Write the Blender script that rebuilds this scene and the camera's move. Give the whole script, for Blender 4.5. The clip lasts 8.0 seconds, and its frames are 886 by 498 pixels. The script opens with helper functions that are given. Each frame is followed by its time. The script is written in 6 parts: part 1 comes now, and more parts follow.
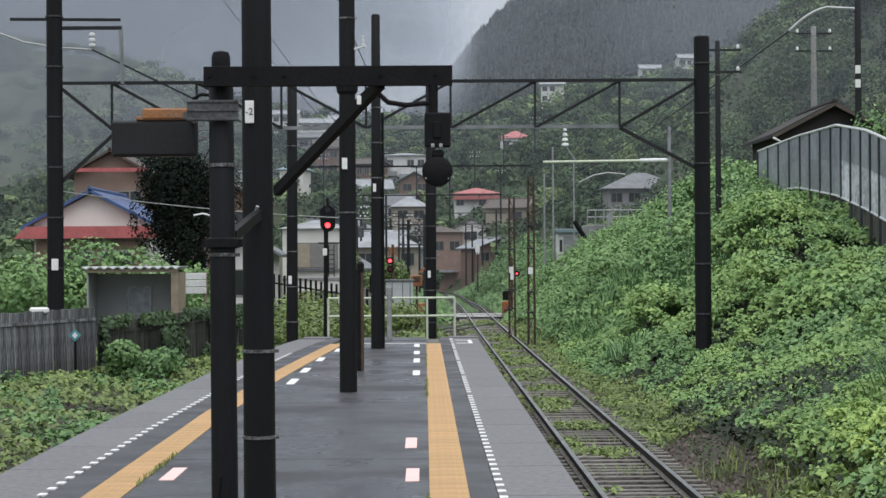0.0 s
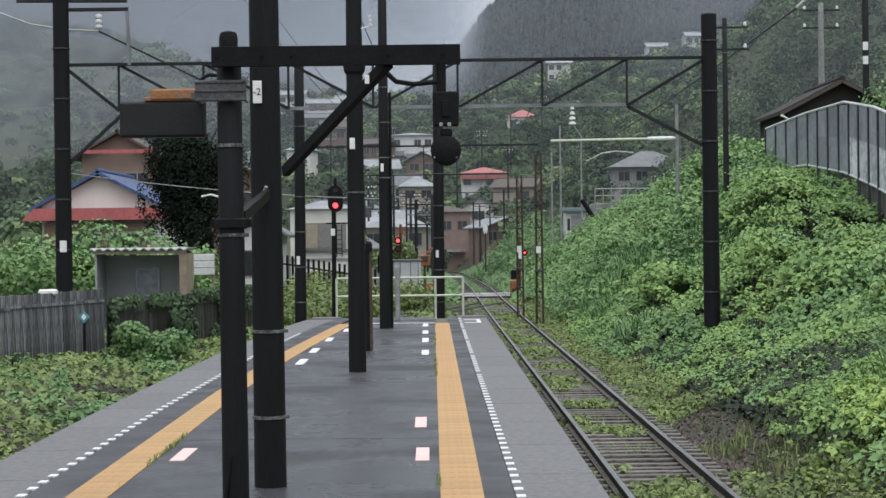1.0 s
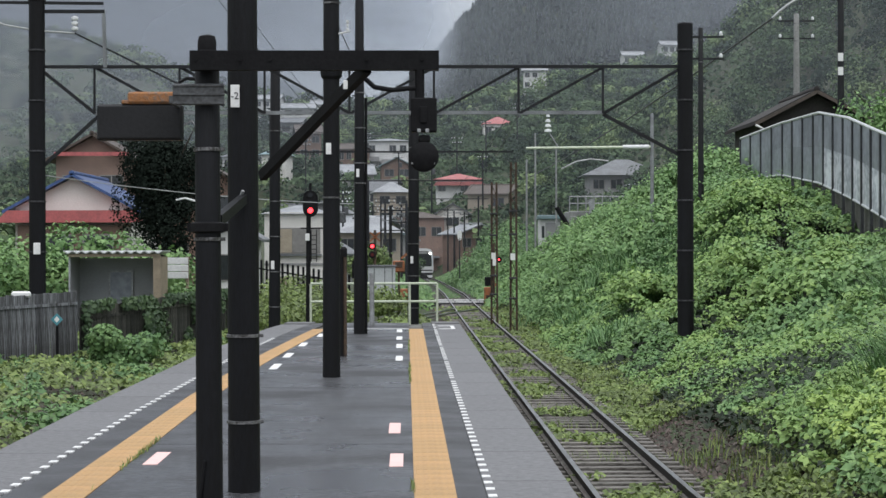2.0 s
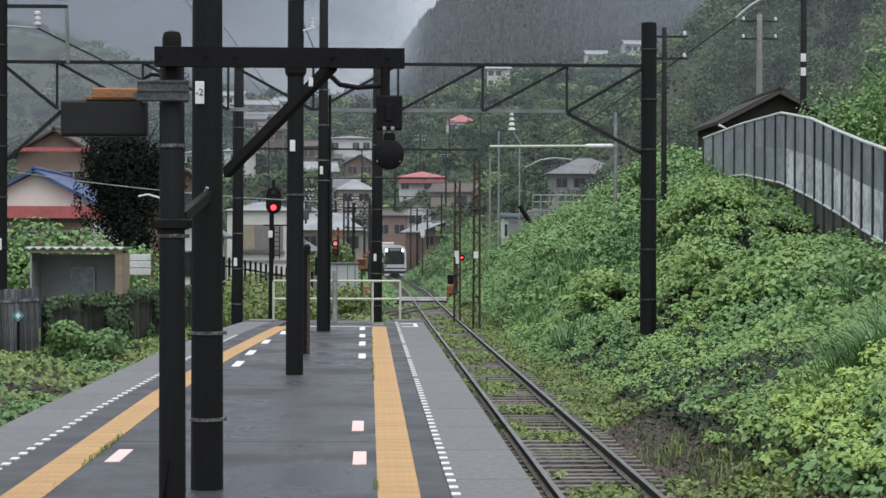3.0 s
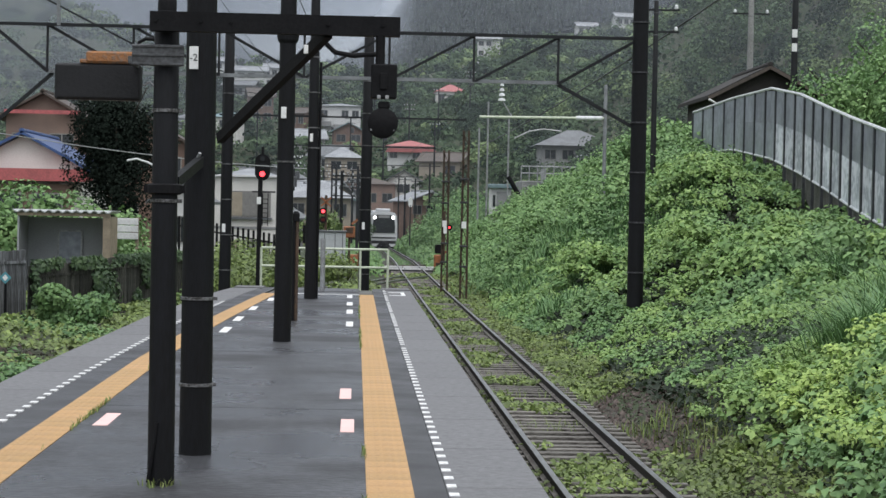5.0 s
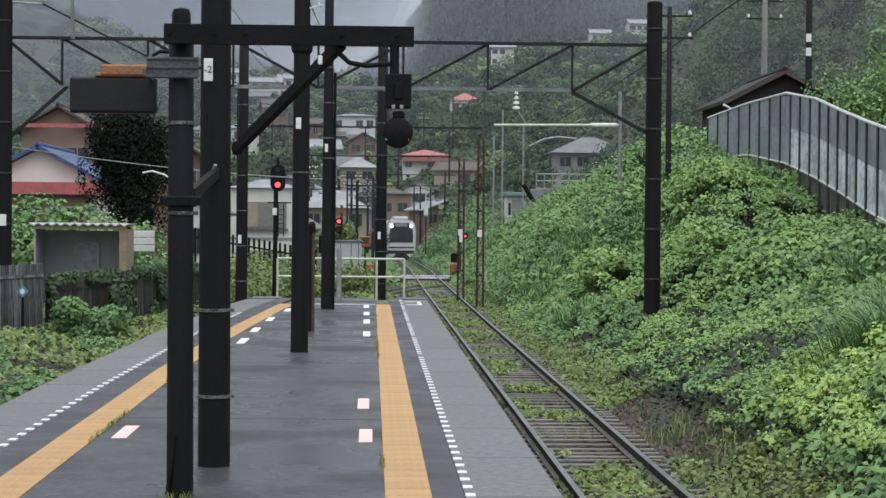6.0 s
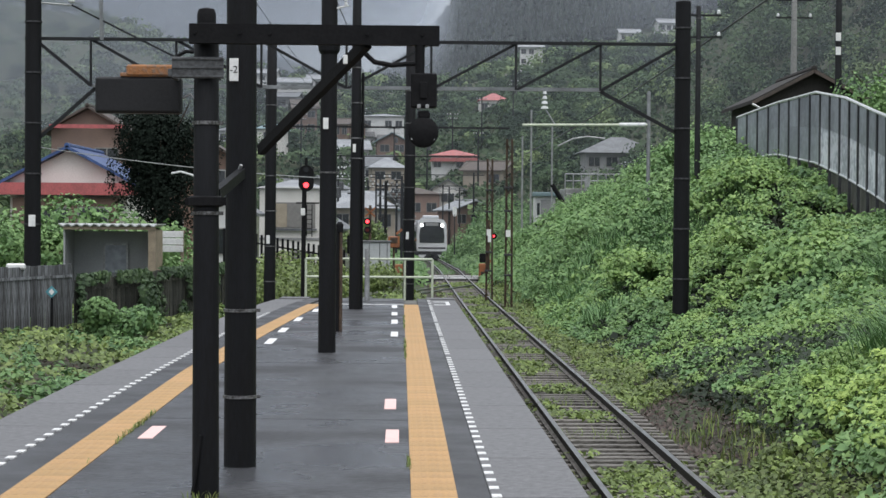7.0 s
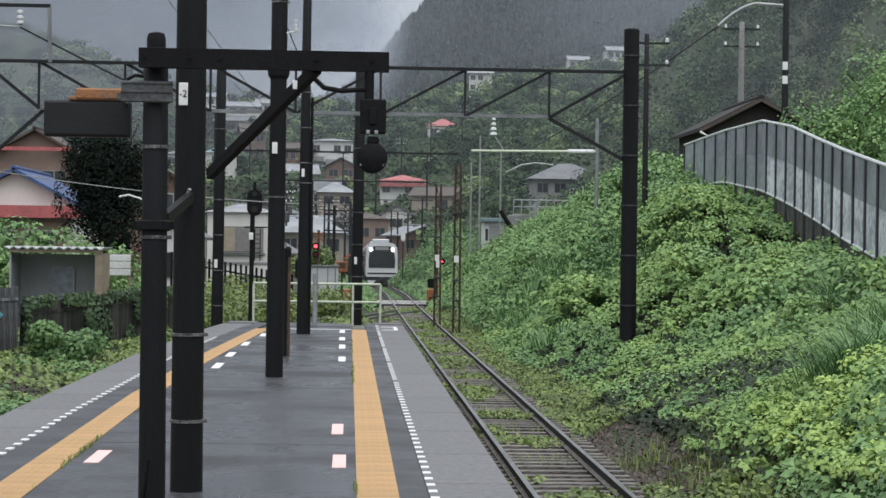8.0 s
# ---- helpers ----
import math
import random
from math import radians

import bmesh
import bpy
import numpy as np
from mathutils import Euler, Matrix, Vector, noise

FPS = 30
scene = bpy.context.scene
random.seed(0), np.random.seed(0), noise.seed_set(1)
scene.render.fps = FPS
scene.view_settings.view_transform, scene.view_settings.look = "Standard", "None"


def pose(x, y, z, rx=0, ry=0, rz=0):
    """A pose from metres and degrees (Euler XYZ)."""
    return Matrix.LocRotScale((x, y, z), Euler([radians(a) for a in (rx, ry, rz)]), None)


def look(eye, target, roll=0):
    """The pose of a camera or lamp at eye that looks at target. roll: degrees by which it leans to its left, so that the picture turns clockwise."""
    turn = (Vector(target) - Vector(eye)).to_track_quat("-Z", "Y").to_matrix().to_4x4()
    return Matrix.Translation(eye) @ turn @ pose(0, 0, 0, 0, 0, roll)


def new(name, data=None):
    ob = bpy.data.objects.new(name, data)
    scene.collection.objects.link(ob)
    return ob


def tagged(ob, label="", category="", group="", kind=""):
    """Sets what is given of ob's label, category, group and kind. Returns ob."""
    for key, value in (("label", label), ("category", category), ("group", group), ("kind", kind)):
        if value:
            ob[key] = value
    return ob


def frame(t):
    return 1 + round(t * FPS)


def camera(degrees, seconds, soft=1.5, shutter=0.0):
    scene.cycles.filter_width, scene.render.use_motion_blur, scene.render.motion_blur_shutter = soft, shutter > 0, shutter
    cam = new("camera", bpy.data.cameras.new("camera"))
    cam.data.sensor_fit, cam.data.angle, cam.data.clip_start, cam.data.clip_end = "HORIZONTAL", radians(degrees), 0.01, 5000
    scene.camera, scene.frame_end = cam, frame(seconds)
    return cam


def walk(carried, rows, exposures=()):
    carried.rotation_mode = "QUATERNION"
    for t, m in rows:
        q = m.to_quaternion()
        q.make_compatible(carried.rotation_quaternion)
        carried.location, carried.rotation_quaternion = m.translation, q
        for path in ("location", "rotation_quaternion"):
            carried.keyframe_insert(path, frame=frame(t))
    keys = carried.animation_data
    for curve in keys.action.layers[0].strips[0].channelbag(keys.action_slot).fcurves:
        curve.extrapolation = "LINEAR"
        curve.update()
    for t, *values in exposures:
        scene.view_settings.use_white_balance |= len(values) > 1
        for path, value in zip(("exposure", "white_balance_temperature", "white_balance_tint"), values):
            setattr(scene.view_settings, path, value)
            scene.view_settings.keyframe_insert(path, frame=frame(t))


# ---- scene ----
cam = camera(26.5, 8.0, soft=1.5)
ROWS = [
    (0.0, 0.000, 0.000, 1.760, -0.560, 0.326, 0.377),
    (0.5, -0.001, -0.007, 1.758, -0.236, 0.053, 0.671),
    (1.0, -0.009, 0.004, 1.756, -0.328, -0.290, 0.730),
    (2.5, -0.033, 0.008, 1.758, -1.767, -0.041, -0.170),
    (3.0, -0.039, 0.013, 1.759, -2.253, -0.175, -0.167),
    (3.5, -0.048, -0.004, 1.759, -2.252, -0.567, -0.175),
    (4.0, -0.053, 0.009, 1.760, -2.316, -1.002, -0.711),
    (5.5, -0.077, -0.004, 1.759, -2.662, -1.098, -1.200),
    (6.0, -0.074, 0.001, 1.761, -2.167, -0.837, -0.499),
    (6.5, -0.065, 0.041, 1.761, -0.829, -0.880, -0.070),
    (7.0, -0.052, 0.043, 1.759, -1.283, -0.838, -0.430),
    (7.5, -0.054, 0.001, 1.762, -2.241, -0.296, -0.808),
    (8.0, -0.053, 0.005, 1.762, -2.856, -0.054, -0.799),
]
walk(cam, [(t, pose(x, y, z, 90 + pitch, roll, yaw)) for t, x, y, z, yaw, pitch, roll in ROWS])

# ---- light: a bright overcast sky, darker towards the horizon ----
SKY_STRENGTH, SUN_STRENGTH = 1.0, 0.7
scene.view_settings.exposure = 0.45
world = bpy.data.worlds.new("overcast")
scene.world = world
world.use_nodes = True
wn, wl = world.node_tree.nodes, world.node_tree.links
wn.clear()
w_out, w_bg = wn.new("ShaderNodeOutputWorld"), wn.new("ShaderNodeBackground")
w_sky, w_mix, w_ramp = wn.new("ShaderNodeTexSky"), wn.new("ShaderNodeMix"), wn.new("ShaderNodeValToRGB")
w_co, w_sep, w_gain = wn.new("ShaderNodeTexCoord"), wn.new("ShaderNodeSeparateXYZ"), wn.new("ShaderNodeMix")
w_sky.sky_type, w_sky.sun_disc = "NISHITA", False
w_sky.sun_elevation, w_sky.sun_rotation = radians(55), radians(160)
w_gain.data_type = w_mix.data_type = "RGBA"
w_gain.blend_type = "MULTIPLY"
w_gain.inputs[0].default_value = 1.0
w_gain.inputs[7].default_value = (0.09, 0.09, 0.09, 1)
w_mix.inputs[0].default_value = 0.93
w_ramp.color_ramp.elements[0].position, w_ramp.color_ramp.elements[0].color = 0.0, (0.33, 0.365, 0.41, 1)
w_ramp.color_ramp.elements[1].position, w_ramp.color_ramp.elements[1].color = 1.0, (1.38, 1.42, 1.50, 1)
wl.new(w_co.outputs["Generated"], w_sep.inputs[0])
wl.new(w_sep.outputs["Z"], w_ramp.inputs[0])
wl.new(w_sky.outputs[0], w_gain.inputs[6])
wl.new(w_gain.outputs[2], w_mix.inputs[6])
wl.new(w_ramp.outputs[0], w_mix.inputs[7])
wl.new(w_mix.outputs[2], w_bg.inputs[0])
w_bg.inputs[1].default_value = SKY_STRENGTH
wl.new(w_bg.outputs[0], w_out.inputs[0])
sun = new("sun", bpy.data.lights.new("sun", "SUN"))
sun.data.energy, sun.data.angle, sun.data.color = SUN_STRENGTH, radians(50), (1.0, 0.98, 0.95)
sun.matrix_world = look((0, 0, 60), (-12, 28, 0))


# ---- materials ----
def material(name, colour, rough=0.7, second=None, mix=0.5, scale=4.0, fine=40.0, bump=0.2, metal=0.0, spec=0.5,
             island=0.0, glow=0.0, stretch=(1, 1, 1), wet=0.0, by_object=0.0, soft=0.42, grain=1.0):
    """Two colours mixed by coarse and fine noise, with relief; island: lightness by mesh island."""
    m = bpy.data.materials.new(name)
    m.use_nodes = True
    n, l = m.node_tree.nodes, m.node_tree.links
    b = n["Principled BSDF"]
    second = second or tuple(c * 0.7 for c in colour)
    co, mp = n.new("ShaderNodeTexCoord"), n.new("ShaderNodeMapping")
    mp.inputs["Scale"].default_value = stretch
    l.new(co.outputs["Object"], mp.inputs[0])
    big, small = n.new("ShaderNodeTexNoise"), n.new("ShaderNodeTexNoise")
    big.inputs["Scale"].default_value, big.inputs["Detail"].default_value = scale, 4
    small.inputs["Scale"].default_value, small.inputs["Detail"].default_value = fine, 3
    l.new(mp.outputs[0], big.inputs[0])
    l.new(mp.outputs[0], small.inputs[0])
    add = n.new("ShaderNodeMath")
    add.operation = "ADD"
    weigh = n.new("ShaderNodeMapRange")
    weigh.inputs["To Min"].default_value, weigh.inputs["To Max"].default_value = 0.5 - 0.5 * grain, 0.5 + 0.5 * grain
    l.new(small.outputs[0], weigh.inputs[0])
    l.new(big.outputs[0], add.inputs[0])
    l.new(weigh.outputs[0], add.inputs[1])
    ramp = n.new("ShaderNodeMapRange")
    ramp.inputs["From Min"].default_value, ramp.inputs["From Max"].default_value = 1.0 - mix * soft, 1.0 + (1 - mix) * soft
    l.new(add.outputs[0], ramp.inputs[0])
    mx = n.new("ShaderNodeMix")
    mx.data_type = "RGBA"
    mx.inputs[6].default_value, mx.inputs[7].default_value = (*colour, 1), (*second, 1)
    l.new(ramp.outputs[0], mx.inputs[0])
    col = mx.outputs[2]
    if island or by_object:
        src = n.new("ShaderNodeNewGeometry").outputs["Random Per Island"] if island else n.new("ShaderNodeObjectInfo").outputs["Random"]
        amount = island or by_object
        hsv, rng, hue = n.new("ShaderNodeHueSaturation"), n.new("ShaderNodeMapRange"), n.new("ShaderNodeMapRange")
        rng.inputs["To Min"].default_value, rng.inputs["To Max"].default_value = 1 - amount, 1 + amount
        hue.inputs["To Min"].default_value, hue.inputs["To Max"].default_value = 0.5 + 0.04 * amount, 0.5 - 0.03 * amount
        l.new(src, rng.inputs[0])
        l.new(src, hue.inputs[0])
        l.new(rng.outputs[0], hsv.inputs["Value"])
        l.new(hue.outputs[0], hsv.inputs["Hue"])
        l.new(col, hsv.inputs["Color"])
        col = hsv.outputs[0]
    l.new(col, b.inputs["Base Color"])
    b.inputs["Roughness"].default_value, b.inputs["Metallic"].default_value = rough, metal
    b.inputs["Specular IOR Level"].default_value = spec
    if wet:
        wr = n.new("ShaderNodeMapRange")
        wr.inputs["From Min"].default_value, wr.inputs["From Max"].default_value = 0.38, 0.66
        wr.inputs["To Min"].default_value, wr.inputs["To Max"].default_value = rough - wet, rough
        l.new(big.outputs[0], wr.inputs[0])
        l.new(wr.outputs[0], b.inputs["Roughness"])
    if bump:
        bp = n.new("ShaderNodeBump")
        bp.inputs["Strength"].default_value, bp.inputs["Distance"].default_value = bump, 0.02
        l.new(small.outputs[0], bp.inputs["Height"])
        l.new(bp.outputs[0], b.inputs["Normal"])
    if glow:
        b.inputs["Emission Color"].default_value, b.inputs["Emission Strength"].default_value = (*colour, 1), glow
    return m


def leaf_material(name, colour, second, island=0.35, scale=0.8, rough=0.5, grey=0.05, spec=0.35):
    colour, second = (tuple((1 - grey) * v + grey * sum(c) / 3 for v in c) for c in (colour, second))
    m = material(name, colour, rough, second, 0.5, scale, 6.0, 0.0, island=island, spec=spec)
    n, l = m.node_tree.nodes, m.node_tree.links
    b = n["Principled BSDF"]
    tr, mixer = n.new("ShaderNodeBsdfTranslucent"), n.new("ShaderNodeMixShader")
    mixer.inputs[0].default_value = 0.12
    l.new(b.inputs["Base Color"].links[0].from_socket, tr.inputs[0])
    l.new(b.outputs[0], mixer.inputs[1])
    l.new(tr.outputs[0], mixer.inputs[2])
    l.new(mixer.outputs[0], n["Material Output"].inputs[0])
    return m


M_ASPHALT = material("asphalt", (0.078, 0.080, 0.086), 0.66, (0.026, 0.027, 0.030), 0.5, 1.1, 26, 0.6, wet=0.42, stretch=(0.5, 0.55, 1), soft=0.24, grain=0.5)
M_ASPHALT_DARK = material("asphalt_dark", (0.050, 0.051, 0.055), 0.6, (0.032, 0.033, 0.036), 0.5, 1.2, 90, 0.35, wet=0.2)
M_COPING = material("coping_concrete", (0.185, 0.185, 0.19), 0.75, (0.10, 0.10, 0.105), 0.5, 14.0, 80, 0.3, wet=0.06, by_object=0.06, soft=0.7)
M_PLAT_WALL = material("platform_wall_concrete", (0.16, 0.155, 0.145), 0.85, (0.07, 0.075, 0.06), 0.5, 1.5, 25, 0.4)
M_YELLOW = material("tactile_yellow", (0.51, 0.30, 0.118), 0.6, (0.36, 0.215, 0.09), 0.5, 1.1, 60, 0.15, by_object=0.07)
M_WHITE = material("road_paint_white", (0.80, 0.80, 0.79), 0.6, (0.55, 0.55, 0.54), 0.3, 9, 80, 0.15)
M_PINK = material("road_paint_pink", (0.86, 0.58, 0.54), 0.6, (0.80, 0.50, 0.47), 0.4, 6, 80, 0.15)
M_BLACK = material("pole_black_paint", (0.0085, 0.0092, 0.0115), 0.6, (0.0045, 0.0045, 0.005), 0.5, 1.6, 30, 0.2, spec=0.22, stretch=(3, 3, 0.4))
M_BLACK_STEEL = material("steel_black_paint", (0.009, 0.009, 0.010), 0.75, (0.005, 0.005, 0.006), 0.5, 5, 40, 0.12, spec=0.2)
M_BAND = material("galvanised_band", (0.22, 0.22, 0.225), 0.5, (0.06, 0.058, 0.055), 0.5, 9, 60, 0.2, metal=0.6, soft=0.25)
M_BAND_DULL = material("dull_band", (0.075, 0.075, 0.08), 0.6, (0.02, 0.02, 0.022), 0.5, 7, 50, 0.2, metal=0.3)
M_GALV = material("galvanised_steel", (0.42, 0.43, 0.44), 0.45, (0.25, 0.25, 0.25), 0.5, 5, 50, 0.15, metal=0.5)
M_TRUSS = material("truss_steel", (0.020, 0.022, 0.024), 0.55, (0.012, 0.012, 0.013), 0.5, 3, 40, 0.12, spec=0.25)
M_TRUSS_PALE = material("truss_steel_pale", (0.24, 0.255, 0.26), 0.5, (0.13, 0.135, 0.14), 0.5, 3, 40, 0.15, metal=0.2)
M_LABEL = material("label_white", (0.82, 0.82, 0.80), 0.5, (0.70, 0.70, 0.69), 0.3, 8, 50, 0.0)
M_INK = material("label_ink", (0.03, 0.03, 0.035), 0.6, bump=0)
M_RUST = material("rust", (0.34, 0.15, 0.06), 0.9, (0.22, 0.15, 0.11), 0.5, 5, 40, 0.5, soft=0.3)
M_BOARD = material("board_dark", (0.017, 0.017, 0.019), 0.5, (0.012, 0.012, 0.013), 0.4, 6, 50, 0.1, spec=0.3)
M_PLATE = material("plate_grey", (0.10, 0.105, 0.11), 0.6, (0.05, 0.05, 0.052), 0.5, 10, 40, 0.2, metal=0.2)
M_RAILING = material("railing_cream_paint", (0.62, 0.66, 0.52), 0.5, (0.42, 0.47, 0.36), 0.35, 12, 60, 0.1)
M_RAIL_SIDE = material("rail_rust", (0.022, 0.017, 0.015), 0.8, (0.012, 0.010, 0.009), 0.5, 4, 40, 0.4)
M_RAIL_TOP = material("rail_polished", (0.36, 0.36, 0.37), 0.3, (0.22, 0.21, 0.20), 0.4, 2, 30, 0.05, metal=0.9)
M_RAIL_FOOT = material("rail_foot_worn", (0.20, 0.185, 0.165), 0.7, (0.07, 0.055, 0.045), 0.5, 6, 40, 0.3)
M_SLEEPER = material("sleeper_weathered_wood", (0.24, 0.225, 0.205), 0.85, (0.045, 0.04, 0.034), 0.5, 3, 30, 0.6, stretch=(0.4, 3, 3), by_object=0.25)
M_SOIL = material("soil_ballast", (0.058, 0.048, 0.038), 0.9, (0.028, 0.036, 0.018), 0.5, 0.35, 5, 0.8)
M_BALLAST = material("ballast_stone", (0.12, 0.10, 0.085), 0.9, (0.055, 0.042, 0.036), 0.5, 3, 20, 0.3, island=0.4)
M_GRASS = leaf_material("grass_blade", (0.16, 0.25, 0.055), (0.20, 0.24, 0.07), 0.35)
M_TALLGRASS = leaf_material("tall_grass_blade", (0.17, 0.30, 0.115), (0.10, 0.21, 0.075), 0.3)
M_WEED = leaf_material("weed_leaf", (0.27, 0.405, 0.112), (0.14, 0.26, 0.075), 0.17, 0.9)
M_WEED_BRIGHT = leaf_material("weed_bright_leaf", (0.38, 0.52, 0.125), (0.25, 0.39, 0.10), 0.17, 0.9)
# near-black on purpose: the shade between the plants is put into this leaf colour
M_WEED_SHADE = leaf_material("weed_shade_leaf", (0.024, 0.044, 0.016), (0.014, 0.028, 0.011), 0.3, 0.5)
M_WEED_BLUE = leaf_material("weed_blue_leaf", (0.235, 0.38, 0.128), (0.125, 0.245, 0.085), 0.17, 0.9)
M_WEED_LOW = leaf_material("weed_low_leaf", (0.21, 0.29, 0.075), (0.105, 0.14, 0.05), 0.3, 0.9)
M_BUSH = leaf_material("bush_leaf", (0.18, 0.305, 0.10), (0.085, 0.18, 0.065), 0.18, 0.7)
M_TREE = leaf_material("tree_leaf", (0.085, 0.14, 0.055), (0.045, 0.085, 0.038), 0.4, 0.2)
M_TREE_LIGHT = leaf_material("tree_leaf_light", (0.20, 0.27, 0.09), (0.11, 0.18, 0.065), 0.35, 0.3)
M_TREE_DARK = leaf_material("tree_leaf_dark", (0.022, 0.031, 0.024), (0.013, 0.019, 0.015), 0.2, 0.4, 0.9, 0.05, 0.05)
M_CONIFER = leaf_material("conifer_needles", (0.019, 0.030, 0.024), (0.012, 0.021, 0.018), 0.3, 0.05)
M_BARK = material("bark", (0.06, 0.048, 0.038), 0.9, (0.03, 0.025, 0.02), 0.5, 5, 30, 0.6)
M_BOARDS = material("fence_weathered_wood", (0.105, 0.10, 0.085), 0.9, (0.018, 0.020, 0.015), 0.5, 2.2, 25, 0.5, stretch=(3, 3, 0.4), by_object=0.5, soft=0.25)
M_BOARDS_GREY = material("fence_grey_board", (0.22, 0.23, 0.245), 0.8, (0.035, 0.034, 0.034), 0.5, 1.1, 14, 0.4, stretch=(3, 3, 0.4), by_object=0.45, soft=0.25)
M_HUT = material("hut_sheet_grey", (0.38, 0.39, 0.41), 0.7, (0.29, 0.30, 0.31), 0.5, 1.5, 20, 0.0, soft=0.8)
M_HUT_POST = material("hut_post_wood", (0.34, 0.28, 0.20), 0.8, (0.22, 0.18, 0.13), 0.5, 4, 40, 0.3)
M_CORR = material("corrugated_roof", (0.55, 0.57, 0.56), 0.5, (0.35, 0.37, 0.36), 0.5, 2, 30, 0.1, metal=0.2)
M_WALL_CREAM = material("wall_cream", (0.80, 0.78, 0.74), 0.8, (0.66, 0.64, 0.60), 0.5, 0.6, 20, 0.1)
M_WALL_WHITE = material("wall_white", (0.70, 0.70, 0.69), 0.8, (0.55, 0.55, 0.54), 0.5, 0.6, 20, 0.1)
M_WALL_GREY = material("wall_grey", (0.34, 0.34, 0.34), 0.8, (0.24, 0.24, 0.24), 0.5, 0.6, 20, 0.1)
M_WALL_BROWN = material("wall_brown", (0.22, 0.145, 0.11), 0.8, (0.15, 0.10, 0.08), 0.5, 0.8, 20, 0.2)
M_WALL_PINK = material("wall_terracotta", (0.30, 0.205, 0.165), 0.8, (0.22, 0.155, 0.13), 0.5, 0.8, 20, 0.1)
M_ROOF_RED = material("roof_red", (0.52, 0.13, 0.13), 0.6, (0.36, 0.10, 0.10), 0.5, 1.5, 12, 0.3)
M_ROOF_PINK = material("roof_faded_red", (0.46, 0.14, 0.135), 0.6, (0.34, 0.12, 0.115), 0.5, 1.5, 12, 0.3)
M_ROOF_BLUE = material("roof_blue_tile", (0.06, 0.12, 0.30), 0.35, (0.035, 0.06, 0.15), 0.5, 1.5, 12, 0.3)
M_ROOF_GREY = material("roof_grey_tile", (0.17, 0.18, 0.19), 0.5, (0.10, 0.105, 0.11), 0.5, 1.2, 10, 0.4)
M_ROOF_PALE = material("roof_pale_sheet", (0.33, 0.345, 0.36), 0.5, (0.21, 0.22, 0.235), 0.5, 0.8, 8, 0.2, soft=0.3)
M_SHED = material("shed_dark_boards", (0.038, 0.034, 0.031), 0.85, (0.022, 0.020, 0.019), 0.5, 2, 20, 0.3)
M_LITTER = leaf_material("leaf_litter", (0.10, 0.065, 0.055), (0.045, 0.035, 0.03), 0.45, 2.0)
M_WALL_GREY_PALE = material("cabinet_grey_paint", (0.50, 0.52, 0.53), 0.6, (0.38, 0.40, 0.41), 0.5, 2, 20, 0.05)
M_WALL_TAN = material("wall_tan", (0.42, 0.36, 0.29), 0.8, (0.30, 0.26, 0.21), 0.5, 0.8, 20, 0.1)
M_ROOF_TEAL = material("roof_teal_sheet", (0.20, 0.30, 0.32), 0.5, (0.13, 0.19, 0.20), 0.5, 1.0, 10, 0.2)
M_WOOD_MID = leaf_material("wood_mid_leaf", (0.135, 0.20, 0.10), (0.07, 0.12, 0.06), 0.08, 0.16, 0.9, 0.15, 0.1)
M_WOOD_DARK = leaf_material("wood_dark_leaf", (0.058, 0.088, 0.056), (0.03, 0.052, 0.036), 0.08, 0.16, 0.9, 0.15, 0.1)
M_WOOD_LIGHT = leaf_material("wood_light_leaf", (0.235, 0.315, 0.13), (0.135, 0.205, 0.085), 0.08, 0.16, 0.9, 0.15, 0.1)
M_HILL = leaf_material("hillside_leaf", (0.075, 0.115, 0.06), (0.042, 0.07, 0.04), 0.1, 0.15, 0.9, 0.15, 0.1)
M_ROOF_BROWN = material("roof_brown", (0.10, 0.075, 0.06), 0.6, (0.06, 0.05, 0.042), 0.5, 1.2, 10, 0.3)
M_GLASS = material("window_glass", (0.035, 0.04, 0.045), 0.12, (0.025, 0.028, 0.03), 0.5, 1, 10, 0.0, spec=0.8)
M_FRAME = material("window_frame_aluminium", (0.30, 0.29, 0.27), 0.5, (0.22, 0.21, 0.2), 0.5, 5, 30, 0.0, metal=0.3)
M_CURTAIN = material("curtain_beige", (0.42, 0.36, 0.27), 0.9, (0.34, 0.29, 0.22), 0.5, 3, 20, 0.0)
# the paler second tone paints bright reflections into the panel colour
M_PANEL = material("noise_barrier_panel", (0.24, 0.26, 0.295), 0.35, (0.40, 0.43, 0.48), 0.5, 0.9, 5, 0.05, metal=0.25, by_object=0.12)
# whitened patches: sky reflection painted onto the middle lower panels
M_PANEL_REFLECT = material("noise_barrier_reflection_panel", (0.74, 0.77, 0.82), 0.4, (0.36, 0.39, 0.44), 0.4, 1.4, 6, 0.05, by_object=0.16, soft=0.3)
M_PANEL_POST = material("noise_barrier_post", (0.07, 0.075, 0.08), 0.5, (0.04, 0.04, 0.045), 0.5, 3, 30, 0.1, metal=0.3)
M_PANEL_TOP = material("noise_barrier_cap", (0.66, 0.68, 0.68), 0.4, (0.45, 0.47, 0.47), 0.4, 3, 30, 0.1)
M_CONCRETE = material("concrete_weathered", (0.30, 0.30, 0.29), 0.85, (0.16, 0.165, 0.155), 0.5, 0.9, 20, 0.3)
M_WIRE = material("wire_dark", (0.05, 0.05, 0.052), 0.5, bump=0)
M_WIRE_PALE = material("wire_pale", (0.45, 0.46, 0.46), 0.4, bump=0)
M_PORCELAIN = material("insulator_white", (0.75, 0.76, 0.76), 0.25, (0.55, 0.56, 0.56), 0.4, 8, 40, 0)
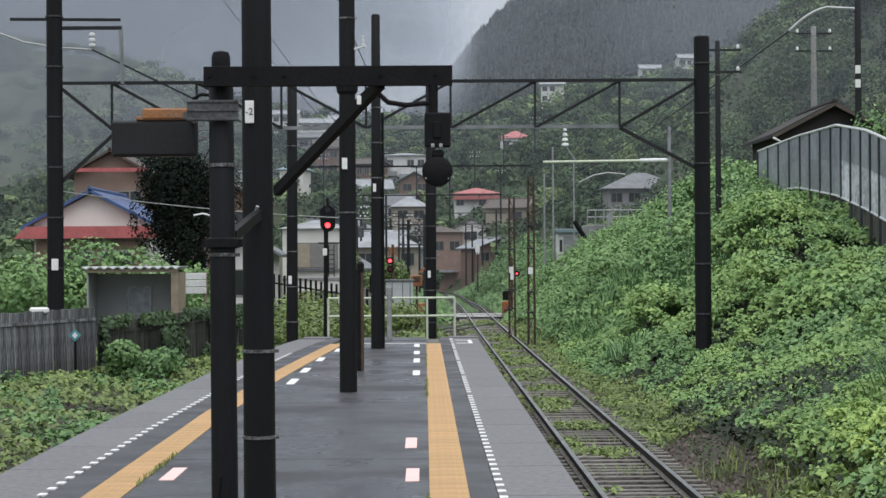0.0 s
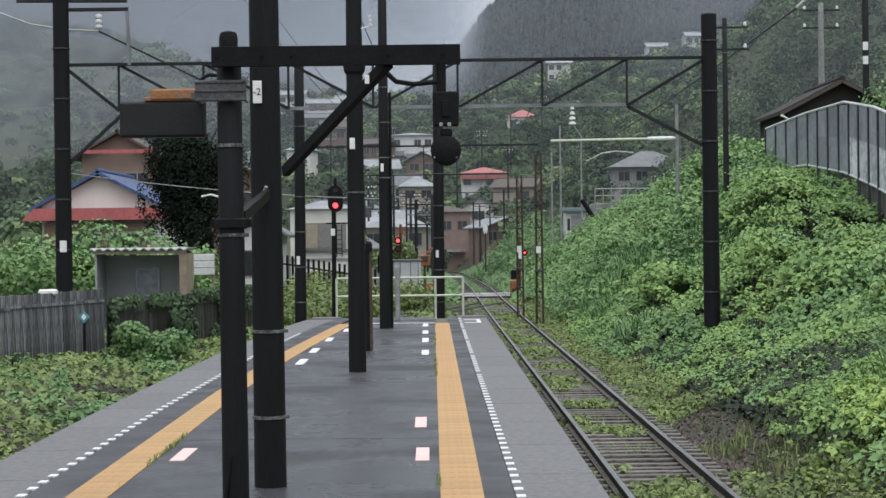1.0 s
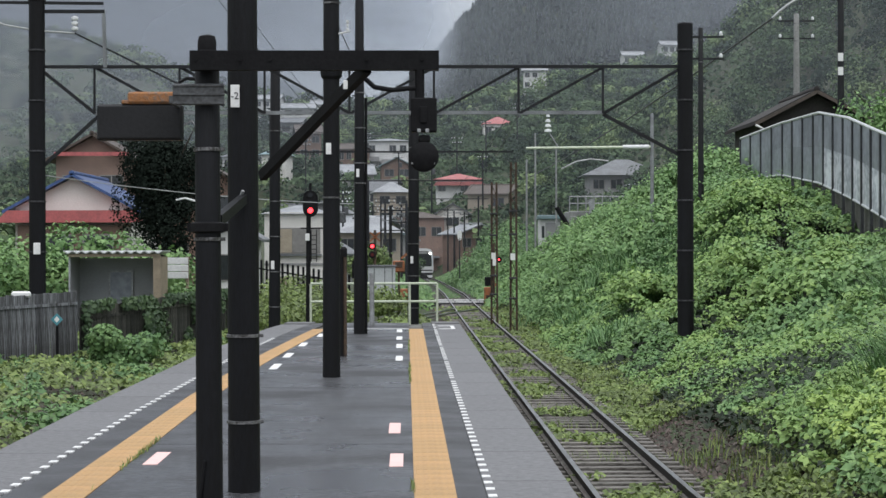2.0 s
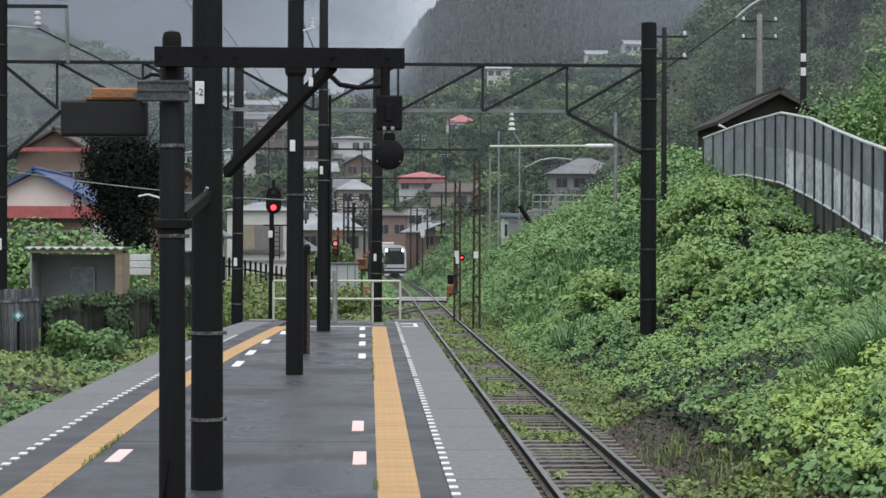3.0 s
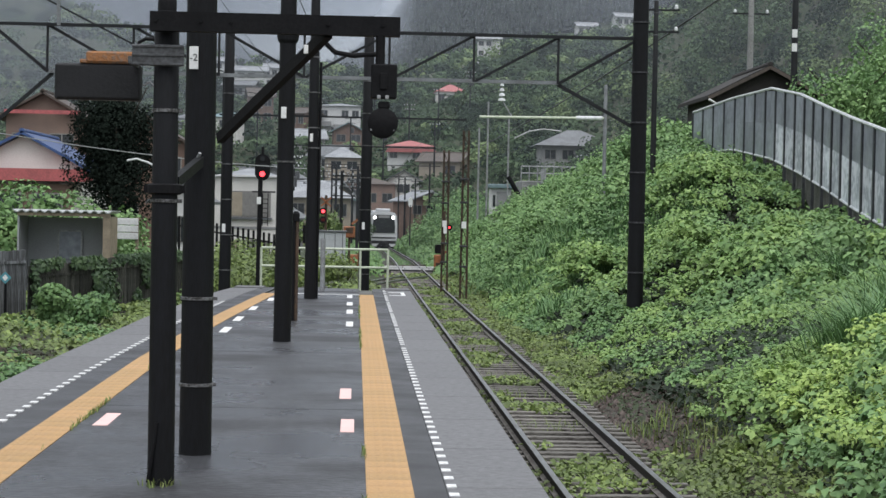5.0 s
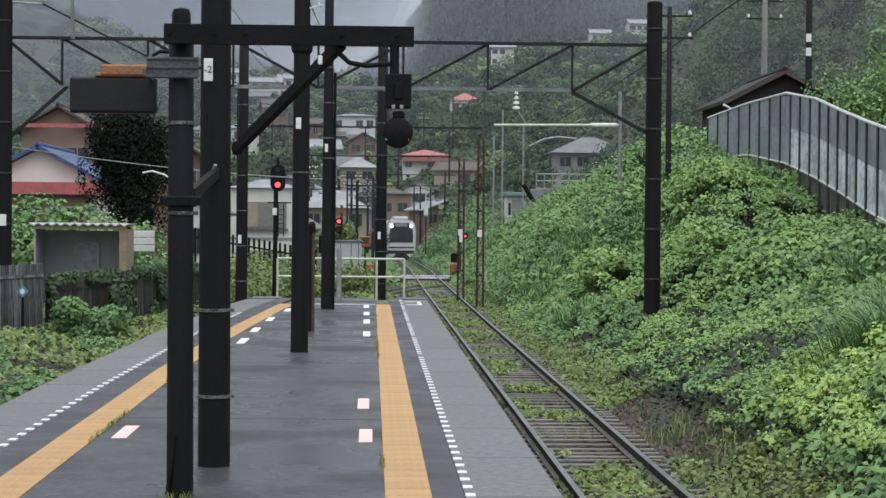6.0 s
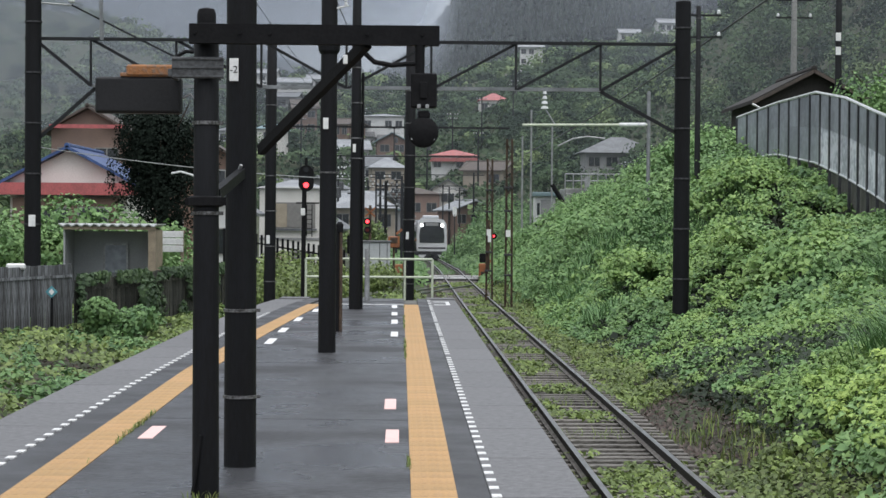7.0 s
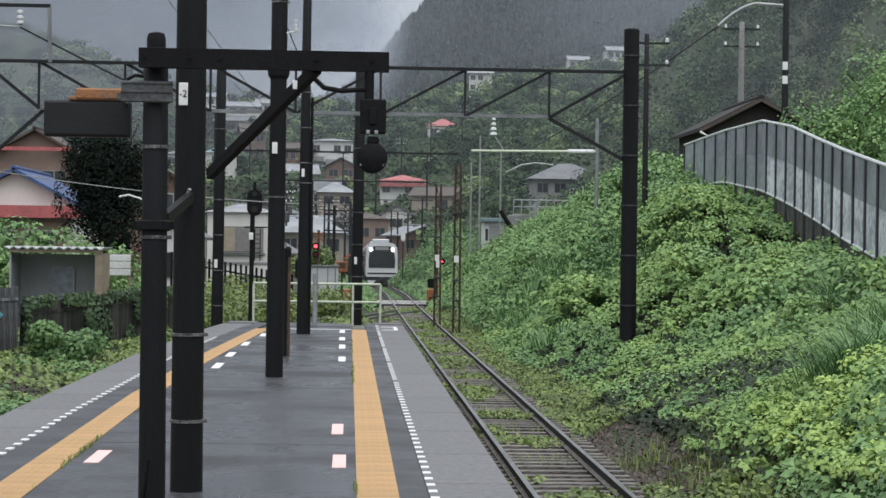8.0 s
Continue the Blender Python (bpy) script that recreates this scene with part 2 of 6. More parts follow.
M_RED_LAMP = material("lamp_red", (1.0, 0.04, 0.05), 0.3, (1.0, 0.05, 0.06), bump=0, glow=3.5)
M_RED_LAMP_OFF = material("lamp_red_dark", (0.10, 0.01, 0.01), 0.2, bump=0)
M_HEADLAMP = material("lamp_white", (1.0, 0.98, 0.94), 0.3, (1, 1, 1), bump=0, glow=6.0)
M_LENS = material("lens_dark", (0.02, 0.022, 0.025), 0.15, bump=0)
M_ORANGE = material("safety_orange", (0.40, 0.14, 0.05), 0.6, (0.18, 0.075, 0.04), 0.5, 6, 40, 0.1)
M_BROWN_POST = material("post_rusty_brown", (0.10, 0.062, 0.038), 0.8, (0.035, 0.026, 0.02), 0.5, 6, 40, 0.3)
M_TRAIN = material("train_silver", (0.60, 0.61, 0.63), 0.35, (0.50, 0.51, 0.53), 0.5, 1, 20, 0.0, metal=0.35)
M_TRAIN_WHITE = material("train_white", (0.64, 0.65, 0.67), 0.35, (0.68, 0.69, 0.70), 0.4, 1, 20, 0.0)
M_TRAIN_BLACK = material("train_black_glass", (0.035, 0.038, 0.042), 0.12, bump=0, spec=0.7)
M_TRAIN_UNDER = material("train_underframe", (0.03, 0.03, 0.032), 0.7, bump=0)
M_TRAIN_ORANGE = material("train_orange_stripe", (0.70, 0.20, 0.03), 0.4, bump=0)


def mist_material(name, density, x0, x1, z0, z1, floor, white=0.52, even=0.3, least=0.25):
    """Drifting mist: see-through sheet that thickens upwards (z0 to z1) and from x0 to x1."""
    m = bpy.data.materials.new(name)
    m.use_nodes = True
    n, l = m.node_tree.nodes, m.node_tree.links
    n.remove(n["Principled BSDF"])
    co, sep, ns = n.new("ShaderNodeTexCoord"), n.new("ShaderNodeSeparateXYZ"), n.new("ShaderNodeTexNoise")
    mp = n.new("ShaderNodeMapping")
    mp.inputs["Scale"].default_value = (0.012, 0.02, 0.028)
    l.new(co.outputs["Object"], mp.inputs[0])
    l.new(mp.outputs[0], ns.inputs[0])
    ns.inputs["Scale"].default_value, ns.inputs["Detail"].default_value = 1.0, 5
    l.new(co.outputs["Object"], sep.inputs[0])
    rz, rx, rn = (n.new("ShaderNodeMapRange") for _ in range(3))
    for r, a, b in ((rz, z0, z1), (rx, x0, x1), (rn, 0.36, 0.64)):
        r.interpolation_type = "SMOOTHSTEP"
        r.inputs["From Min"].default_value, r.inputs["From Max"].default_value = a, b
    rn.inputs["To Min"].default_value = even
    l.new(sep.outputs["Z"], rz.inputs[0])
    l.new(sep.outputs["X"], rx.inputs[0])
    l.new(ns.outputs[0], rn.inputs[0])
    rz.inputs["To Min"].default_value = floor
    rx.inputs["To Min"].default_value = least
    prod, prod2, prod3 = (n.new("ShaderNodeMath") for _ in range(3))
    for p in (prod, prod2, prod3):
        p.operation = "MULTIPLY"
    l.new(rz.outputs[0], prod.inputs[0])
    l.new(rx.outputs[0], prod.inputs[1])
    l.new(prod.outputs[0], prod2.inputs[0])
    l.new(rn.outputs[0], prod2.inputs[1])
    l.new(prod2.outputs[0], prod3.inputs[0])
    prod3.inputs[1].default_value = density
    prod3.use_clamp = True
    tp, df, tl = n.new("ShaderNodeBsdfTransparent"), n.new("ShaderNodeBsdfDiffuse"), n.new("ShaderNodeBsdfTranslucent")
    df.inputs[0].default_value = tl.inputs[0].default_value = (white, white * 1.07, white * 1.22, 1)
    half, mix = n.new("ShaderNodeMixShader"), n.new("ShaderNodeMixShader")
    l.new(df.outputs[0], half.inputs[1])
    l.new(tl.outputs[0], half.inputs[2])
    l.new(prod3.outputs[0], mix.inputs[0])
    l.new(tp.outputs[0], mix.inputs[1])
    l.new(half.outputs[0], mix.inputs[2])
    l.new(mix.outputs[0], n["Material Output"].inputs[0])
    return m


# ---- mesh helpers ----
def thing(name, x, y, z, label, category, group="", rz=0.0, kind=""):
    ob = new(name)
    ob.matrix_basis = pose(x, y, z, 0, 0, rz)
    return tagged(ob, label, category, group, kind)


def part(name, bm, mat, parent=None, label="", smooth=False):
    me = bpy.data.meshes.new(name)
    bmesh.ops.recalc_face_normals(bm, faces=bm.faces)
    bm.to_mesh(me)
    bm.free()
    me.materials.append(mat)
    if smooth:
        me.shade_smooth()
        me.set_sharp_from_angle(angle=radians(40))
    ob = new(name, me)
    if parent:
        ob.parent = parent
    return tagged(ob, label)


def share(name, ob, m, parent):
    """A further piece on the mesh of ob."""
    o = new(name, ob.data)
    o.parent = parent
    o.matrix_basis = m
    return o


def box(bm, x0, x1, y0, y1, z0, z1, bevel=0.0):
    m = Matrix.Translation(((x0 + x1) / 2, (y0 + y1) / 2, (z0 + z1) / 2)) @ Matrix.Diagonal((abs(x1 - x0), abs(y1 - y0), abs(z1 - z0), 1))
    vs = bmesh.ops.create_cube(bm, size=1, matrix=m)["verts"]
    if bevel:
        es = list({e for v in vs for e in v.link_edges})
        bmesh.ops.bevel(bm, geom=es, offset=bevel, segments=1, affect="EDGES")
    return bm


def rod(bm, a, b, r, r2=None, n=12):
    """A round bar from a to b."""
    a, b = Vector(a), Vector(b)
    d = b - a
    m = Matrix.Translation((a + b) / 2) @ d.to_track_quat("Z", "Y").to_matrix().to_4x4()
    bmesh.ops.create_cone(bm, cap_ends=True, segments=n, radius1=r, radius2=r if r2 is None else r2, depth=d.length, matrix=m)
    return bm


def bar(bm, a, b, w, h):
    """A square bar from a to b, w across and h high."""
    a, b = Vector(a), Vector(b)
    d = b - a
    q = d.to_track_quat("Y", "Z").to_matrix().to_4x4()
    m = Matrix.Translation((a + b) / 2) @ q @ Matrix.Diagonal((w, d.length, h, 1))
    bmesh.ops.create_cube(bm, size=1, matrix=m)
    return bm


def angle_bar(bm, a, b, w, t=0.012):
    """A steel angle: two thin legs along a to b."""
    bar(bm, a, b, w, t)
    up = Vector((0, 0, w / 2 - t / 2)) if abs((Vector(b) - Vector(a)).normalized().z) < 0.9 else Vector((0, w / 2, 0))
    off = Vector((w / 2 - t / 2, 0, 0)) if abs((Vector(b) - Vector(a)).normalized().x) < 0.9 else Vector((0, w / 2 - t / 2, 0))
    bar(bm, Vector(a) + up + off, Vector(b) + up + off, t, w)
    return bm


def path_tube(bm, pts, r, n=6):
    """A tube through points."""
    pts = [Vector(p) for p in pts]
    rings = []
    for i, p in enumerate(pts):
        d = (pts[min(i + 1, len(pts) - 1)] - pts[max(i - 1, 0)]).normalized()
        q = d.to_track_quat("Z", "Y").to_matrix()
        rings.append([bm.verts.new(p + q @ Vector((r * math.cos(2 * math.pi * k / n), r * math.sin(2 * math.pi * k / n), 0))) for k in range(n)])
    for a, b in zip(rings, rings[1:]):
        for k in range(n):
            bm.faces.new((a[k], a[(k + 1) % n], b[(k + 1) % n], b[k]))
    bm.faces.new(rings[0][::-1])
    bm.faces.new(rings[-1])
    return bm


def lathe(bm, prof, n=16, at=(0, 0, 0)):
    """Turn (radius, height) pairs about z."""
    rings = [[bm.verts.new((at[0] + r * math.cos(2 * math.pi * k / n), at[1] + r * math.sin(2 * math.pi * k / n), at[2] + z)) for k in range(n)] for r, z in prof]
    for a, b in zip(rings, rings[1:]):
        for k in range(n):
            bm.faces.new((a[k], a[(k + 1) % n], b[(k + 1) % n], b[k]))
    bm.faces.new(rings[0][::-1])
    bm.faces.new(rings[-1])
    return bm


def prism(bm, outline, y0, y1):
    """An outline in x, z drawn out from y0 to y1."""
    a = [bm.verts.new((x, y0, z)) for x, z in outline]
    b = [bm.verts.new((x, y1, z)) for x, z in outline]
    bm.faces.new(a)
    bm.faces.new(b[::-1])
    for i in range(len(a)):
        j = (i + 1) % len(a)
        bm.faces.new((a[j], a[i], b[i], b[j]))
    return bm


def B():
    return bmesh.new()


def raw_mesh(name, verts, faces, mat):
    """verts n x 3, faces m x 4 or m x 3."""
    me = bpy.data.meshes.new(name)
    k = faces.shape[1]
    me.vertices.add(len(verts))
    me.vertices.foreach_set("co", np.asarray(verts, dtype=np.float32).ravel())
    me.loops.add(faces.size)
    me.loops.foreach_set("vertex_index", faces.astype(np.int32).ravel())
    me.polygons.add(len(faces))
    me.polygons.foreach_set("loop_start", np.arange(0, faces.size, k, dtype=np.int32))
    me.update(calc_edges=True)
    me.materials.append(mat)
    return me


rng = np.random.default_rng(7)


def unit(v):
    return v / np.maximum(np.linalg.norm(v, axis=1, keepdims=True), 1e-9)


def leaf_mesh(name, p, normal, size, mat, width=0.6, fold=0.25):
    """Folded four-cornered leaves at p, facing along normal."""
    n = len(p)
    nn = unit(normal)
    t = unit(np.cross(nn, rng.normal(size=(n, 3))))
    s = np.cross(nn, t)
    size = np.broadcast_to(size, n)[:, None]
    v = np.stack([p - t * size * 0.5, p - s * size * width / 2 + nn * size * fold / 2, p + t * size * 0.5 - nn * size * fold * 0.5, p + s * size * width / 2 + nn * size * fold / 2], 1)
    return raw_mesh(name, v.reshape(-1, 3), np.arange(4 * n).reshape(n, 4), mat)


def blade_mesh(name, p, height, mat, lean=0.5, width=0.02):
    """Bent grass blades: a quad and a tip."""
    n = len(p)
    a = rng.uniform(0, 2 * np.pi, n)
    d = np.stack([np.cos(a), np.sin(a), np.zeros(n)], 1)
    s = np.stack([-np.sin(a), np.cos(a), np.zeros(n)], 1) * np.broadcast_to(width, n)[:, None]
    h = np.broadcast_to(height, n)[:, None] * rng.uniform(0.6, 1.2, (n, 1))
    ln = rng.uniform(0.2, 1.0, (n, 1)) * lean
    up = np.array([[0, 0, 1.0]])
    m1, tip = p + up * h * 0.65 + d * h * ln * 0.35, p + up * h * 0.95 + d * h * ln
    v = np.stack([p - s, p + s, m1 + s * 0.8, m1 - s * 0.8, tip + s * 0.15, tip - s * 0.15], 1).reshape(-1, 3)
    i = np.arange(n)[:, None] * 6
    f = np.concatenate([i + [[0, 1, 2, 3]], i + [[3, 2, 4, 5]]], 0)
    return raw_mesh(name, v, f, mat)


def smooth_noise(x, y, scale, seed=0):
    """Value noise on a lattice."""
    x, y = np.asarray(x) / scale + 1000, np.asarray(y) / scale + 1000
    xi, yi = np.floor(x).astype(np.int64), np.floor(y).astype(np.int64)
    u, w = x - xi, y - yi
    u, w = u * u * (3 - 2 * u), w * w * (3 - 2 * w)

    def h(a, b):
        k = (a * 374761393 + b * 668265263 + seed * 974711) & 0x7FFFFFFF
        k = ((k ^ (k >> 13)) * 1274126177) & 0x7FFFFFFF
        return ((k ^ (k >> 16)) & 0xFFFF) / 65535.0
    return (h(xi, yi) * (1 - u) + h(xi + 1, yi) * u) * (1 - w) + (h(xi, yi + 1) * (1 - u) + h(xi + 1, yi + 1) * u) * w


def step(x, a, b):
    u = np.clip((np.asarray(x, dtype=float) - a) / (b - a), 0, 1)
    return u * u * (3 - 2 * u)


# ---- the lie of the land ----
def track_x(y):
    y = np.asarray(y, dtype=float)
    return 2.69 + 0.26 * step(y, 60, 180) - 8.7e-5 * np.maximum(y - 220, 0) ** 3 * (y < 330) - (y >= 330) * 116


def track_z(y):
    y = np.asarray(y, dtype=float)
    return -1.07 - 0.0105 * np.maximum(y - 110, 0) * (y < 330) - 2.3 * (y >= 330)


CREST_Y = (-60, 0, 15, 30, 40, 47, 55, 65, 76, 96, 130, 160, 220)
CREST_Z = (0.5, 0.6, 0.7, 0.8, 0.8, 1.0, 1.9, 2.9, 2.9, 1.8, 1.2, 1.0, 0.4)


def ground_z(x, y):
    x, y = np.broadcast_arrays(np.asarray(x, dtype=float), np.asarray(y, dtype=float))
    base = -1.45 + 0 * x
    # embankment beside the track
    crest = np.interp(y, CREST_Y, CREST_Z)
    u = np.clip((x - 4.1) / 7.0, 0, 1)
    bend = 0.62 + 0.58 * step(y, 26, 42) - 0.2 * step(y, 55, 80)
    bank = (crest + 1.45) * u ** bend
    bank = bank + np.maximum(x - 13.5, 0) * 0.16 * step(y, 20, 60)
    wood = step(x, 17, 60) * 28 * step(y, 40, 120) * (1 - step(y, 190, 330))
    right = np.where(x > 4.1, bank + wood, 0)
    # overgrown strip and gardens on the other side
    left = np.where(x < -3.55, 0.35 + 0.2 * step(-x, 3.6, 7.5) + 1.0 * step(-x, 9, 16), 0)
    z = base + right + left
    # the valley side with the houses
    corridor = step(np.abs(x - track_x(y)), 5, 16)
    corridor = np.where(y > 300, 1.0, corridor)
    z = z - 0.0105 * np.maximum(y - 110, 0) * (y < 300) * (1 - corridor)
    hill = np.interp(y, (0, 150, 200, 260, 300, 350, 420, 480, 700, 3000), (0, 0, 1.5, 5, 9.5, 17, 28, 33.5, 40, 50))
    lift = np.where(x > 8, step(x, 8, 40) * 6 * step(y, 120, 210), 0)
    z = z + (hill + lift) * corridor
    z = z + 32 * step(-x, 15, 130) * step(y, 360, 620)
    # mountains
    ridge = np.interp(x, (-900, -300, -60, -10, 23, 43, 66, 170, 400, 1500), (60, 40, 48, 66, 96, 116, 136, 200, 300, 400))
    z = z + ridge * step(y, 850, 1530)
    z = z + 160 * step(np.abs(x), 180, 700) * step(y, -200, 300)
    z = z + (smooth_noise(x, y, 60, 3) - 0.5) * 9 * step(y, 260, 500) + (smooth_noise(x, y, 14, 4) - 0.5) * 2.2 * step(y, 150, 300) * corridor
    return z


def spread(a, b, n, k):
    """n lines from a to b, k times wider apart at the far end."""
    t = np.linspace(0, 1, n)
    return a + (b - a) * t * (1 + (k - 1) * t) / k


gx = np.unique(np.round(np.concatenate([spread(-14, -1800, 55, 30), np.linspace(-14, 20, 69), spread(20, 1800, 75, 30)]), 3))
gy = np.unique(np.round(np.concatenate([spread(-10, -900, 22, 20), np.linspace(-10, 130, 121), spread(130, 3200, 150, 14)]), 3))
XX, YY = np.meshgrid(gx, gy)
ZZ = ground_z(XX, YY) + (smooth_noise(XX, YY, 1.1, 9) - 0.5) * 0.12
idx = np.arange(XX.size).reshape(XX.shape)
quads = np.stack([idx[:-1, :-1], idx[:-1, 1:], idx[1:, 1:], idx[1:, :-1]], -1).reshape(-1, 4)
M_GROUND = material("ground_soil_moss", (0.050, 0.075, 0.030), 0.95, (0.048, 0.046, 0.030), 0.5, 0.6, 6, 1.0)
ground = new("ground", raw_mesh("ground", np.stack([XX, YY, ZZ], -1).reshape(-1, 3), quads, M_GROUND))
ground.data.shade_smooth()
tagged(ground, "overgrown valley ground with mossy soil rising to wooded slopes", "ground", kind="structure")

# ---- platform ----
EDGE_R, Y0, Y1 = 1.17, -12.0, 42.8


def edge_l(y):
    return float(np.interp(y, (-20, 20, 30, 36, 40, 43), (-3.56, -3.54, -3.40, -3.18, -2.98, -2.74)))


def strip_l(y):
    return float(np.interp(y, (-20, 22, 28, 31, 34, 37, 40, 43), (-2.44, -2.42, -2.30, -2.20, -2.08, -1.96, -1.82, -1.66)))


platform = thing("platform", 0, 0, 0, "wet asphalt station platform with pale concrete coping and yellow tactile strips", "platform", kind="structure")
ys = [Y0] + [float(v) for v in range(-10, 42, 2)] + [Y1]


def ribbon(name, left, right, z0, z1, mat, label=""):
    """A slab between two edge functions along the platform."""
    bm = B()
    rows = [[bm.verts.new((f(y), y, z)) for f, z in ((left, z0), (left, z1), (right, z1), (right, z0))] for y in ys]
    for a, b in zip(rows, rows[1:]):
        for k in range(4):
            bm.faces.new((a[k], a[(k + 1) % 4], b[(k + 1) % 4], b[k]))
    bm.faces.new(rows[0])
    bm.faces.new(rows[-1][::-1])
    return part(name, bm, mat, platform, label)


ribbon("core", lambda y: edge_l(y) + 0.06, lambda y: EDGE_R - 0.06, -1.5, -0.04, M_PLAT_WALL, "stained concrete platform wall")
ribbon("asphalt_deck", lambda y: strip_l(y) + 0.15, lambda y: 0.025, -0.05, 0.0, M_ASPHALT, "patched damp grey asphalt")
ribbon("asphalt_border", lambda y: 0.325, lambda y: 0.535, -0.05, -0.002, M_ASPHALT_DARK, "dark asphalt border")
ribbon("asphalt_border", lambda y: edge_l(y) + 0.66, lambda y: strip_l(y) - 0.15, -0.05, -0.002, M_ASPHALT_DARK, "dark asphalt border")

# ---- track ----
track = thing("track", 0, 0, 0, "single rusty railway track on weedy wooden sleepers", "railway track", kind="structure")
TY = np.concatenate([np.arange(-14, 60, 4.0), np.arange(60, 300, 5.0)])


def rail(name, off, parent, top=M_RAIL_TOP, y0=-14, y1=300, dz=0.0):
    prof = [(-0.06, -0.15), (0.06, -0.15), (0.06, -0.135), (0.012, -0.11), (0.012, -0.04), (0.033, -0.03), (0.033, 0.0), (-0.033, 0.0), (-0.033, -0.03), (-0.012, -0.04), (-0.012, -0.11), (-0.06, -0.135)]
    bm = B()
    rows = []
    for y in TY[(TY >= y0) & (TY <= y1)]:
        x, z = float(track_x(y)) + off, float(track_z(y)) + dz
        rows.append([bm.verts.new((x + a, y, z + b)) for a, b in prof])
    k = len(prof)
    for a, b in zip(rows, rows[1:]):
        for i in range(k):
            bm.faces.new((a[i], a[(i + 1) % k], b[(i + 1) % k], b[i]))
    bm.faces.new(rows[0])
    bm.faces.new(rows[-1][::-1])
    ob = part(name, bm, M_RAIL_SIDE, parent, "rusty steel rail with a worn bright head")
    ob.data.materials.append(top)
    ob.data.materials.append(M_RAIL_FOOT)
    for f in ob.data.polygons:
        c = f.center
        if f.normal.z > 0.9 and abs(c.z - (float(track_z(c.y)) + dz)) < 0.02:
            f.material_index = 1
        elif c.z < float(track_z(c.y)) + dz - 0.12 and abs(f.normal.z) > 0.05:
            f.material_index = 2
    return ob


rail("rail", -0.565, track)
rail("rail", 0.565, track)
ob = None
for i in range(215):
    y = 9.0 + 0.44 * i
    m = pose(float(track_x(y)), y, float(track_z(y)) - 0.235 + 0.012 * math.sin(i * 7.3), 0, 0, 0.8 * math.sin(i * 3.1))
    if ob is None:
        ob = part("sleeper", box(B(), -1.02, 1.02, -0.075, 0.075, -0.08, 0.08, 0.012), M_SLEEPER, track)
        ob.matrix_basis = m
    else:
        share("sleeper", ob, m, track)

# ballast stones, mostly along the track
n = 22000
py = 9 + 100 * rng.random(n) ** 1.6
px = track_x(py) + rng.normal(0, 0.85, n)
keep = (px > 1.25) & (px < 4.6)
px, py = px[keep], py[keep]
pz = np.maximum(ground_z(px, py), -1.34) + rng.uniform(0.0, 0.05, len(px))
sz = rng.uniform(0.025, 0.06, len(px))
tet = np.array([[1, 0, -0.5], [-0.6, 0.9, -0.5], [-0.6, -0.9, -0.5], [0, 0, 0.7]])
vv = (np.stack([px, py, pz], 1)[:, None] + (tet[None] + rng.normal(0, 0.25, (len(px), 4, 3))) * sz[:, None, None]).reshape(-1, 3)
ff = (np.arange(len(px))[:, None, None] * 4 + np.array([[0, 1, 3], [1, 2, 3], [2, 0, 3]])[None]).reshape(-1, 3)
tagged(new("ballast", raw_mesh("ballast", vv, ff, M_BALLAST)), "brown crushed stone ballast between the rails", "ballast", kind="stuff")
bm = B()
rows = [[bm.verts.new((float(track_x(y)) + a, y, float(track_z(y)) + b)) for a, b in ((-1.75, -0.5), (-1.45, -0.27), (1.4, -0.27), (1.9, -0.5))] for y in TY]
for a, b in zip(rows, rows[1:]):
    for k in range(3):
        bm.faces.new((a[k], a[k + 1], b[k + 1], b[k]))
tagged(part("track_bed", bm, M_SOIL), "brown ballast bed with moss under the track", "track bed", kind="structure")

# siding that joins beyond the platform
siding = thing("siding_track", 0, 0, 0, "rusty siding rails joining the line by weeds", "railway track", kind="structure")
for k in (0, 1.067):
    bm = B()
    path_tube(bm, [(-7 + k * 0.3, 56 + 3 * k, -1.1), (-3.2 + 0.5 * k, 64 + 2 * k, -1.09), (-0.3 + 0.8 * k, 72 + k, -1.08), (2.1 + k, 84, -1.075)], 0.045, 6)
    part("rail", bm, M_RAIL_TOP, siding)

# level crossing
crossing = thing("level_crossing", 2.0, 97, -1.1, "level crossing deck with pale boards across the track", "crossing", kind="structure")
bm = box(B(), -6.0, 2.6, -1.6, 1.6, -0.3, -0.05, 0.02)
part("deck", bm, M_ASPHALT_DARK, crossing)
for y in (-1.75, 1.75):
    bm = B()
    for k in range(5):
        box(bm, -3.3 + k * 1.25, -2.1 + k * 1.25, y - 0.06, y + 0.06, -0.05, 0.03, 0.01)
    part("edge_beam", bm, M_WHITE, crossing, "white edge beam")


# ---- poles ----
def pole(name, x, y, z, h, r0, r1, label, bands=(), plates=(), lean=0.0, group="", mat=M_BLACK):
    t = thing(name, x, y, z, label, "pole", group)
    t.matrix_basis = pose(x, y, z, 0, lean, 0)
    part("shaft", lathe(B(), [(r0 * 1.02, -0.6), (r0, 0), (r0 + (r1 - r0) * 0.5, h * 0.5), (r1, h - 0.03), (r1 * 0.8, h)], 20), mat, t, smooth=True)
    for b in bands:
        r = r0 + (r1 - r0) * b / h
        bm = lathe(B(), [(r + 0.003, b - 0.012), (r + 0.009, b - 0.010), (r + 0.009, b + 0.010), (r + 0.003, b + 0.012)], 20)
        box(bm, r, r + 0.028, -0.015, 0.015, b - 0.012, b + 0.012)
        part("band", bm, M_BAND, t, "steel strap")
    for pz, w, hh in plates:
        r = r0 + (r1 - r0) * pz / h
        part("plate", box(B(), -w / 2 - 0.3 * r, w / 2 - 0.3 * r, -r - 0.014, -r - 0.002, pz - hh / 2, pz + hh / 2, 0.003), M_LABEL, t, "small white number plate with dark bars")
    return t


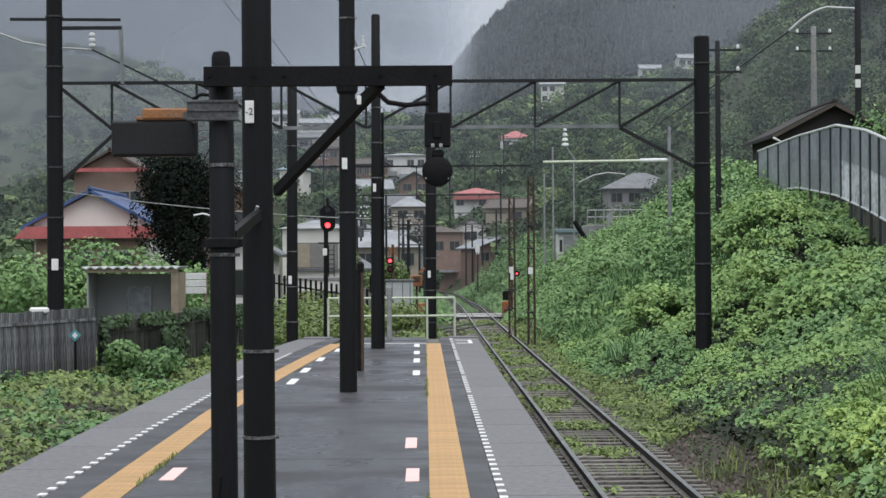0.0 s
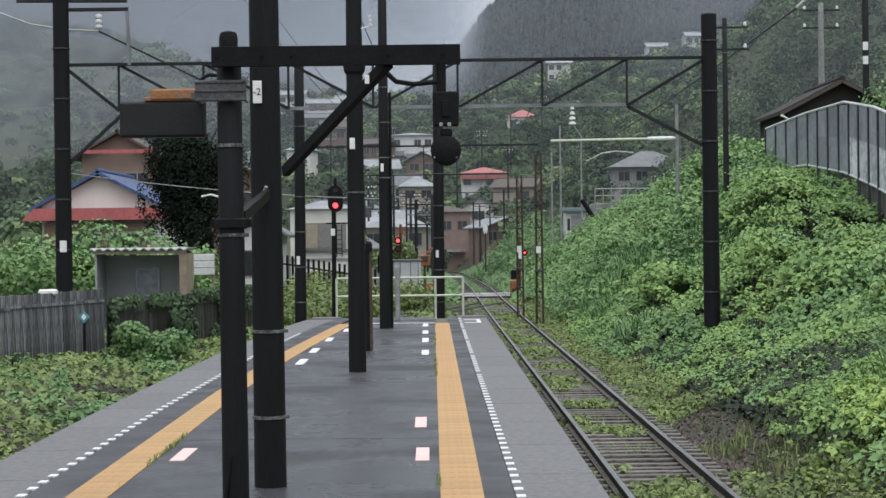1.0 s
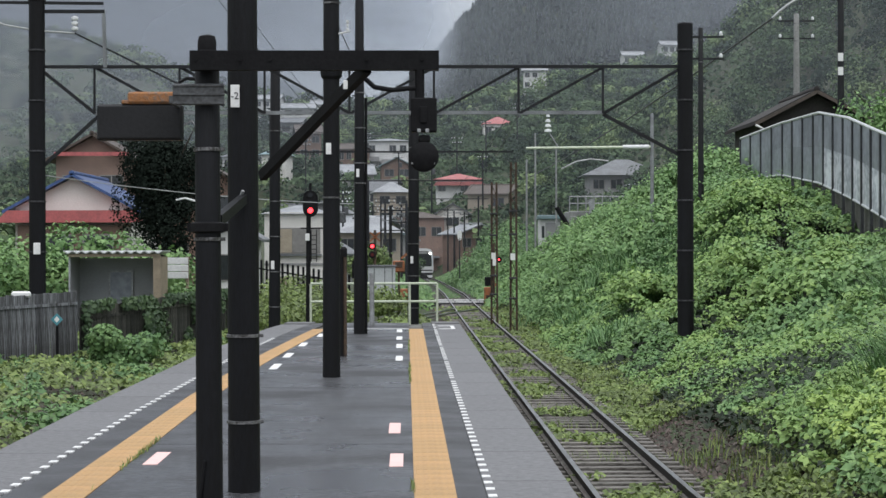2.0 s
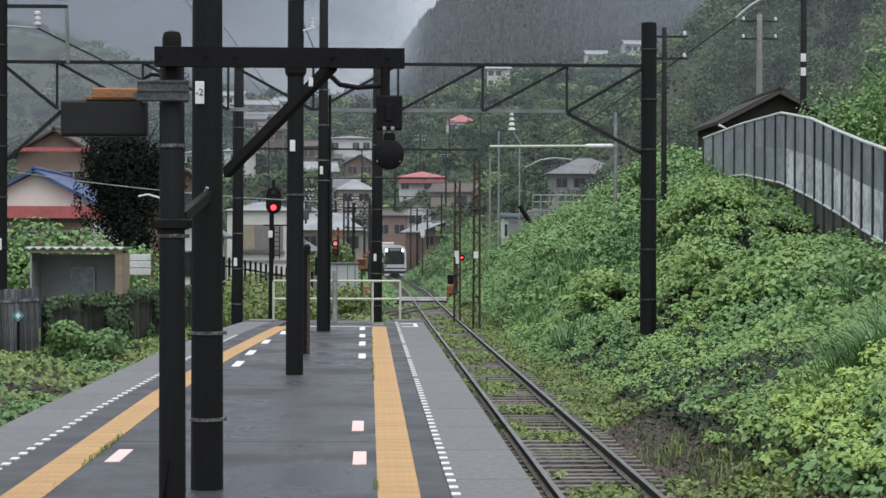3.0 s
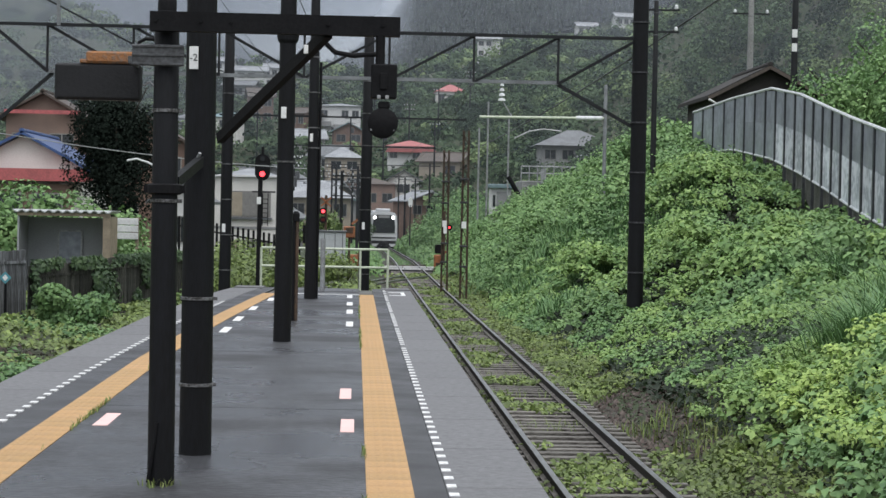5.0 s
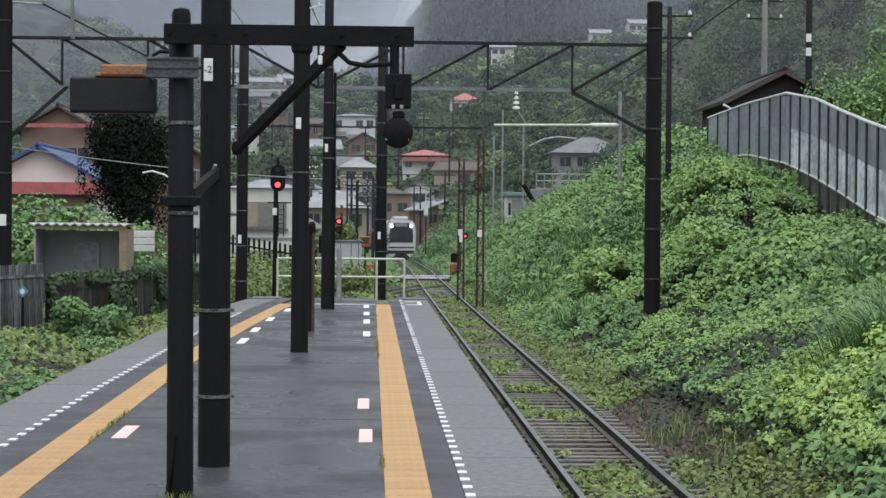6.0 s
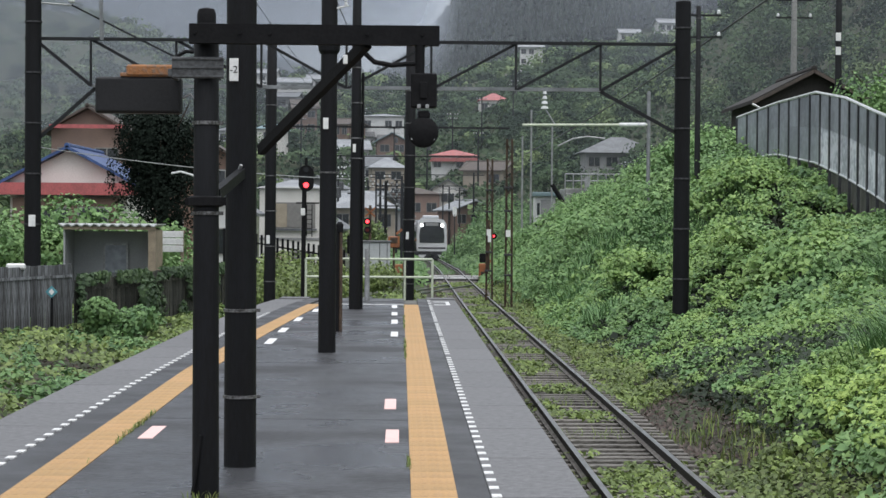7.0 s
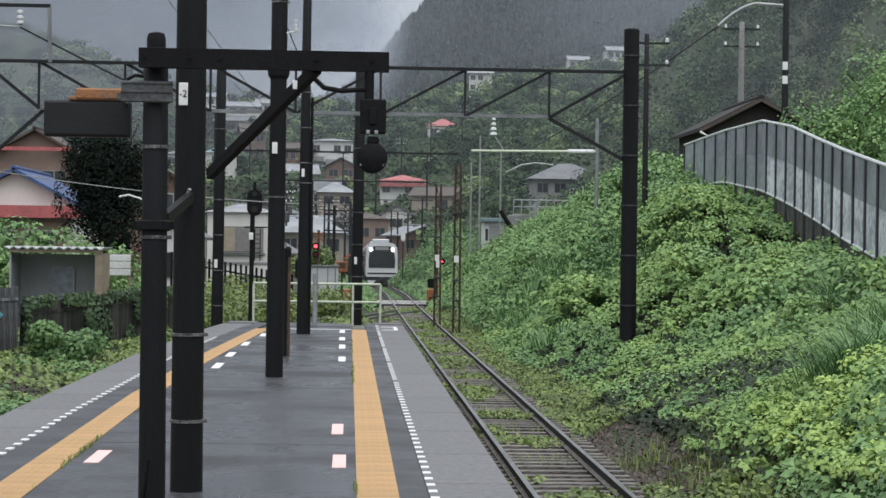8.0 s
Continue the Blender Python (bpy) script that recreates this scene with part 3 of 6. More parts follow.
pole_a = pole("signal_column", -1.28, 12.0, 0, 2.99, 0.086, 0.078, "slim black steel column carrying a cross beam", (1.80, 2.37), (), -0.2)
part("cap", lathe(B(), [(0.080, 2.98), (0.060, 3.0), (0.060, 3.06), (0.05, 3.09), (0.02, 3.10)], 20), M_BLACK_STEEL, pole_a, smooth=True)
bm = lathe(B(), [(0.09, 1.84), (0.115, 1.85), (0.115, 1.90), (0.09, 1.91)], 20)
box(bm, -0.13, 0.13, -0.03, 0.03, 1.85, 1.90)
part("clamp", bm, M_BLACK_STEEL, pole_a, "black steel clamp")
bm = rod(B(), (-0.075, -0.075, 0.02), (-0.02, -0.088, 0.40), 0.012)
part("conduit", bm, M_BLACK_STEEL, pole_a, "thin conduit at the foot")
pole_b = pole("platform_pole", -1.19, 13.5, 0, 6.4, 0.116, 0.098, "black painted concrete pole with steel straps", (0.50, 1.115), (), -0.1)
bm = box(B(), -0.075, -0.012, -0.125, -0.112, 2.74, 2.90, 0.002)
plate = part("number_plate", bm, M_LABEL, pole_b, "white plate with a black figure")
txt = bpy.data.curves.new("figure", "FONT")
txt.body, txt.size, txt.extrude, txt.align_x, txt.align_y = "-2", 0.07, 0.001, "CENTER", "CENTER"
fig = new("figure", txt)
fig.parent = plate
fig.matrix_basis = pose(-0.044, -0.1275, 2.82, 90, 0, 0)
txt.materials.append(M_INK)
tie = thing("tie_bracket", -1.24, 12.4, 1.92, "black steel tie between column and pole", "bracket")
bar(B0 := B(), (0.01, -0.32, 0.0), (0.06, 0.98, 0.17), 0.05, 0.07)
part("strut", B0, M_BLACK, tie)
rod(B0 := B(), (0.05, 0.90, 0.19), (0.065, 0.88, 0.225), 0.012)
part("bolt", B0, M_GALV, tie, "bright bolt")

# cross beam with brace, signal and cable
beam = thing("cross_beam", -0.598, 11.86, 2.862, "black steel channel beam bolted to two posts", "beam")
bm = box(B(), -0.84, 0.835, -0.03, -0.018, 0.0, 0.13)
box(bm, -0.84, 0.835, -0.018, 0.07, 0.118, 0.13)
box(bm, -0.84, 0.835, -0.018, 0.07, 0.0, 0.012)
part("channel", bm, M_BLACK_STEEL, beam)
bm = B()
for x in (-0.80, -0.50, -0.30, 0.35, 0.72):
    rod(bm, (x, -0.045, 0.07), (x, -0.03, 0.07), 0.012, n=6)
part("bolts", bm, M_BLACK_STEEL, beam)
part("brace", bar(B(), (-0.473, 1.54, -0.655), (0.35, 0.05, 0.02), 0.055, 0.075), M_BLACK_STEEL, beam, "slanting black brace")
part("plate", box(B(), 0.19, 0.22, -0.02, 0.0, -0.13, -0.07, 0.004), M_LABEL, beam, "small white tag")
path_tube(B0 := B(), [(0.34, 0.0, -0.06), (0.40, 0.0, -0.115), (0.52, 0, -0.135), (0.62, 0, -0.125), (0.72, 0, -0.12)], 0.017, 8)
part("cable", B0, M_BLACK_STEEL, beam, "thick black cable", smooth=True)
beam.scale = (0.934, 0.934, 0.934)
sig = thing("departure_repeater", 0.079, 11.86, 2.862, "black signal repeater hanging under the beam, seen from behind", "signal")
part("hanger", rod(B(), (-0.02, 0, -0.3), (-0.02, 0, 0.0), 0.032), M_BLACK_STEEL, sig)
bm = box(B(), -0.08, 0.095, -0.06, 0.06, -0.42, -0.19, 0.008)
box(bm, -0.02, 0.03, -0.075, -0.06, -0.36, -0.25, 0.004)
part("box", bm, M_BLACK_STEEL, sig)
for x in (-0.025, 0.03):
    part("clip", box(B(), x - 0.012, x + 0.012, -0.075, -0.06, -0.425, -0.40, 0.003), M_GALV, sig, "bright clip")
bm = B()
rod(bm, (0.005, -0.045, -0.585), (0.005, 0.03, -0.585), 0.103, n=28)
rod(bm, (0.005, -0.06, -0.585), (0.005, -0.045, -0.585), 0.080, 0.1, n=28)
box(bm, -0.03, 0.05, -0.05, 0.02, -0.49, -0.44, 0.01)
part("disc", bm, M_BLACK_STEEL, sig, "round black back plate", smooth=True)
for x in (-0.07, 0.075):
    part("screw", box(B(), x - 0.007, x + 0.007, -0.055, -0.04, -0.637, -0.623), M_GALV, sig)

sig.scale = (0.934, 0.934, 0.934)
# boxed sign with rusty housing on the column
lampbox = thing("sign_box", -1.755, 12.32, 2.445, "dark boxed sign with a rusty top housing on a grey arm", "sign")
bm = box(B(), -0.28, 0.275, -0.05, 0.05, 0.0, 0.235, 0.012)
part("cabinet", bm, M_BOARD, lampbox)
bm = box(B(), -0.265, 0.26, -0.056, -0.05, 0.015, 0.22, 0.002)
part("face", bm, M_BOARD, lampbox)
bm = box(B(), -0.08, 0.235, -0.06, 0.05, 0.24, 0.315, 0.012)
box(bm, -0.12, 0.27, -0.05, 0.04, 0.237, 0.262, 0.004)
part("housing", bm, M_RUST, lampbox, "rusty orange housing")
bm = box(B(), 0.26, 0.585, -0.432, -0.422, 0.20, 0.335, 0.004)
for z in (0.212, 0.268, 0.323):
    box(bm, 0.26, 0.585, -0.441, -0.432, z - 0.007, z + 0.007, 0.002)
box(bm, 0.235, 0.262, -0.43, 0.03, 0.21, 0.26, 0.004)
part("arm", bm, M_PLATE, lampbox, "grey perforated mounting plate")
path_tube(B0 := B(), [(0.25, -0.02, 0.33), (0.255, -0.02, 0.38), (0.30, -0.02, 0.405), (0.36, -0.02, 0.40)], 0.012, 8)
part("conduit", B0, M_BLACK_STEEL, lampbox, smooth=True)
part("hook", path_tube(B(), [(0.28, 0, 0.1), (0.33, 0, 0.13), (0.36, 0, 0.09), (0.40, 0, 0.1)], 0.006), M_GALV, lampbox)

pole_c = pole("platform_pole", -1.03, 25.2, 0, 8.5, 0.118, 0.098, "black painted concrete pole on the platform", (2.4, 5.0, 5.3), ((3.05, 0.07, 0.15),), 0.1, "platform poles")
part("collar", lathe(B(), [(0.115, 3.98), (0.14, 4.02), (0.15, 4.10), (0.13, 4.14)], 20), M_BLACK, pole_c)
bm = rod(B(), (0.10, -0.1, 4.58), (0.26, -0.1, 4.62), 0.012)
for k in range(3):
    lathe(bm, [(0.018, 0), (0.022, 0.02), (0.018, 0.04)], 10, (0.22, -0.1, 4.62 + 0.05 * k))
part("insulator", bm, M_PORCELAIN, pole_c, "small white insulators on a pin")
post = thing("brown_post", -1.02, 29.9, 0, "short rusty brown post with a dark cap", "post")
part("body", rod(B(), (0.02, 0, -0.1), (0.02, 0, 1.6), 0.03, 0.03), M_BROWN_POST, post)
part("cap", lathe(B(), [(0.055, 1.58), (0.058, 1.70), (0.03, 1.74)], 14), M_BLACK_STEEL, post)
part("conduit", rod(B(), (-0.035, -0.02, -0.1), (-0.035, -0.02, 1.62), 0.03), M_BLACK_STEEL, post)
pole_d = pole("platform_pole", -0.96, 37.5, 0, 6.66, 0.118, 0.085, "slim black pole by the platform end", (3.0, 3.4, 4.1, 4.8), ((3.2, 0.06, 0.16),), 0.1, "platform poles")
part("pipe", rod(B(), (0.13, 0.02, -0.2), (0.13, 0.02, 4.7), 0.028), M_BLACK_STEEL, pole_d, "thin pipe up the side")
pole("line_pole", -3.18, 45.0, -1.2, 7.2, 0.145, 0.115, "black concrete pole beside the platform with steel bands", tuple(1.5 + 0.84 * k for k in range(6)), ((2.5, 0.08, 0.2),), 0.3, "line poles")
pole("line_pole", 0.14, 47.0, -1.2, 7.4, 0.145, 0.125, "black concrete pole behind the railing", tuple(1.4 + 0.8 * k for k in range(7)), ((2.6, 0.07, 0.18),), 0.3, "line poles")
grey_post = thing("grey_post", -0.78, 41.2, 0, "plain grey steel post at the platform end", "post")
part("tube", rod(B(), (0, 0, -0.1), (0, 0, 1.15), 0.055), M_GALV, grey_post)



# ---- overhead line gantries ----
def gantry(y, xl, xr, zl, zr, low, high, right_top, left_top, label, full=True, r=0.15):
    g = thing("catenary_gantry", 0, y, 0, label, "gantry", "line gantries")
    for name, x, z0, top in (("left_post", xl, zl, left_top), ("right_post", xr, zr, right_top)):
        if name == "right_post" and y in (64.0, 95.0, 128.0):
            continue
        post = part(name, lathe(B(), [(r, z0), (r * 0.96, (z0 + top) / 2), (r * 0.92, top - 0.02), (r * 0.8, top)], 18, (x, 0, 0)), M_BLACK, g, smooth=True)
        z = z0 + 1.2
        ring = None
        while z < top - 0.3 and r > 0.1:
            if ring is None:
                ring = part("band", lathe(B(), [(r * 0.97, -0.014), (r * 1.06, -0.012), (r * 1.06, 0.012), (r * 0.97, 0.014)], 18), M_BAND_DULL if full else M_BLACK_STEEL, post)
                ring.matrix_basis = pose(x, 0, z)
            else:
                share("band", ring, pose(x, 0, z), post)
            z += 0.88
    part("top_chord", angle_bar(B(), (xl - 0.15, -0.02, high), (xr, -0.02, high), 0.06), M_TRUSS, g)
    if full:
        a, b = xl + 1.0, xr - 1.45
        part("bottom_chord", angle_bar(B(), (a, -0.02, low), (b, -0.02, low), 0.065), M_TRUSS_PALE, g)
        part("knee", angle_bar(B(), (xl, -0.02, high), (a, -0.02, low), 0.05), M_TRUSS, g)
        part("knee", angle_bar(B(), (xr - 0.05, -0.02, high), (b, -0.02, low), 0.05), M_TRUSS, g)
        part("knee_brace", bar(B(), (b, 0.02, low), (xr - 0.1, 0.02, low - 0.72), 0.05, 0.06), M_TRUSS, g)
        part("knee_brace", bar(B(), (a + 0.1, 0.02, low), (xl + 0.1, 0.02, low - 0.9), 0.05, 0.06), M_TRUSS, g)
        k = 6
        xs = [a + (b - a) * i / k for i in range(k + 1)]
        for i, x in enumerate(xs):
            part("vertical", bar(B(), (x, 0, low), (x, 0, high), 0.04, 0.04), M_TRUSS, g)
            if i < k:
                p, q = ((x, 0, low), (xs[i + 1], 0, high)) if i >= k // 2 else ((x, 0, high), (xs[i + 1], 0, low))
                part("diagonal", angle_bar(B(), p, q, 0.045), M_TRUSS, g)
    return g


g1 = gantry(33.0, -6.46, 4.89, -1.3, -1.3, 4.06, 4.87, 5.66, 9.0, "black lattice gantry spanning the platform and track", r=0.148)
part("plate", box(B(), -6.50, -6.38, -0.165, -0.155, 1.62, 1.82, 0.004), M_LABEL, g1, "white plate")
part("cross_arm", bar(B(), (-7.23, 0, 6.02), (-5.3, 0, 6.0), 0.05, 0.05), M_TRUSS, g1)
part("hanger_frame", bar(B(), (-6.4, 0, 5.86), (-5.28, 0, 5.86), 0.06, 0.06), M_TRUSS, g1)
part("hanger_frame", bar(B(), (-5.3, 0, 5.88), (-5.27, 0, 4.88), 0.05, 0.06), M_TRUSS_PALE, g1)
bm = B()
for k in range(3):
    lathe(bm, [(0.025, 0), (0.06, 0.02), (0.06, 0.06), (0.025, 0.08)], 10, (-5.8, 0, 5.52 + 0.09 * k))
part("insulator", bm, M_PORCELAIN, g1, "white porcelain insulator")
part("feed_wire", path_tube(B(), [(-7.6, 0, 5.85), (-7.0, 0, 5.62), (-6.4, 0, 5.52), (-5.8, 0, 5.48)], 0.018), M_WIRE_PALE, g1, "pale bowed wire")
part("stay", bar(B(), (-5.8, 0, 5.48), (-3.2, 0, 4.2), 0.03, 0.03), M_TRUSS, g1)
g1.matrix_basis = Matrix.LocRotScale((0, 44.0, -0.587), None, (1.3333, 1.3333, 1.3333))
gantry(64.0, -4.6, 3.62, -1.3, -1.3, 4.4, 4.92, 6.3, 6.3, "black steel gantry over the line", False, 0.07)
gantry(95.0, -3.6, 3.9, -1.3, -1.3, 4.4, 5.0, 6.2, 6.4, "black steel gantry over the line", False, 0.08)
gantry(128.0, -2.6, 5.6, -1.3, -1.0, 4.2, 4.9, 6.2, 6.2, "black steel gantry over the line", False, 0.08)
gantry(162.0, -2.2, 6.2, -1.8, -1.4, 4.0, 4.8, 6.0, 6.0, "black steel gantry over the line", False, 0.08)

# lattice mast pair by the bank
for x, y, h in ((3.62, 64.4, 5.9), (3.22, 70.0, 5.4)):
    mast = thing("lattice_mast", x, y, -1.3, "rusty lattice steel mast entwined with weeds", "mast", "lattice masts")
    for dx in (-0.11, 0.11):
        part("leg", angle_bar(B(), (dx, 0, 0), (dx * 0.8, 0, h), 0.075), M_BROWN_POST, mast)
    for k in range(11):
        z = h * k / 11
        part("lacing", bar(B(), (-0.11 if k % 2 else 0.11, 0, z), (0.1 if k % 2 else -0.1, 0, z + h / 11), 0.025, 0.025), M_BROWN_POST, mast)
    part("plate", box(B(), -0.08, 0.08, -0.06, -0.045, 2.55, 2.78), M_LABEL, mast)
    for z in (1.2, 1.9, 3.4, 4.2):
        part("clamp", box(B(), -0.14, 0.14, -0.055, 0.02, z, z + 0.07, 0.01), M_BAND_DULL, mast, "dull steel clamp")

# bracket arm with insulators
arm = thing("bracket_pole", 8.36, 64.0, 0, "dark line pole with a long pale bracket arm", "pole")
part("shaft", lathe(B(), [(0.07, 0.5), (0.06, 6.2), (0.04, 6.25)], 14), M_TRUSS_PALE, arm, smooth=True)
part("arm", rod(B(), (-4.3, 0, 5.06), (-0.05, 0, 5.10), 0.045), M_RAILING, arm, "pale painted bracket arm")
part("sleeve", rod(B(), (-1.0, 0, 5.09), (-0.1, 0, 5.10), 0.075), M_PORCELAIN, arm, "white insulating sleeve")
bm = B()
for k in range(4):
    lathe(bm, [(0.03, 0), (0.13 - 0.02 * k, 0.02), (0.11 - 0.02 * k, 0.09), (0.03, 0.12)], 12, (-3.55, 0, 5.6 + 0.17 * k))
part("insulator", bm, M_PORCELAIN, arm, "stack of white insulators")
part("stay", rod(B(), (-3.55, 0, 5.65), (-3.2, 0, 5.1), 0.02), M_GALV, arm)
part("pull_off", path_tube(B(), [(-3.1, -0.1, 4.35), (-2.6, -0.1, 4.6), (-2.1, -0.1, 4.68), (-1.5, -0.1, 4.62)], 0.03), M_GALV, arm)
for x, z in ((7.4, 8.6), (6.9, 7.1), (8.6, 7.8)):
    p = thing("thin_pole", x, 108.0, -0.4, "thin galvanised pole behind the bank", "pole", "thin poles")
    part("tube", rod(B(), (0, 0, 0), (0, 0, z), 0.06, 0.05), M_GALV, p)
for x, y, z0, h, r in ((9.4, 60.0, 2.5, 6.2, 0.10), (15.6, 75, 5.0, 6.0, 0.14), (13.9, 60, 3.0, 9.2, 0.12)):
    p = pole("utility_pole", x, y, z0, h, r, r * 0.75, "grey concrete utility pole behind the bank", (h - 0.4, h - 1.1), ((4.75, 0.17, 0.26), (4.3, 0.17, 0.26)) if y == 60 and x > 10 else (), 0, "utility poles", M_TRUSS if r < 0.13 else M_CONCRETE)
    for z in (h - 0.3, h - 1.0):
        part("cross_arm", bar(B(), (-0.75, 0, z), (0.75, 0, z), 0.06, 0.06), M_TRUSS, p)
        for dx in (-0.65, 0.65):
            part("insulator", lathe(B(), [(0.03, 0), (0.06, 0.03), (0.05, 0.12), (0.02, 0.15)], 10, (dx, 0, z + 0.03)), M_PORCELAIN, p)

# ---- main signal ----
signal = thing("colour_light_signal", -2.80, 53.0, -1.2, "black colour light signal showing red beside the line", "signal")
part("mast", rod(B(), (0, 0, 0), (0.03, 0, 3.8), 0.065), M_BLACK_STEEL, signal)
bm = B()
for k in range(6):
    bar(bm, (0.10, 0, 2.6 + 0.13 * k), (0.25, 0, 2.6 + 0.13 * k), 0.02, 0.02)
bar(bm, (0.10, 0, 2.5), (0.10, 0, 3.4), 0.025, 0.025)
bar(bm, (0.25, 0, 2.5), (0.25, 0, 3.4), 0.025, 0.025)
bar(bm, (-0.2, 0, 3.45), (0.45, 0, 3.45), 0.05, 0.04)
part("ladder", bm, M_BLACK_STEEL, signal)
bm = B()
n_seg = 24
outline = [(0.08 + 0.21 * math.cos(a), 3.98 + 0.21 * math.sin(a)) for a in np.linspace(math.pi, 2 * math.pi, n_seg)] + [(0.08 + 0.21 * math.cos(a), 4.30 + 0.21 * math.sin(a)) for a in np.linspace(0, math.pi, n_seg)]
prism(bm, outline, -0.05, 0.12)
head = part("head", bm, M_BLACK_STEEL, signal)
part("finial", rod(B(), (0.08, 0, 4.5), (0.08, 0, 4.72), 0.04), M_BLACK_STEEL, signal)
for k, z in enumerate((3.95, 4.18, 4.38)):
    bm = B()
    rod(bm, (0.08, -0.07, z), (0.08, -0.05, z), 0.075, n=18)
    part("lens", bm, M_RED_LAMP if k == 0 else M_LENS, head, "glowing red lens" if k == 0 else "dark lens")
part("box", box(B(), -0.06, 0.06, -0.12, -0.06, 3.1, 3.3, 0.01), M_LABEL, signal, "pale equipment box")
# added flap, no part of the signal: it covers the lens as the lamp goes out
shutter = part("shutter", rod(B(), (0, -0.012, -0.10), (0, 0.0, -0.10), 0.095, n=18), M_LENS, signal, "added dark flap that swings over the red lens to put it out")

# thin line poles further along, with short arms
for x, y, h in ((-0.9, 105, 5.6), (0.0, 118, 6.2), (-0.4, 150, 6.6), (0.2, 178, 7.0), (-3.2, 128, 6.6), (6.6, 214, 7.2), (-1.6, 215, 8.0), (5.2, 236, 8.0)):
    p = thing("line_pole", x, y, -1.6, "thin dark line pole with short arms beside the curve", "pole", "far line poles")
    part("shaft", rod(B(), (0, 0, 0), (0, 0, h), 0.10, 0.08), M_TRUSS, p)
    for k in range(3):
        z = h - 0.3 - 0.55 * k
        part("cross_arm", bar(B(), (-0.5, 0, z), (0.7, 0, z), 0.06, 0.06), M_TRUSS_PALE if k % 2 else M_TRUSS, p)
        for dx in (-0.42, 0.62):
            part("insulator", lathe(B(), [(0.03, 0), (0.05, 0.03), (0.04, 0.12), (0.02, 0.14)], 8, (dx, 0, z + 0.03)), M_GALV, p)
board = thing("white_sign", 7.0, 150, -1.4, "plain white sign board on a pale post", "sign")
part("post", rod(B(), (0, 0, 0), (0, 0, 2.6), 0.06), M_GALV, board)
part("board", box(B(), -0.5, 0.5, -0.05, 0.0, 2.6, 3.1, 0.02), M_LABEL, board)
oval = thing("oval_mirror", 3.95, 140, -0.7, "tall pale oval marker on a dark post", "sign")
part("post", rod(B(), (0, 0, 0), (0, 0, 3.0), 0.05), M_TRUSS, oval)
part("face", prism(B(), [(0.17 * math.cos(a), 3.2 + 0.38 * math.sin(a)) for a in np.linspace(0, 2 * math.pi, 20, endpoint=False)], -0.04, 0.04), M_LABEL, oval)

# level crossing flashers and gear
flash = thing("crossing_flasher", -1.42, 84.0, -1.15, "level crossing warning post with lit red lamps", "crossing signal")
part("post", rod(B(), (0, 0, 0), (0, 0, 3.6), 0.06), M_BROWN_POST, flash)
for a in (-1, 1):
    part("crossbuck", bar(B(), (-0.22, -0.06, 3.3 - 0.2 * a), (0.22, -0.06, 3.3 + 0.2 * a), 0.03, 0.07), M_ORANGE, flash)
for z, m, l in ((2.88, M_RED_LAMP, "glowing red lamp"), (2.5, M_RED_LAMP_OFF, "unlit red lamp")):
    hd = part("lamp_hood", rod(B(), (-0.12, -0.12, z), (-0.12, 0.05, z), 0.16, n=18), M_BLACK_STEEL, flash)
    part("lens", rod(B(), (-0.12, -0.135, z), (-0.12, -0.12, z), 0.08, n=18), m, hd, l)
for x, y, z in ((4.15, 95.0, -1.2), (-0.15, 92.0, -1.2), (-0.35, 82.0, 0.6)):
    gear = thing("crossing_barrier_machine", x, y, z, "orange level crossing barrier machine", "crossing barrier", "barrier machines")
    part("cabinet", box(B(), -0.25, 0.25, -0.2, 0.2, 0, 0.85 if z < 0 else 0.5, 0.04), M_ORANGE, gear)
    part("panel", box(B(), -0.16, 0.16, -0.22, -0.2, 0.2, 0.45, 0.01), M_BROWN_POST, gear)
    if z > 0:
        part("post", rod(B(), (0, 0, -1.8), (0, 0, 0.0), 0.05), M_BROWN_POST, gear)
    part("arm_stub", bar(B(), (0.1, -0.25, 0.6), (0.35, -0.25, 1.05 if z < 0 else 0.8), 0.06, 0.1), M_ORANGE, gear)
flash2 = thing("crossing_flasher", 4.3, 93.0, -1.15, "level crossing warning post with small red lamps on the bank", "crossing signal")
part("post", rod(B(), (0, 0, 0), (0, 0, 3.0), 0.06), M_BROWN_POST, flash2)
hd = part("lamp_hood", rod(B(), (0.25, -0.12, 2.2), (0.25, 0.05, 2.2), 0.15, n=18), M_BLACK_STEEL, flash2)
part("lens", rod(B(), (0.25, -0.135, 2.2), (0.25, -0.12, 2.2), 0.05, n=18), M_RED_LAMP, hd)
part("box", box(B(), -0.45, -0.05, -0.15, 0.15, 0.9, 1.35, 0.03), M_BLACK_STEEL, flash2)
part("plate", box(B(), -0.12, 0.12, -0.15, -0.12, 1.9, 2.25, 0.03), M_LABEL, flash2)
cabinet = thing("relay_cabinet", -1.05, 81, -1.15, "pale relay cabinet with doors behind the railing", "cabinet")
part("body", box(B(), -0.62, 0.55, -0.3, 0.3, 0, 2.0, 0.02), M_WALL_GREY_PALE, cabinet)
part("roof", box(B(), -0.67, 0.60, -0.36, 0.36, 2.0, 2.07, 0.01), M_ROOF_GREY, cabinet)
for x in (-0.35, 0.1, 0.42):
    part("door_seam", box(B(), x - 0.015, x + 0.015, -0.31, -0.3, 0.1, 1.95), M_PLATE, cabinet)
speed = thing("speed_board", -1.50, 58.0, -1.0, "round speed sign on a dark post", "sign")
part("post", rod(B(), (0, 0, 0), (0, 0, 2.0), 0.045), M_BLACK_STEEL, speed)
part("board", box(B(), -0.2, 0.2, -0.06, -0.04, 1.75, 2.3, 0.02), M_BLACK_STEEL, speed)
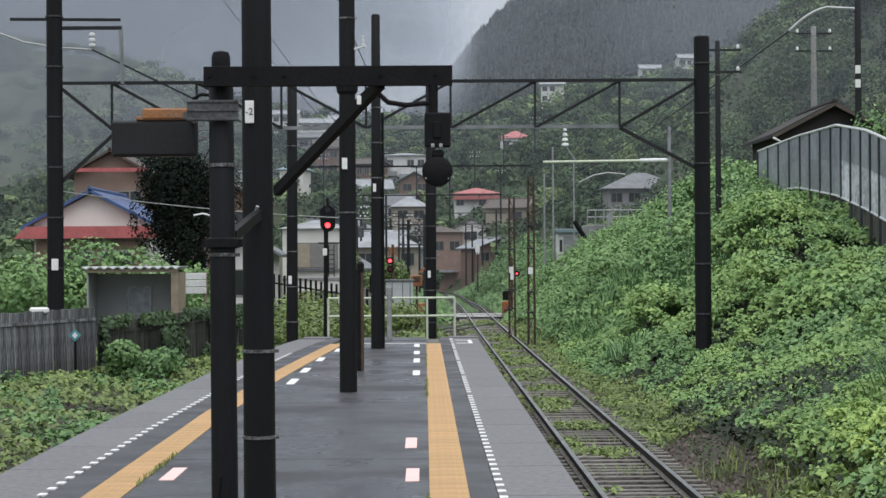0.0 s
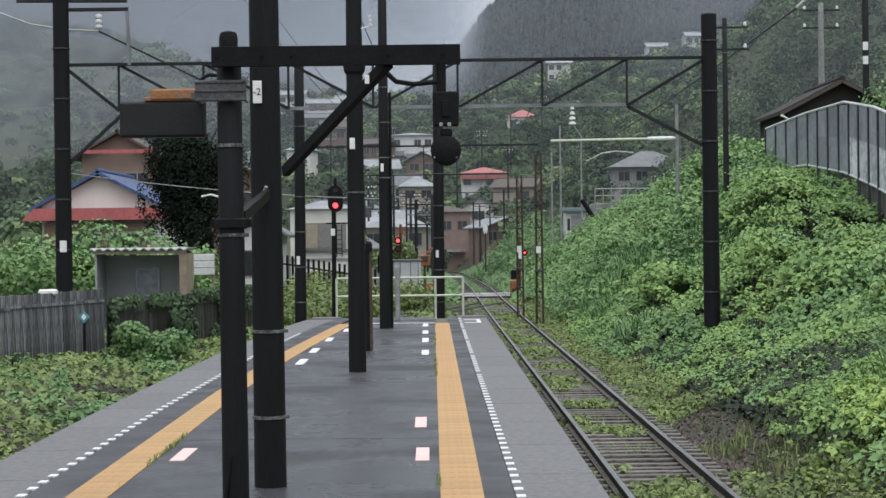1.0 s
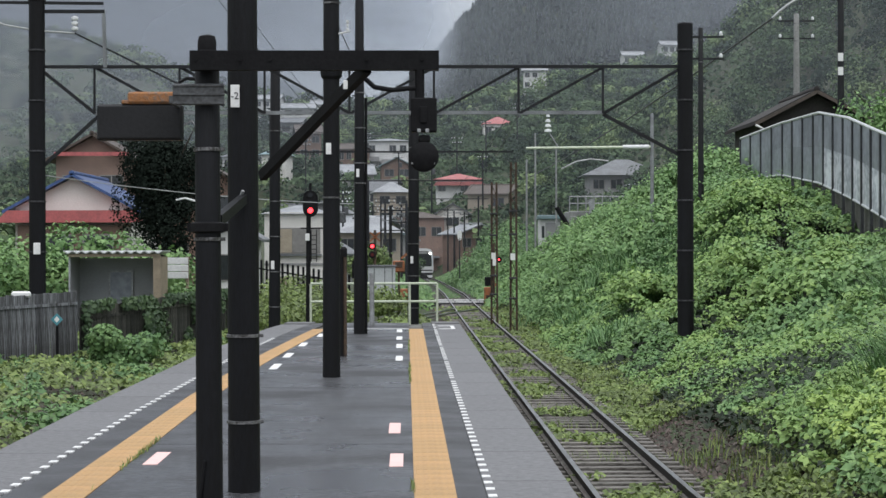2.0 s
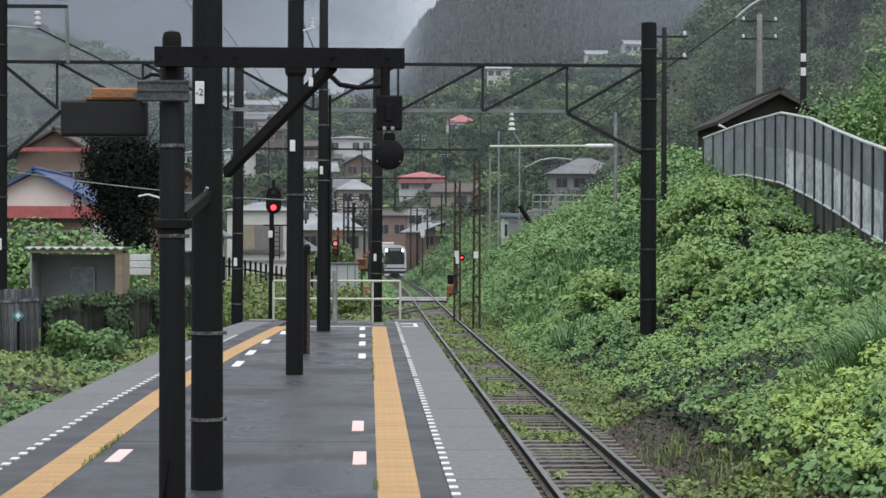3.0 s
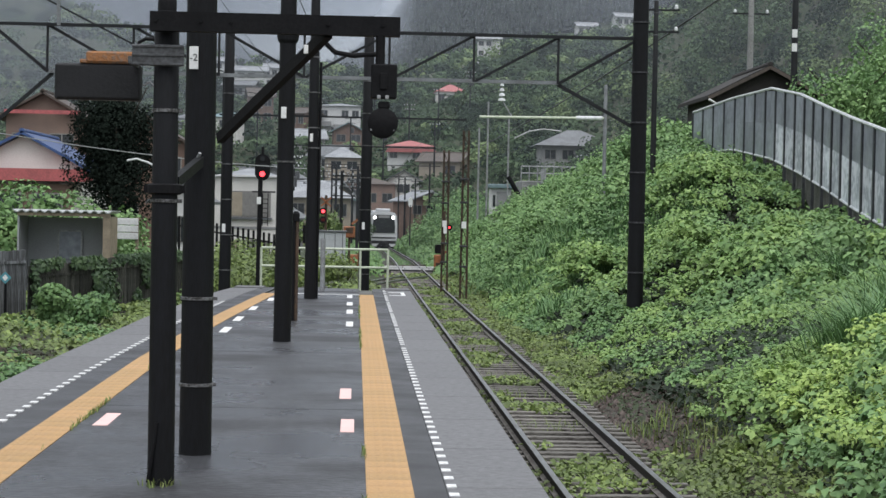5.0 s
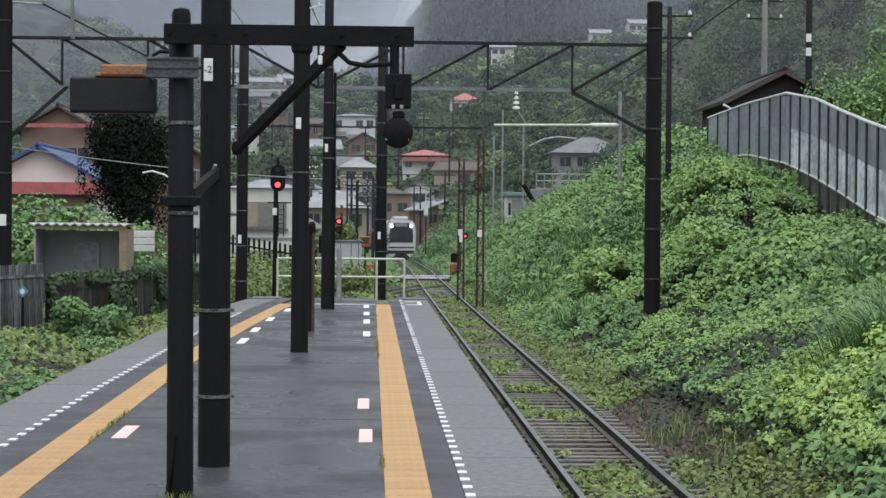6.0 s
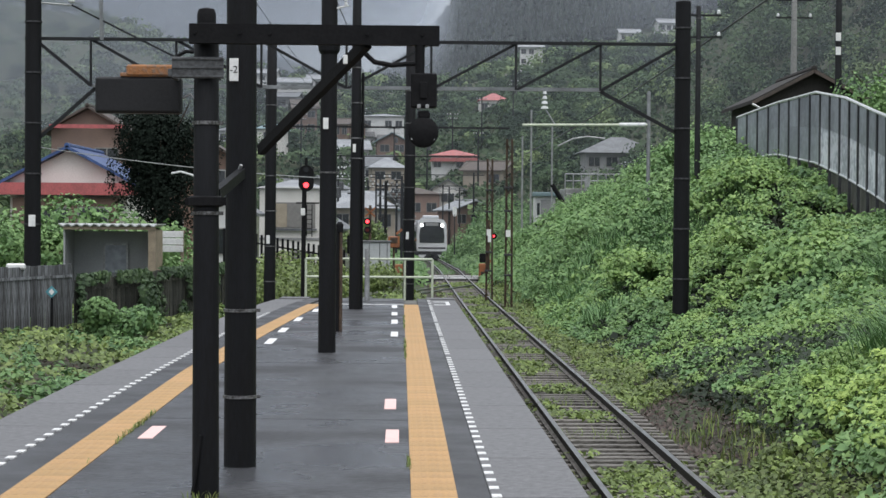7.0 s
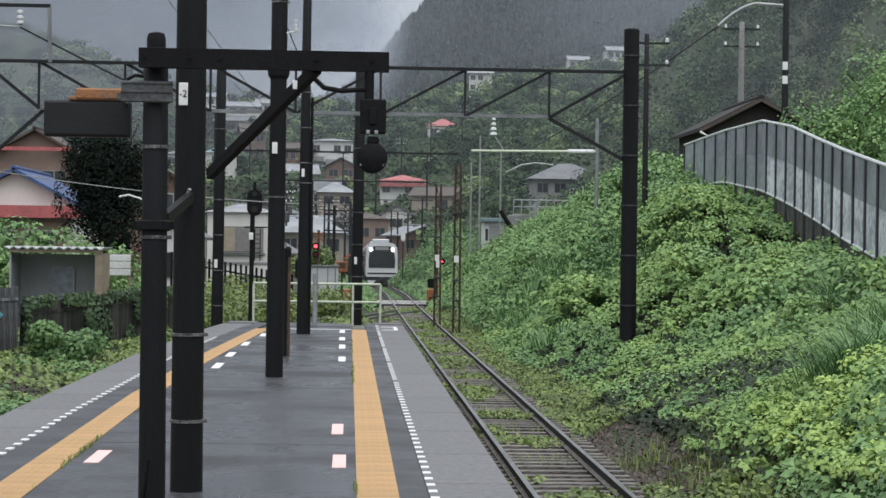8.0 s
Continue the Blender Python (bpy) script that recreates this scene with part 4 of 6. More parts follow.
txt = bpy.data.curves.new("figure", "FONT")
txt.body, txt.size, txt.extrude, txt.align_x, txt.align_y = "5", 0.5, 0.004, "CENTER", "CENTER"
fig = new("figure", txt)
fig.parent = speed
fig.matrix_basis = pose(0.0, -0.066, 2.03, 90, 0, 0)
txt.materials.append(M_LABEL)

# railing across the platform end
railing = thing("railing", -0.80, 45.0, 0, "cream painted tubular railing across the platform end", "railing")
for x in (-1.51, -0.75, 0.85, 1.51):
    part("post", rod(B(), (x, 0, -1.2), (x, 0, 0.85), 0.028), M_RAILING, railing)
for z in (0.85, 0.42):
    part("rail", rod(B(), (-1.51, 0, z), (1.51, 0, z), 0.028), M_RAILING, railing)


# ---- gardens beside the line: board fence, hut, small signs ----
def board_fence(name, pts, mat, label, w, jitter):
    """Upright boards between (x, y, top) points."""
    f = thing(name, pts[0][0], pts[0][1], 0, label, "fence")
    x0, y0 = pts[0][:2]
    proto = part("board", box(B(), -w / 2, w / 2, -0.012, 0.012, -1, 0, 0.004), mat, f)
    first = True
    rnd = random.Random(name)
    for (xa, ya, za), (xb, yb, zb) in zip(pts, pts[1:]):
        length = math.hypot(xb - xa, yb - ya)
        k = int(length / (w + 0.008))
        rz = math.degrees(math.atan2(yb - ya, xb - xa))
        for i in range(k):
            u = (i + 0.5) / k
            top = za + (zb - za) * u + rnd.uniform(-jitter, jitter)
            m = pose(xa + (xb - xa) * u - x0 + rnd.uniform(-0.01, 0.01), ya + (yb - ya) * u - y0, top, rnd.uniform(-1, 1), rnd.uniform(-1, 1) * jitter * 25, rz) @ Matrix.Diagonal((1, 1, top + 1.5, 1))
            if first:
                proto.matrix_basis, first = m, False
            else:
                share("board", proto, m, f)
        bm = bar(B(), (xa - x0, ya - y0 - 0.04, (za + zb) / 2 - 0.25), (xb - x0, yb - y0 - 0.04, (za + zb) / 2 - 0.25), 0.05, 0.06)
        part("cross_rail", bm, mat, f)
    return f


board_fence("board_fence", [(-10.4, 32.0, 0.68), (-8.56, 38.0, 0.73), (-7.35, 42.0, 0.75)], M_BOARDS_GREY, "tall weathered grey board fence with dark stains", 0.31, 0.014)
board_fence("board_fence", [(-7.3, 42.1, 0.36), (-6.5, 46.0, 0.44), (-5.6, 51.0, 0.48), (-5.0, 56.0, 0.42)], M_BOARDS, "dark mossy board fence overgrown with ivy", 0.17, 0.03)

hut = thing("garden_hut", -8.5, 55.0, -1.0, "open grey sheet hut with a corrugated roof behind the fence", "hut")
part("back_wall", box(B(), -1.25, 1.15, 1.20, 1.25, 0, 2.4), M_HUT, hut)
part("side_wall", box(B(), -1.30, -1.25, -0.35, 1.25, 0, 2.45), M_HUT, hut)
part("side_wall", box(B(), 1.15, 1.36, -0.40, 1.25, 0, 2.45), M_HUT_POST, hut)
part("window_panel", box(B(), -0.35, 0.32, 1.16, 1.2, 1.15, 2.0, 0.01), M_PANEL, hut, "pale framed panel")
bm = box(B(), -0.38, 0.35, 1.13, 1.16, 1.98, 2.03)
box(bm, -0.38, -0.33, 1.13, 1.16, 1.1, 2.0)
box(bm, 0.30, 0.35, 1.13, 1.16, 1.1, 2.0)
part("window_frame", bm, M_GALV, hut)
bm = B()
nw = 66
top = [(-1.42 + 2.85 * k / nw, 2.60 + 0.03 * math.cos(2 * math.pi * k / 6)) for k in range(nw + 1)]
prism(bm, top + [(x, z - 0.035) for x, z in top[::-1]], -0.5, 1.4)
part("roof", bm, M_CORR, hut, "corrugated plastic roof")
part("beam", box(B(), -1.3, 1.36, -0.42, -0.36, 2.45, 2.54), M_HUT_POST, hut)
wall2 = thing("garden_wall", -7.35, 58, -1.0, "pale slatted garden wall beside the hut", "wall")
for k in range(1, 4):
    part("slat", box(B(), -0.45, 0.62, -0.03, 0.03, 1.54 + 0.22 * k, 1.74 + 0.22 * k, 0.01), M_WALL_WHITE, wall2)
for x in (-0.42, 0.58):
    part("post", box(B(), x - 0.05, x + 0.05, 0.03, 0.12, 0, 2.42), M_HUT_POST, wall2)
small = thing("diamond_marker", -7.42, 40.0, -1.0, "blue and white diamond marker on a dark stake", "sign")
part("stake", rod(B(), (0, 0, 0), (0, 0, 1.1), 0.03), M_BLACK_STEEL, small)
bm = B()
prism(bm, [(0, 1.08), (0.13, 1.21), (0, 1.34), (-0.13, 1.21)], -0.05, -0.04)
brd = part("board", bm, material("marker_blue", (0.10, 0.34, 0.40), 0.5, bump=0), small)
prism(bm := B(), [(0, 1.14), (0.06, 1.21), (0, 1.28), (-0.06, 1.21)], -0.056, -0.05)
part("spot", bm, M_LABEL, brd)
stake = thing("white_stake", -7.65, 37.8, -1.0, "short white marker stake in the weeds", "marker")
part("stake", lathe(B(), [(0.06, -0.2), (0.06, 0.30), (0.03, 0.36)], 12), M_LABEL, stake)
for x, y in ((-8.14, 39.8),):
    t = thing("white_bundle", x, y, 0.70, "white wrapped bundle on top of the fence", "bundle")
    part("wrap", box(B(), -0.2, 0.2, -0.08, 0.08, -0.02, 0.11, 0.035), M_LABEL, t)


# ---- houses ----
def house(x, y, z, w, d, h, rise, wall, roof, label, rz=0.0, hip=False, storeys=2, cols=3, ridge_y=True, eave=0.45, group="houses", name="house", windows=True):
    t = thing(name, x, y, z, label, "house", group, rz)
    bm = B()
    if hip:
        box(bm, -w / 2, w / 2, 0, d, -3, h)
    elif ridge_y:
        prism(bm, [(-w / 2, -3), (w / 2, -3), (w / 2, h), (0, h + rise * 0.96), (-w / 2, h)], 0, d)
    else:
        prism(bm, [(0, -3), (d, -3), (d, h), (d / 2, h + rise * 0.96), (0, h)], -w / 2, w / 2)
        bmesh.ops.rotate(bm, verts=bm.verts, cent=(0, 0, 0), matrix=Matrix.Rotation(radians(90), 3, "Z"))
        bmesh.ops.scale(bm, vec=(-1, 1, 1), verts=bm.verts)
    part("wall", bm, wall, t)
    bm = B()
    e, th = eave, 0.14
    if hip:
        lo = [bm.verts.new(v) for v in ((-w / 2 - e, -e, h - 0.1), (w / 2 + e, -e, h - 0.1), (w / 2 + e, d + e, h - 0.1), (-w / 2 - e, d + e, h - 0.1))]
        k = max(w / 2 - d / 2, 0.3)
        hi = [bm.verts.new((-k, d / 2, h + rise)), bm.verts.new((k, d / 2, h + rise))]
        for f in ((lo[0], lo[1], hi[1], hi[0]), (lo[1], lo[2], hi[1]), (lo[2], lo[3], hi[0], hi[1]), (lo[3], lo[0], hi[0]), (lo[3], lo[2], lo[1], lo[0])):
            bm.faces.new(f)
    else:
        half, y0, y1 = (w / 2, -e, d + e) if ridge_y else (d / 2, -w / 2 - e, w / 2 + e)
        s = rise / half
        prism(bm, [(-half - e, h - e * s), (0, h + rise), (half + e, h - e * s), (half + e, h - e * s + th), (0, h + rise + th), (-half - e, h - e * s + th)], y0, y1)
        rod(bm, (0, y0, h + rise + th), (0, y1, h + rise + th), 0.12, n=8)
        if not ridge_y:
            bmesh.ops.rotate(bm, verts=bm.verts, cent=(0, 0, 0), matrix=Matrix.Rotation(radians(90), 3, "Z"))
            bmesh.ops.translate(bm, verts=bm.verts, vec=(0, d / 2, 0))
    part("roof", bm, roof, t)
    if windows:
        hs = h / storeys
        for s in range(storeys):
            for c in range(cols):
                if (c * 7 + s * 3 + int(abs(x) * 3)) % 5 == 0 and cols > 1:
                    continue
                cx, cz, ww, wh = -w / 2 + w * (c + 0.5) / cols, hs * s + hs * 0.5, min(w / cols * 0.6, 1.7), min(hs * 0.45, 1.2)
                bm = box(B(), cx - ww / 2 - 0.06, cx + ww / 2 + 0.06, -0.05, 0.02, cz - wh / 2 - 0.06, cz - wh / 2)
                box(bm, cx - ww / 2 - 0.06, cx + ww / 2 + 0.06, -0.05, 0.02, cz + wh / 2, cz + wh / 2 + 0.06)
                box(bm, cx - ww / 2 - 0.06, cx - ww / 2, -0.05, 0.02, cz - wh / 2, cz + wh / 2)
                box(bm, cx + ww / 2, cx + ww / 2 + 0.06, -0.05, 0.02, cz - wh / 2, cz + wh / 2)
                box(bm, cx - 0.03, cx + 0.03, -0.05, 0.02, cz - wh / 2, cz + wh / 2)
                win = part("window", bm, M_FRAME, t)
                part("pane", box(B(), cx - ww / 2, cx + ww / 2, -0.02, 0.012, cz - wh / 2, cz + wh / 2), M_GLASS, win)
    return t


# the blue-roofed house with a red lower eave
blue = house(-15.0, 85, -0.5, 5.2, 9, 4.0, 1.4, M_WALL_CREAM, M_ROOF_BLUE, "cream gabled house with a blue tiled roof and red lower eave", windows=False, eave=0.5, name="house", group="")
prism(bm := B(), [(-3.35, 3.32), (3.2, 3.32), (2.75, 3.86), (-2.8, 3.86)], -0.85, -0.05)
part("lower_eave", bm, M_ROOF_RED, blue, "red painted lower eave")
part("lower_wall", box(B(), -2.4, 2.3, -0.5, -0.02, -2, 3.2), M_WALL_BROWN, blue)
for x in (-0.6, 1.2):
    win = part("window", box(B(), x - 0.7, x + 0.7, -0.58, -0.5, 1.6, 2.8), M_FRAME, blue)
    part("pane", box(B(), x - 0.62, x + 0.62, -0.6, -0.58, 1.68, 2.72), M_GLASS, win)
upper = house(-16.6, 100, 0, 3.9, 7, 6.5, 1.1, M_WALL_PINK, M_ROOF_BROWN, "terracotta house with a red painted eave", storeys=2, cols=2, eave=0.5, group="")
part("eave_board", box(B(), -1.95, 2.0, -0.62, -0.5, 6.52, 6.72), M_ROOF_RED, upper, "red eave board")
house(-11.6, 104, 0, 4.6, 7, 5.2, 1.3, M_WALL_BROWN, M_ROOF_BROWN, "brown timber house behind a dark tree", storeys=2, cols=2)
house(-8.6, 92, -0.8, 2.4, 4, 3.0, 0.7, M_WALL_WHITE, M_ROOF_GREY, "small white outbuilding behind the gardens", storeys=1, cols=1)
# the white two-storey house
wh = house(-6.95, 120, -2.5, 4.2, 7, 6.4, 0.5, M_WALL_CREAM, M_ROOF_PALE, "cream two-storey house with shuttered windows", hip=True, windows=False, eave=0.25, group="")
for x0, x1, z0, z1 in ((-1.55, 1.45, 3.75, 5.4), (-1.6, 1.4, 0.6, 2.3)):
    win = part("window", box(B(), x0, x1, -0.08, -0.01, z0, z1), M_FRAME, wh)
    part("shutter", box(B(), x0 + 0.08, (x0 + x1) / 2 - 0.3, -0.11, -0.08, z0 + 0.08, z1 - 0.08), M_CURTAIN, win)
    part("pane", box(B(), (x0 + x1) / 2 - 0.26, x1 - 0.08, -0.11, -0.08, z0 + 0.08, z1 - 0.08), M_FRAME, win)
    part("sill", box(B(), x0 - 0.1, x1 + 0.1, -0.25, -0.01, z0 - 0.14, z0 - 0.02), M_ROOF_GREY, win)
part("string_course", box(B(), -2.12, 2.12, -0.06, -0.01, 3.0, 3.15), M_WALL_GREY, wh)
fence3 = thing("picket_fence", -6.6, 70, -0.3, "dark picket fence below the cream house", "fence")
for k in range(24):
    a = 0.0 + 0.19 * k
    part("picket", box(B(), a - 0.045, a + 0.045, -0.02 + a * 0.6, 0.02 + a * 0.6, -0.9, 1.75 - 0.035 * k, 0.01), M_BLACK_STEEL, fence3)
part("cross_rail", bar(B(), (0, 0.05, 1.4), (4.4, 2.7, 0.6), 0.05, 0.06), M_BLACK_STEEL, fence3)

# hillside houses across the valley
grey = house(23.3, 200, 7.2, 7.5, 6, 2.1, 1.7, M_WALL_GREY, M_ROOF_GREY, "grey tiled bungalow on the hillside", hip=True, storeys=1, cols=4, eave=0.75, group="")
house(24.6, 190, 6.2, 3.4, 5, 1.7, 0.7, M_WALL_WHITE, M_ROOF_PALE, "white shed with a pale roof below the bungalow", hip=True, storeys=1, cols=3)
red = house(8.4, 300, 7.0, 7.2, 7, 5.4, 0.9, M_WALL_WHITE, M_ROOF_PINK, "white house with two red roof tiers", hip=True, storeys=2, cols=4, group="")
prism(bm := B(), [(-4.0, 4.3), (4.2, 4.3), (3.7, 4.9), (-3.6, 4.9)], -0.9, -0.03)
part("lower_roof", bm, M_ROOF_PINK, red, "faded red lower roof")
house(19.1, 390, float(ground_z(19.1, 390)) - 1.0, 6.0, 7, 2.8, 1.6, M_WALL_CREAM, M_ROOF_PINK, "cottage with a faded red roof on the slope", hip=True, storeys=1, cols=3)
walls = (M_WALL_WHITE, M_WALL_TAN, M_WALL_GREY, M_WALL_BROWN, M_WALL_CREAM)
roofs = (M_ROOF_GREY, M_ROOF_PALE, M_ROOF_BROWN, M_ROOF_GREY, M_ROOF_PALE, M_ROOF_TEAL, M_ROOF_GREY)
words = ("white", "tan", "grey", "brown", "cream")
rwords = ("grey tiled", "pale sheet", "brown", "grey tiled", "pale sheet", "teal sheet", "grey tiled")
rnd = random.Random(23)
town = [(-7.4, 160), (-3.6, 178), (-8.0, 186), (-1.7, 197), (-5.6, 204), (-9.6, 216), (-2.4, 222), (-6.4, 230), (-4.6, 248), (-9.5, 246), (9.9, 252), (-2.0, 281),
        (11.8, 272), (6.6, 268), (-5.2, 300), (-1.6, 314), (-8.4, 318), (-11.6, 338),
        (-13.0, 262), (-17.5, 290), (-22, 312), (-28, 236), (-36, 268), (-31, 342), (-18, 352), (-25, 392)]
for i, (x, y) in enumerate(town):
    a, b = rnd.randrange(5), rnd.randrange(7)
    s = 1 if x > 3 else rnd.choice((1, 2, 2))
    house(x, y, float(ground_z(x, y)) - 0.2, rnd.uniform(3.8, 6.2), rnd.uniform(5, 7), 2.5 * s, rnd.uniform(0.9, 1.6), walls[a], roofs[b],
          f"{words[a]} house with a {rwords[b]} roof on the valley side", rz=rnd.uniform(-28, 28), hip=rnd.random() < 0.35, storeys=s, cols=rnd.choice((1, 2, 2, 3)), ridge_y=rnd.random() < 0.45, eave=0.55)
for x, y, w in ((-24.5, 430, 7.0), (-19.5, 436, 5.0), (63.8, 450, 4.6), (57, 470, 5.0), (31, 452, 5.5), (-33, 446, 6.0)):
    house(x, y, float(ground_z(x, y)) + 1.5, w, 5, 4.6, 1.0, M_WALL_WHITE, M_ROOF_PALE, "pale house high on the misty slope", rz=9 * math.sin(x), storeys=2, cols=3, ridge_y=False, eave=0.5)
flats = house(-3.4, 344, 14.8, 7.6, 7, 6.2, 0.5, M_WALL_WHITE, M_ROOF_PALE, "pale stepped apartment block on the slope", storeys=2, cols=4, hip=True, eave=0.5)
for k in range(3):
    part("balcony", box(B(), -3.4 + 2.3 * k, -1.5 + 2.3 * k, -0.9, -0.02, 2.3 - 0.5 * k, 3.2 - 0.5 * k, 0.03), M_WALL_GREY, flats, "pale balcony front")
    part("stair_roof", box(B(), -3.2 + 2.3 * k, -1.2 + 2.3 * k, -2.4, -1.1, 0.6 - 0.4 * k, 0.8 - 0.4 * k, 0.03), M_ROOF_PALE, flats, "small pale lean-to roof")

# utility poles among the houses
def town_pole(x, y, h):
    z = float(ground_z(x, y))
    p = thing("utility_pole", x, y, z, "concrete utility pole with cross arms among the houses", "pole", "town poles")
    part("shaft", rod(B(), (0, 0, -0.5), (0, 0, h), 0.15, 0.10, 10), M_CONCRETE if int(y) % 2 else M_TRUSS, p)
    for k, w in ((0.3, 0.9), (1.0, 0.75)):
        a = part("cross_arm", bar(B(), (-w, 0, h - k), (w, 0, h - k), 0.08, 0.08), M_TRUSS, p)
        for dx in (-0.9 * w, -0.4 * w, 0.4 * w, 0.9 * w):
            part("insulator", lathe(B(), [(0.03, 0), (0.07, 0.03), (0.05, 0.14), (0.02, 0.18)], 8, (dx, 0, h - k + 0.04)), M_PORCELAIN, a)
    if int(x * 10) % 3 == 0:
        part("transformer", lathe(B(), [(0.05, h - 2.6), (0.26, h - 2.55), (0.26, h - 1.8), (0.08, h - 1.72)], 12, (0.32, 0, 0)), M_PLATE, p, "grey transformer can")


for x, y, h in ((-5.4, 150, 7.5), (-1.9, 168, 8.0), (-6.6, 196, 8.5), (-0.6, 212, 8.5), (-4.2, 236, 9.0), (6.4, 252, 8.5), (10.9, 268, 9.0), (3.9, 288, 9.0), (8.2, 304, 9.0), (-1.2, 300, 9.0), (13.4, 316, 9.0), (-6.9, 322, 9.0), (2.9, 342, 9.5), (19.5, 330, 9.0), (-16, 300, 9.0)):
    town_pole(x, y, h)

shop = house(2.0, 262, -2.3, 6.6, 6, 8.0, 0.8, M_WALL_PINK, M_ROOF_BROWN, "terracotta building with a pale awning behind the curve", hip=True, storeys=2, cols=3)
part("awning", box(B(), -2.6, 2.6, -1.2, -0.02, 2.3, 2.6), M_ROOF_PALE, shop, "pale awning")

# concrete pump house with railings on the bank
pump = thing("concrete_tank", 9.35, 110, 0.85, "weathered concrete tank with a railed roof and pipes", "tank")
part("tank_wall", box(B(), 0.2, 3.6, 0, 4, -2, 2.9, 0.05), M_CONCRETE, pump)
for x in (0.2, 1.05, 1.9):
    part("buttress", box(B(), x, x + 0.3, -0.5, 0, -2, 2.6, 0.03), M_CONCRETE, pump)
for k in range(8):
    part("railing_post", rod(B(), (0.2 + 0.48 * k, 0.1, 2.9), (0.2 + 0.48 * k, 0.1, 3.75), 0.035), M_GALV, pump)
for z in (3.35, 3.75):
    part("railing_bar", rod(B(), (0.2, 0.1, z), (3.9, 0.1, z), 0.035), M_GALV, pump)
part("ladder", box(B(), 1.3, 1.6, -0.55, -0.5, -1, 3.6), M_GALV, pump)
kiosk = thing("bank_kiosk", 8.55, 112, 1.3, "small white kiosk with a teal roof", "kiosk")
part("body", box(B(), -0.6, 0.6, 0, 2, -1, 2.0, 0.02), M_WALL_WHITE, kiosk)
part("roof", box(B(), -0.75, 0.75, -0.3, 2.2, 2.0, 2.25, 0.04), M_ROOF_TEAL, kiosk)
part("door", box(B(), -0.28, 0.4, -0.04, 0, -0.2, 1.8), M_WALL_GREY, kiosk)
part("window", box(B(), -0.5, -0.34, -0.03, 0, 0.9, 1.6), M_GLASS, kiosk)
chute = thing("leaning_pipe", 8.75, 104, 2.1, "dark leaning pipe on the bank", "pipe")
part("pipe", rod(B(), (-0.45, 0, 1.75), (0.55, 0, 0.1), 0.13), M_BLACK_STEEL, chute)

# noise barrier along the lane above the bank
BAR = [(11.75, 66.0, 4.0, 5.47), (12.15, 61.0, 4.05, 5.68), (12.31, 56.0, 3.62, 5.68), (12.25, 52.0, 3.10, 5.25), (12.02, 48.0, 2.58, 4.66), (11.75, 44.5, 2.12, 4.20), (11.53, 41.0, 1.70, 3.76), (11.2, 37.0, 1.3, 3.3), (10.9, 32.0, 1.2, 3.0), (10.8, 26.0, 1.2, 2.9)]
barrier = thing("noise_barrier", 11.75, 66, 0, "curved blue-grey panel barrier with dark posts and white cap", "fence")


BAR_S = np.concatenate([[0], np.cumsum([math.hypot(q[0] - p[0], q[1] - p[1]) for p, q in zip(BAR, BAR[1:])])])


def barrier_at(s):
    """Place, foot and top of the barrier, s from 0 to 1 along its length."""
    return [float(np.interp(s * BAR_S[-1], BAR_S, [p[k] for p in BAR])) for k in range(4)]


NB = 30
cap, foot = [], []
for i in range(NB):
    xa, ya, fa, ta = barrier_at(i / NB)
    xb, yb, fb, tb = barrier_at((i + 1) / NB)
    part("post", box(B(), xa - 11.75 - 0.04, xa - 11.75 + 0.04, ya - 66 - 0.05, ya - 66 + 0.05, fa - 1.4, ta), M_PANEL_POST, barrier)
    for lo, hi, mat, nm in ((0.0, 0.52, M_PANEL_REFLECT if 7 < i < 25 else M_PANEL, "lower_panel"), (0.522, 0.985, M_PANEL, "upper_panel")):
        bm = B()
        v = []
        for dx in (0.0, 0.03):
            v.append([bm.verts.new(p) for p in ((xa - 11.75 + dx, ya - 66 - 0.06, fa + (ta - fa) * lo), (xb - 11.75 + dx, yb - 66 + 0.06, fb + (tb - fb) * lo), (xb - 11.75 + dx, yb - 66 + 0.06, fb + (tb - fb) * hi), (xa - 11.75 + dx, ya - 66 - 0.06, fa + (ta - fa) * hi))])
        bm.faces.new(v[0]), bm.faces.new(v[1][::-1])
        for k in range(4):
            bm.faces.new((v[0][k], v[0][(k + 1) % 4], v[1][(k + 1) % 4], v[1][k]))
        part(nm, bm, mat, barrier)
for i in range(61):
    x, y, f, t = barrier_at(i / 60)
    cap.append((x - 11.75, y - 66, t + 0.02))
    foot.append((x - 11.75, y - 66, f - 0.02))
# added slabs below the foot rail, in place of the shaded hollow there
for i in range(17, 52):
    (xa, ya, fa, _), (xb, yb, fb, _) = barrier_at(i / 60), barrier_at((i + 1) / 60)
    bm = B()
    v = [[bm.verts.new(p) for p in ((xa - 11.75 + dx, ya - 66, fa - 1.3), (xb - 11.75 + dx, yb - 66, fb - 1.3), (xb - 11.75 + dx, yb - 66, fb - 0.04), (xa - 11.75 + dx, ya - 66, fa - 0.04))] for dx in (0.12, 0.4)]
    bm.faces.new(v[0]), bm.faces.new(v[1][::-1])
    for k in range(4):
        bm.faces.new((v[0][k], v[0][(k + 1) % 4], v[1][(k + 1) % 4], v[1][k]))
    part("gap_slab", bm, M_PLAT_WALL, barrier, "added slab standing in for the dark gap under the barrier")
part("cap", path_tube(B(), cap, 0.045, 6), M_PANEL_TOP, barrier, "white cap rail")
part("foot_rail", path_tube(B(), foot, 0.035, 6), M_PANEL_TOP, barrier, "white foot rail")
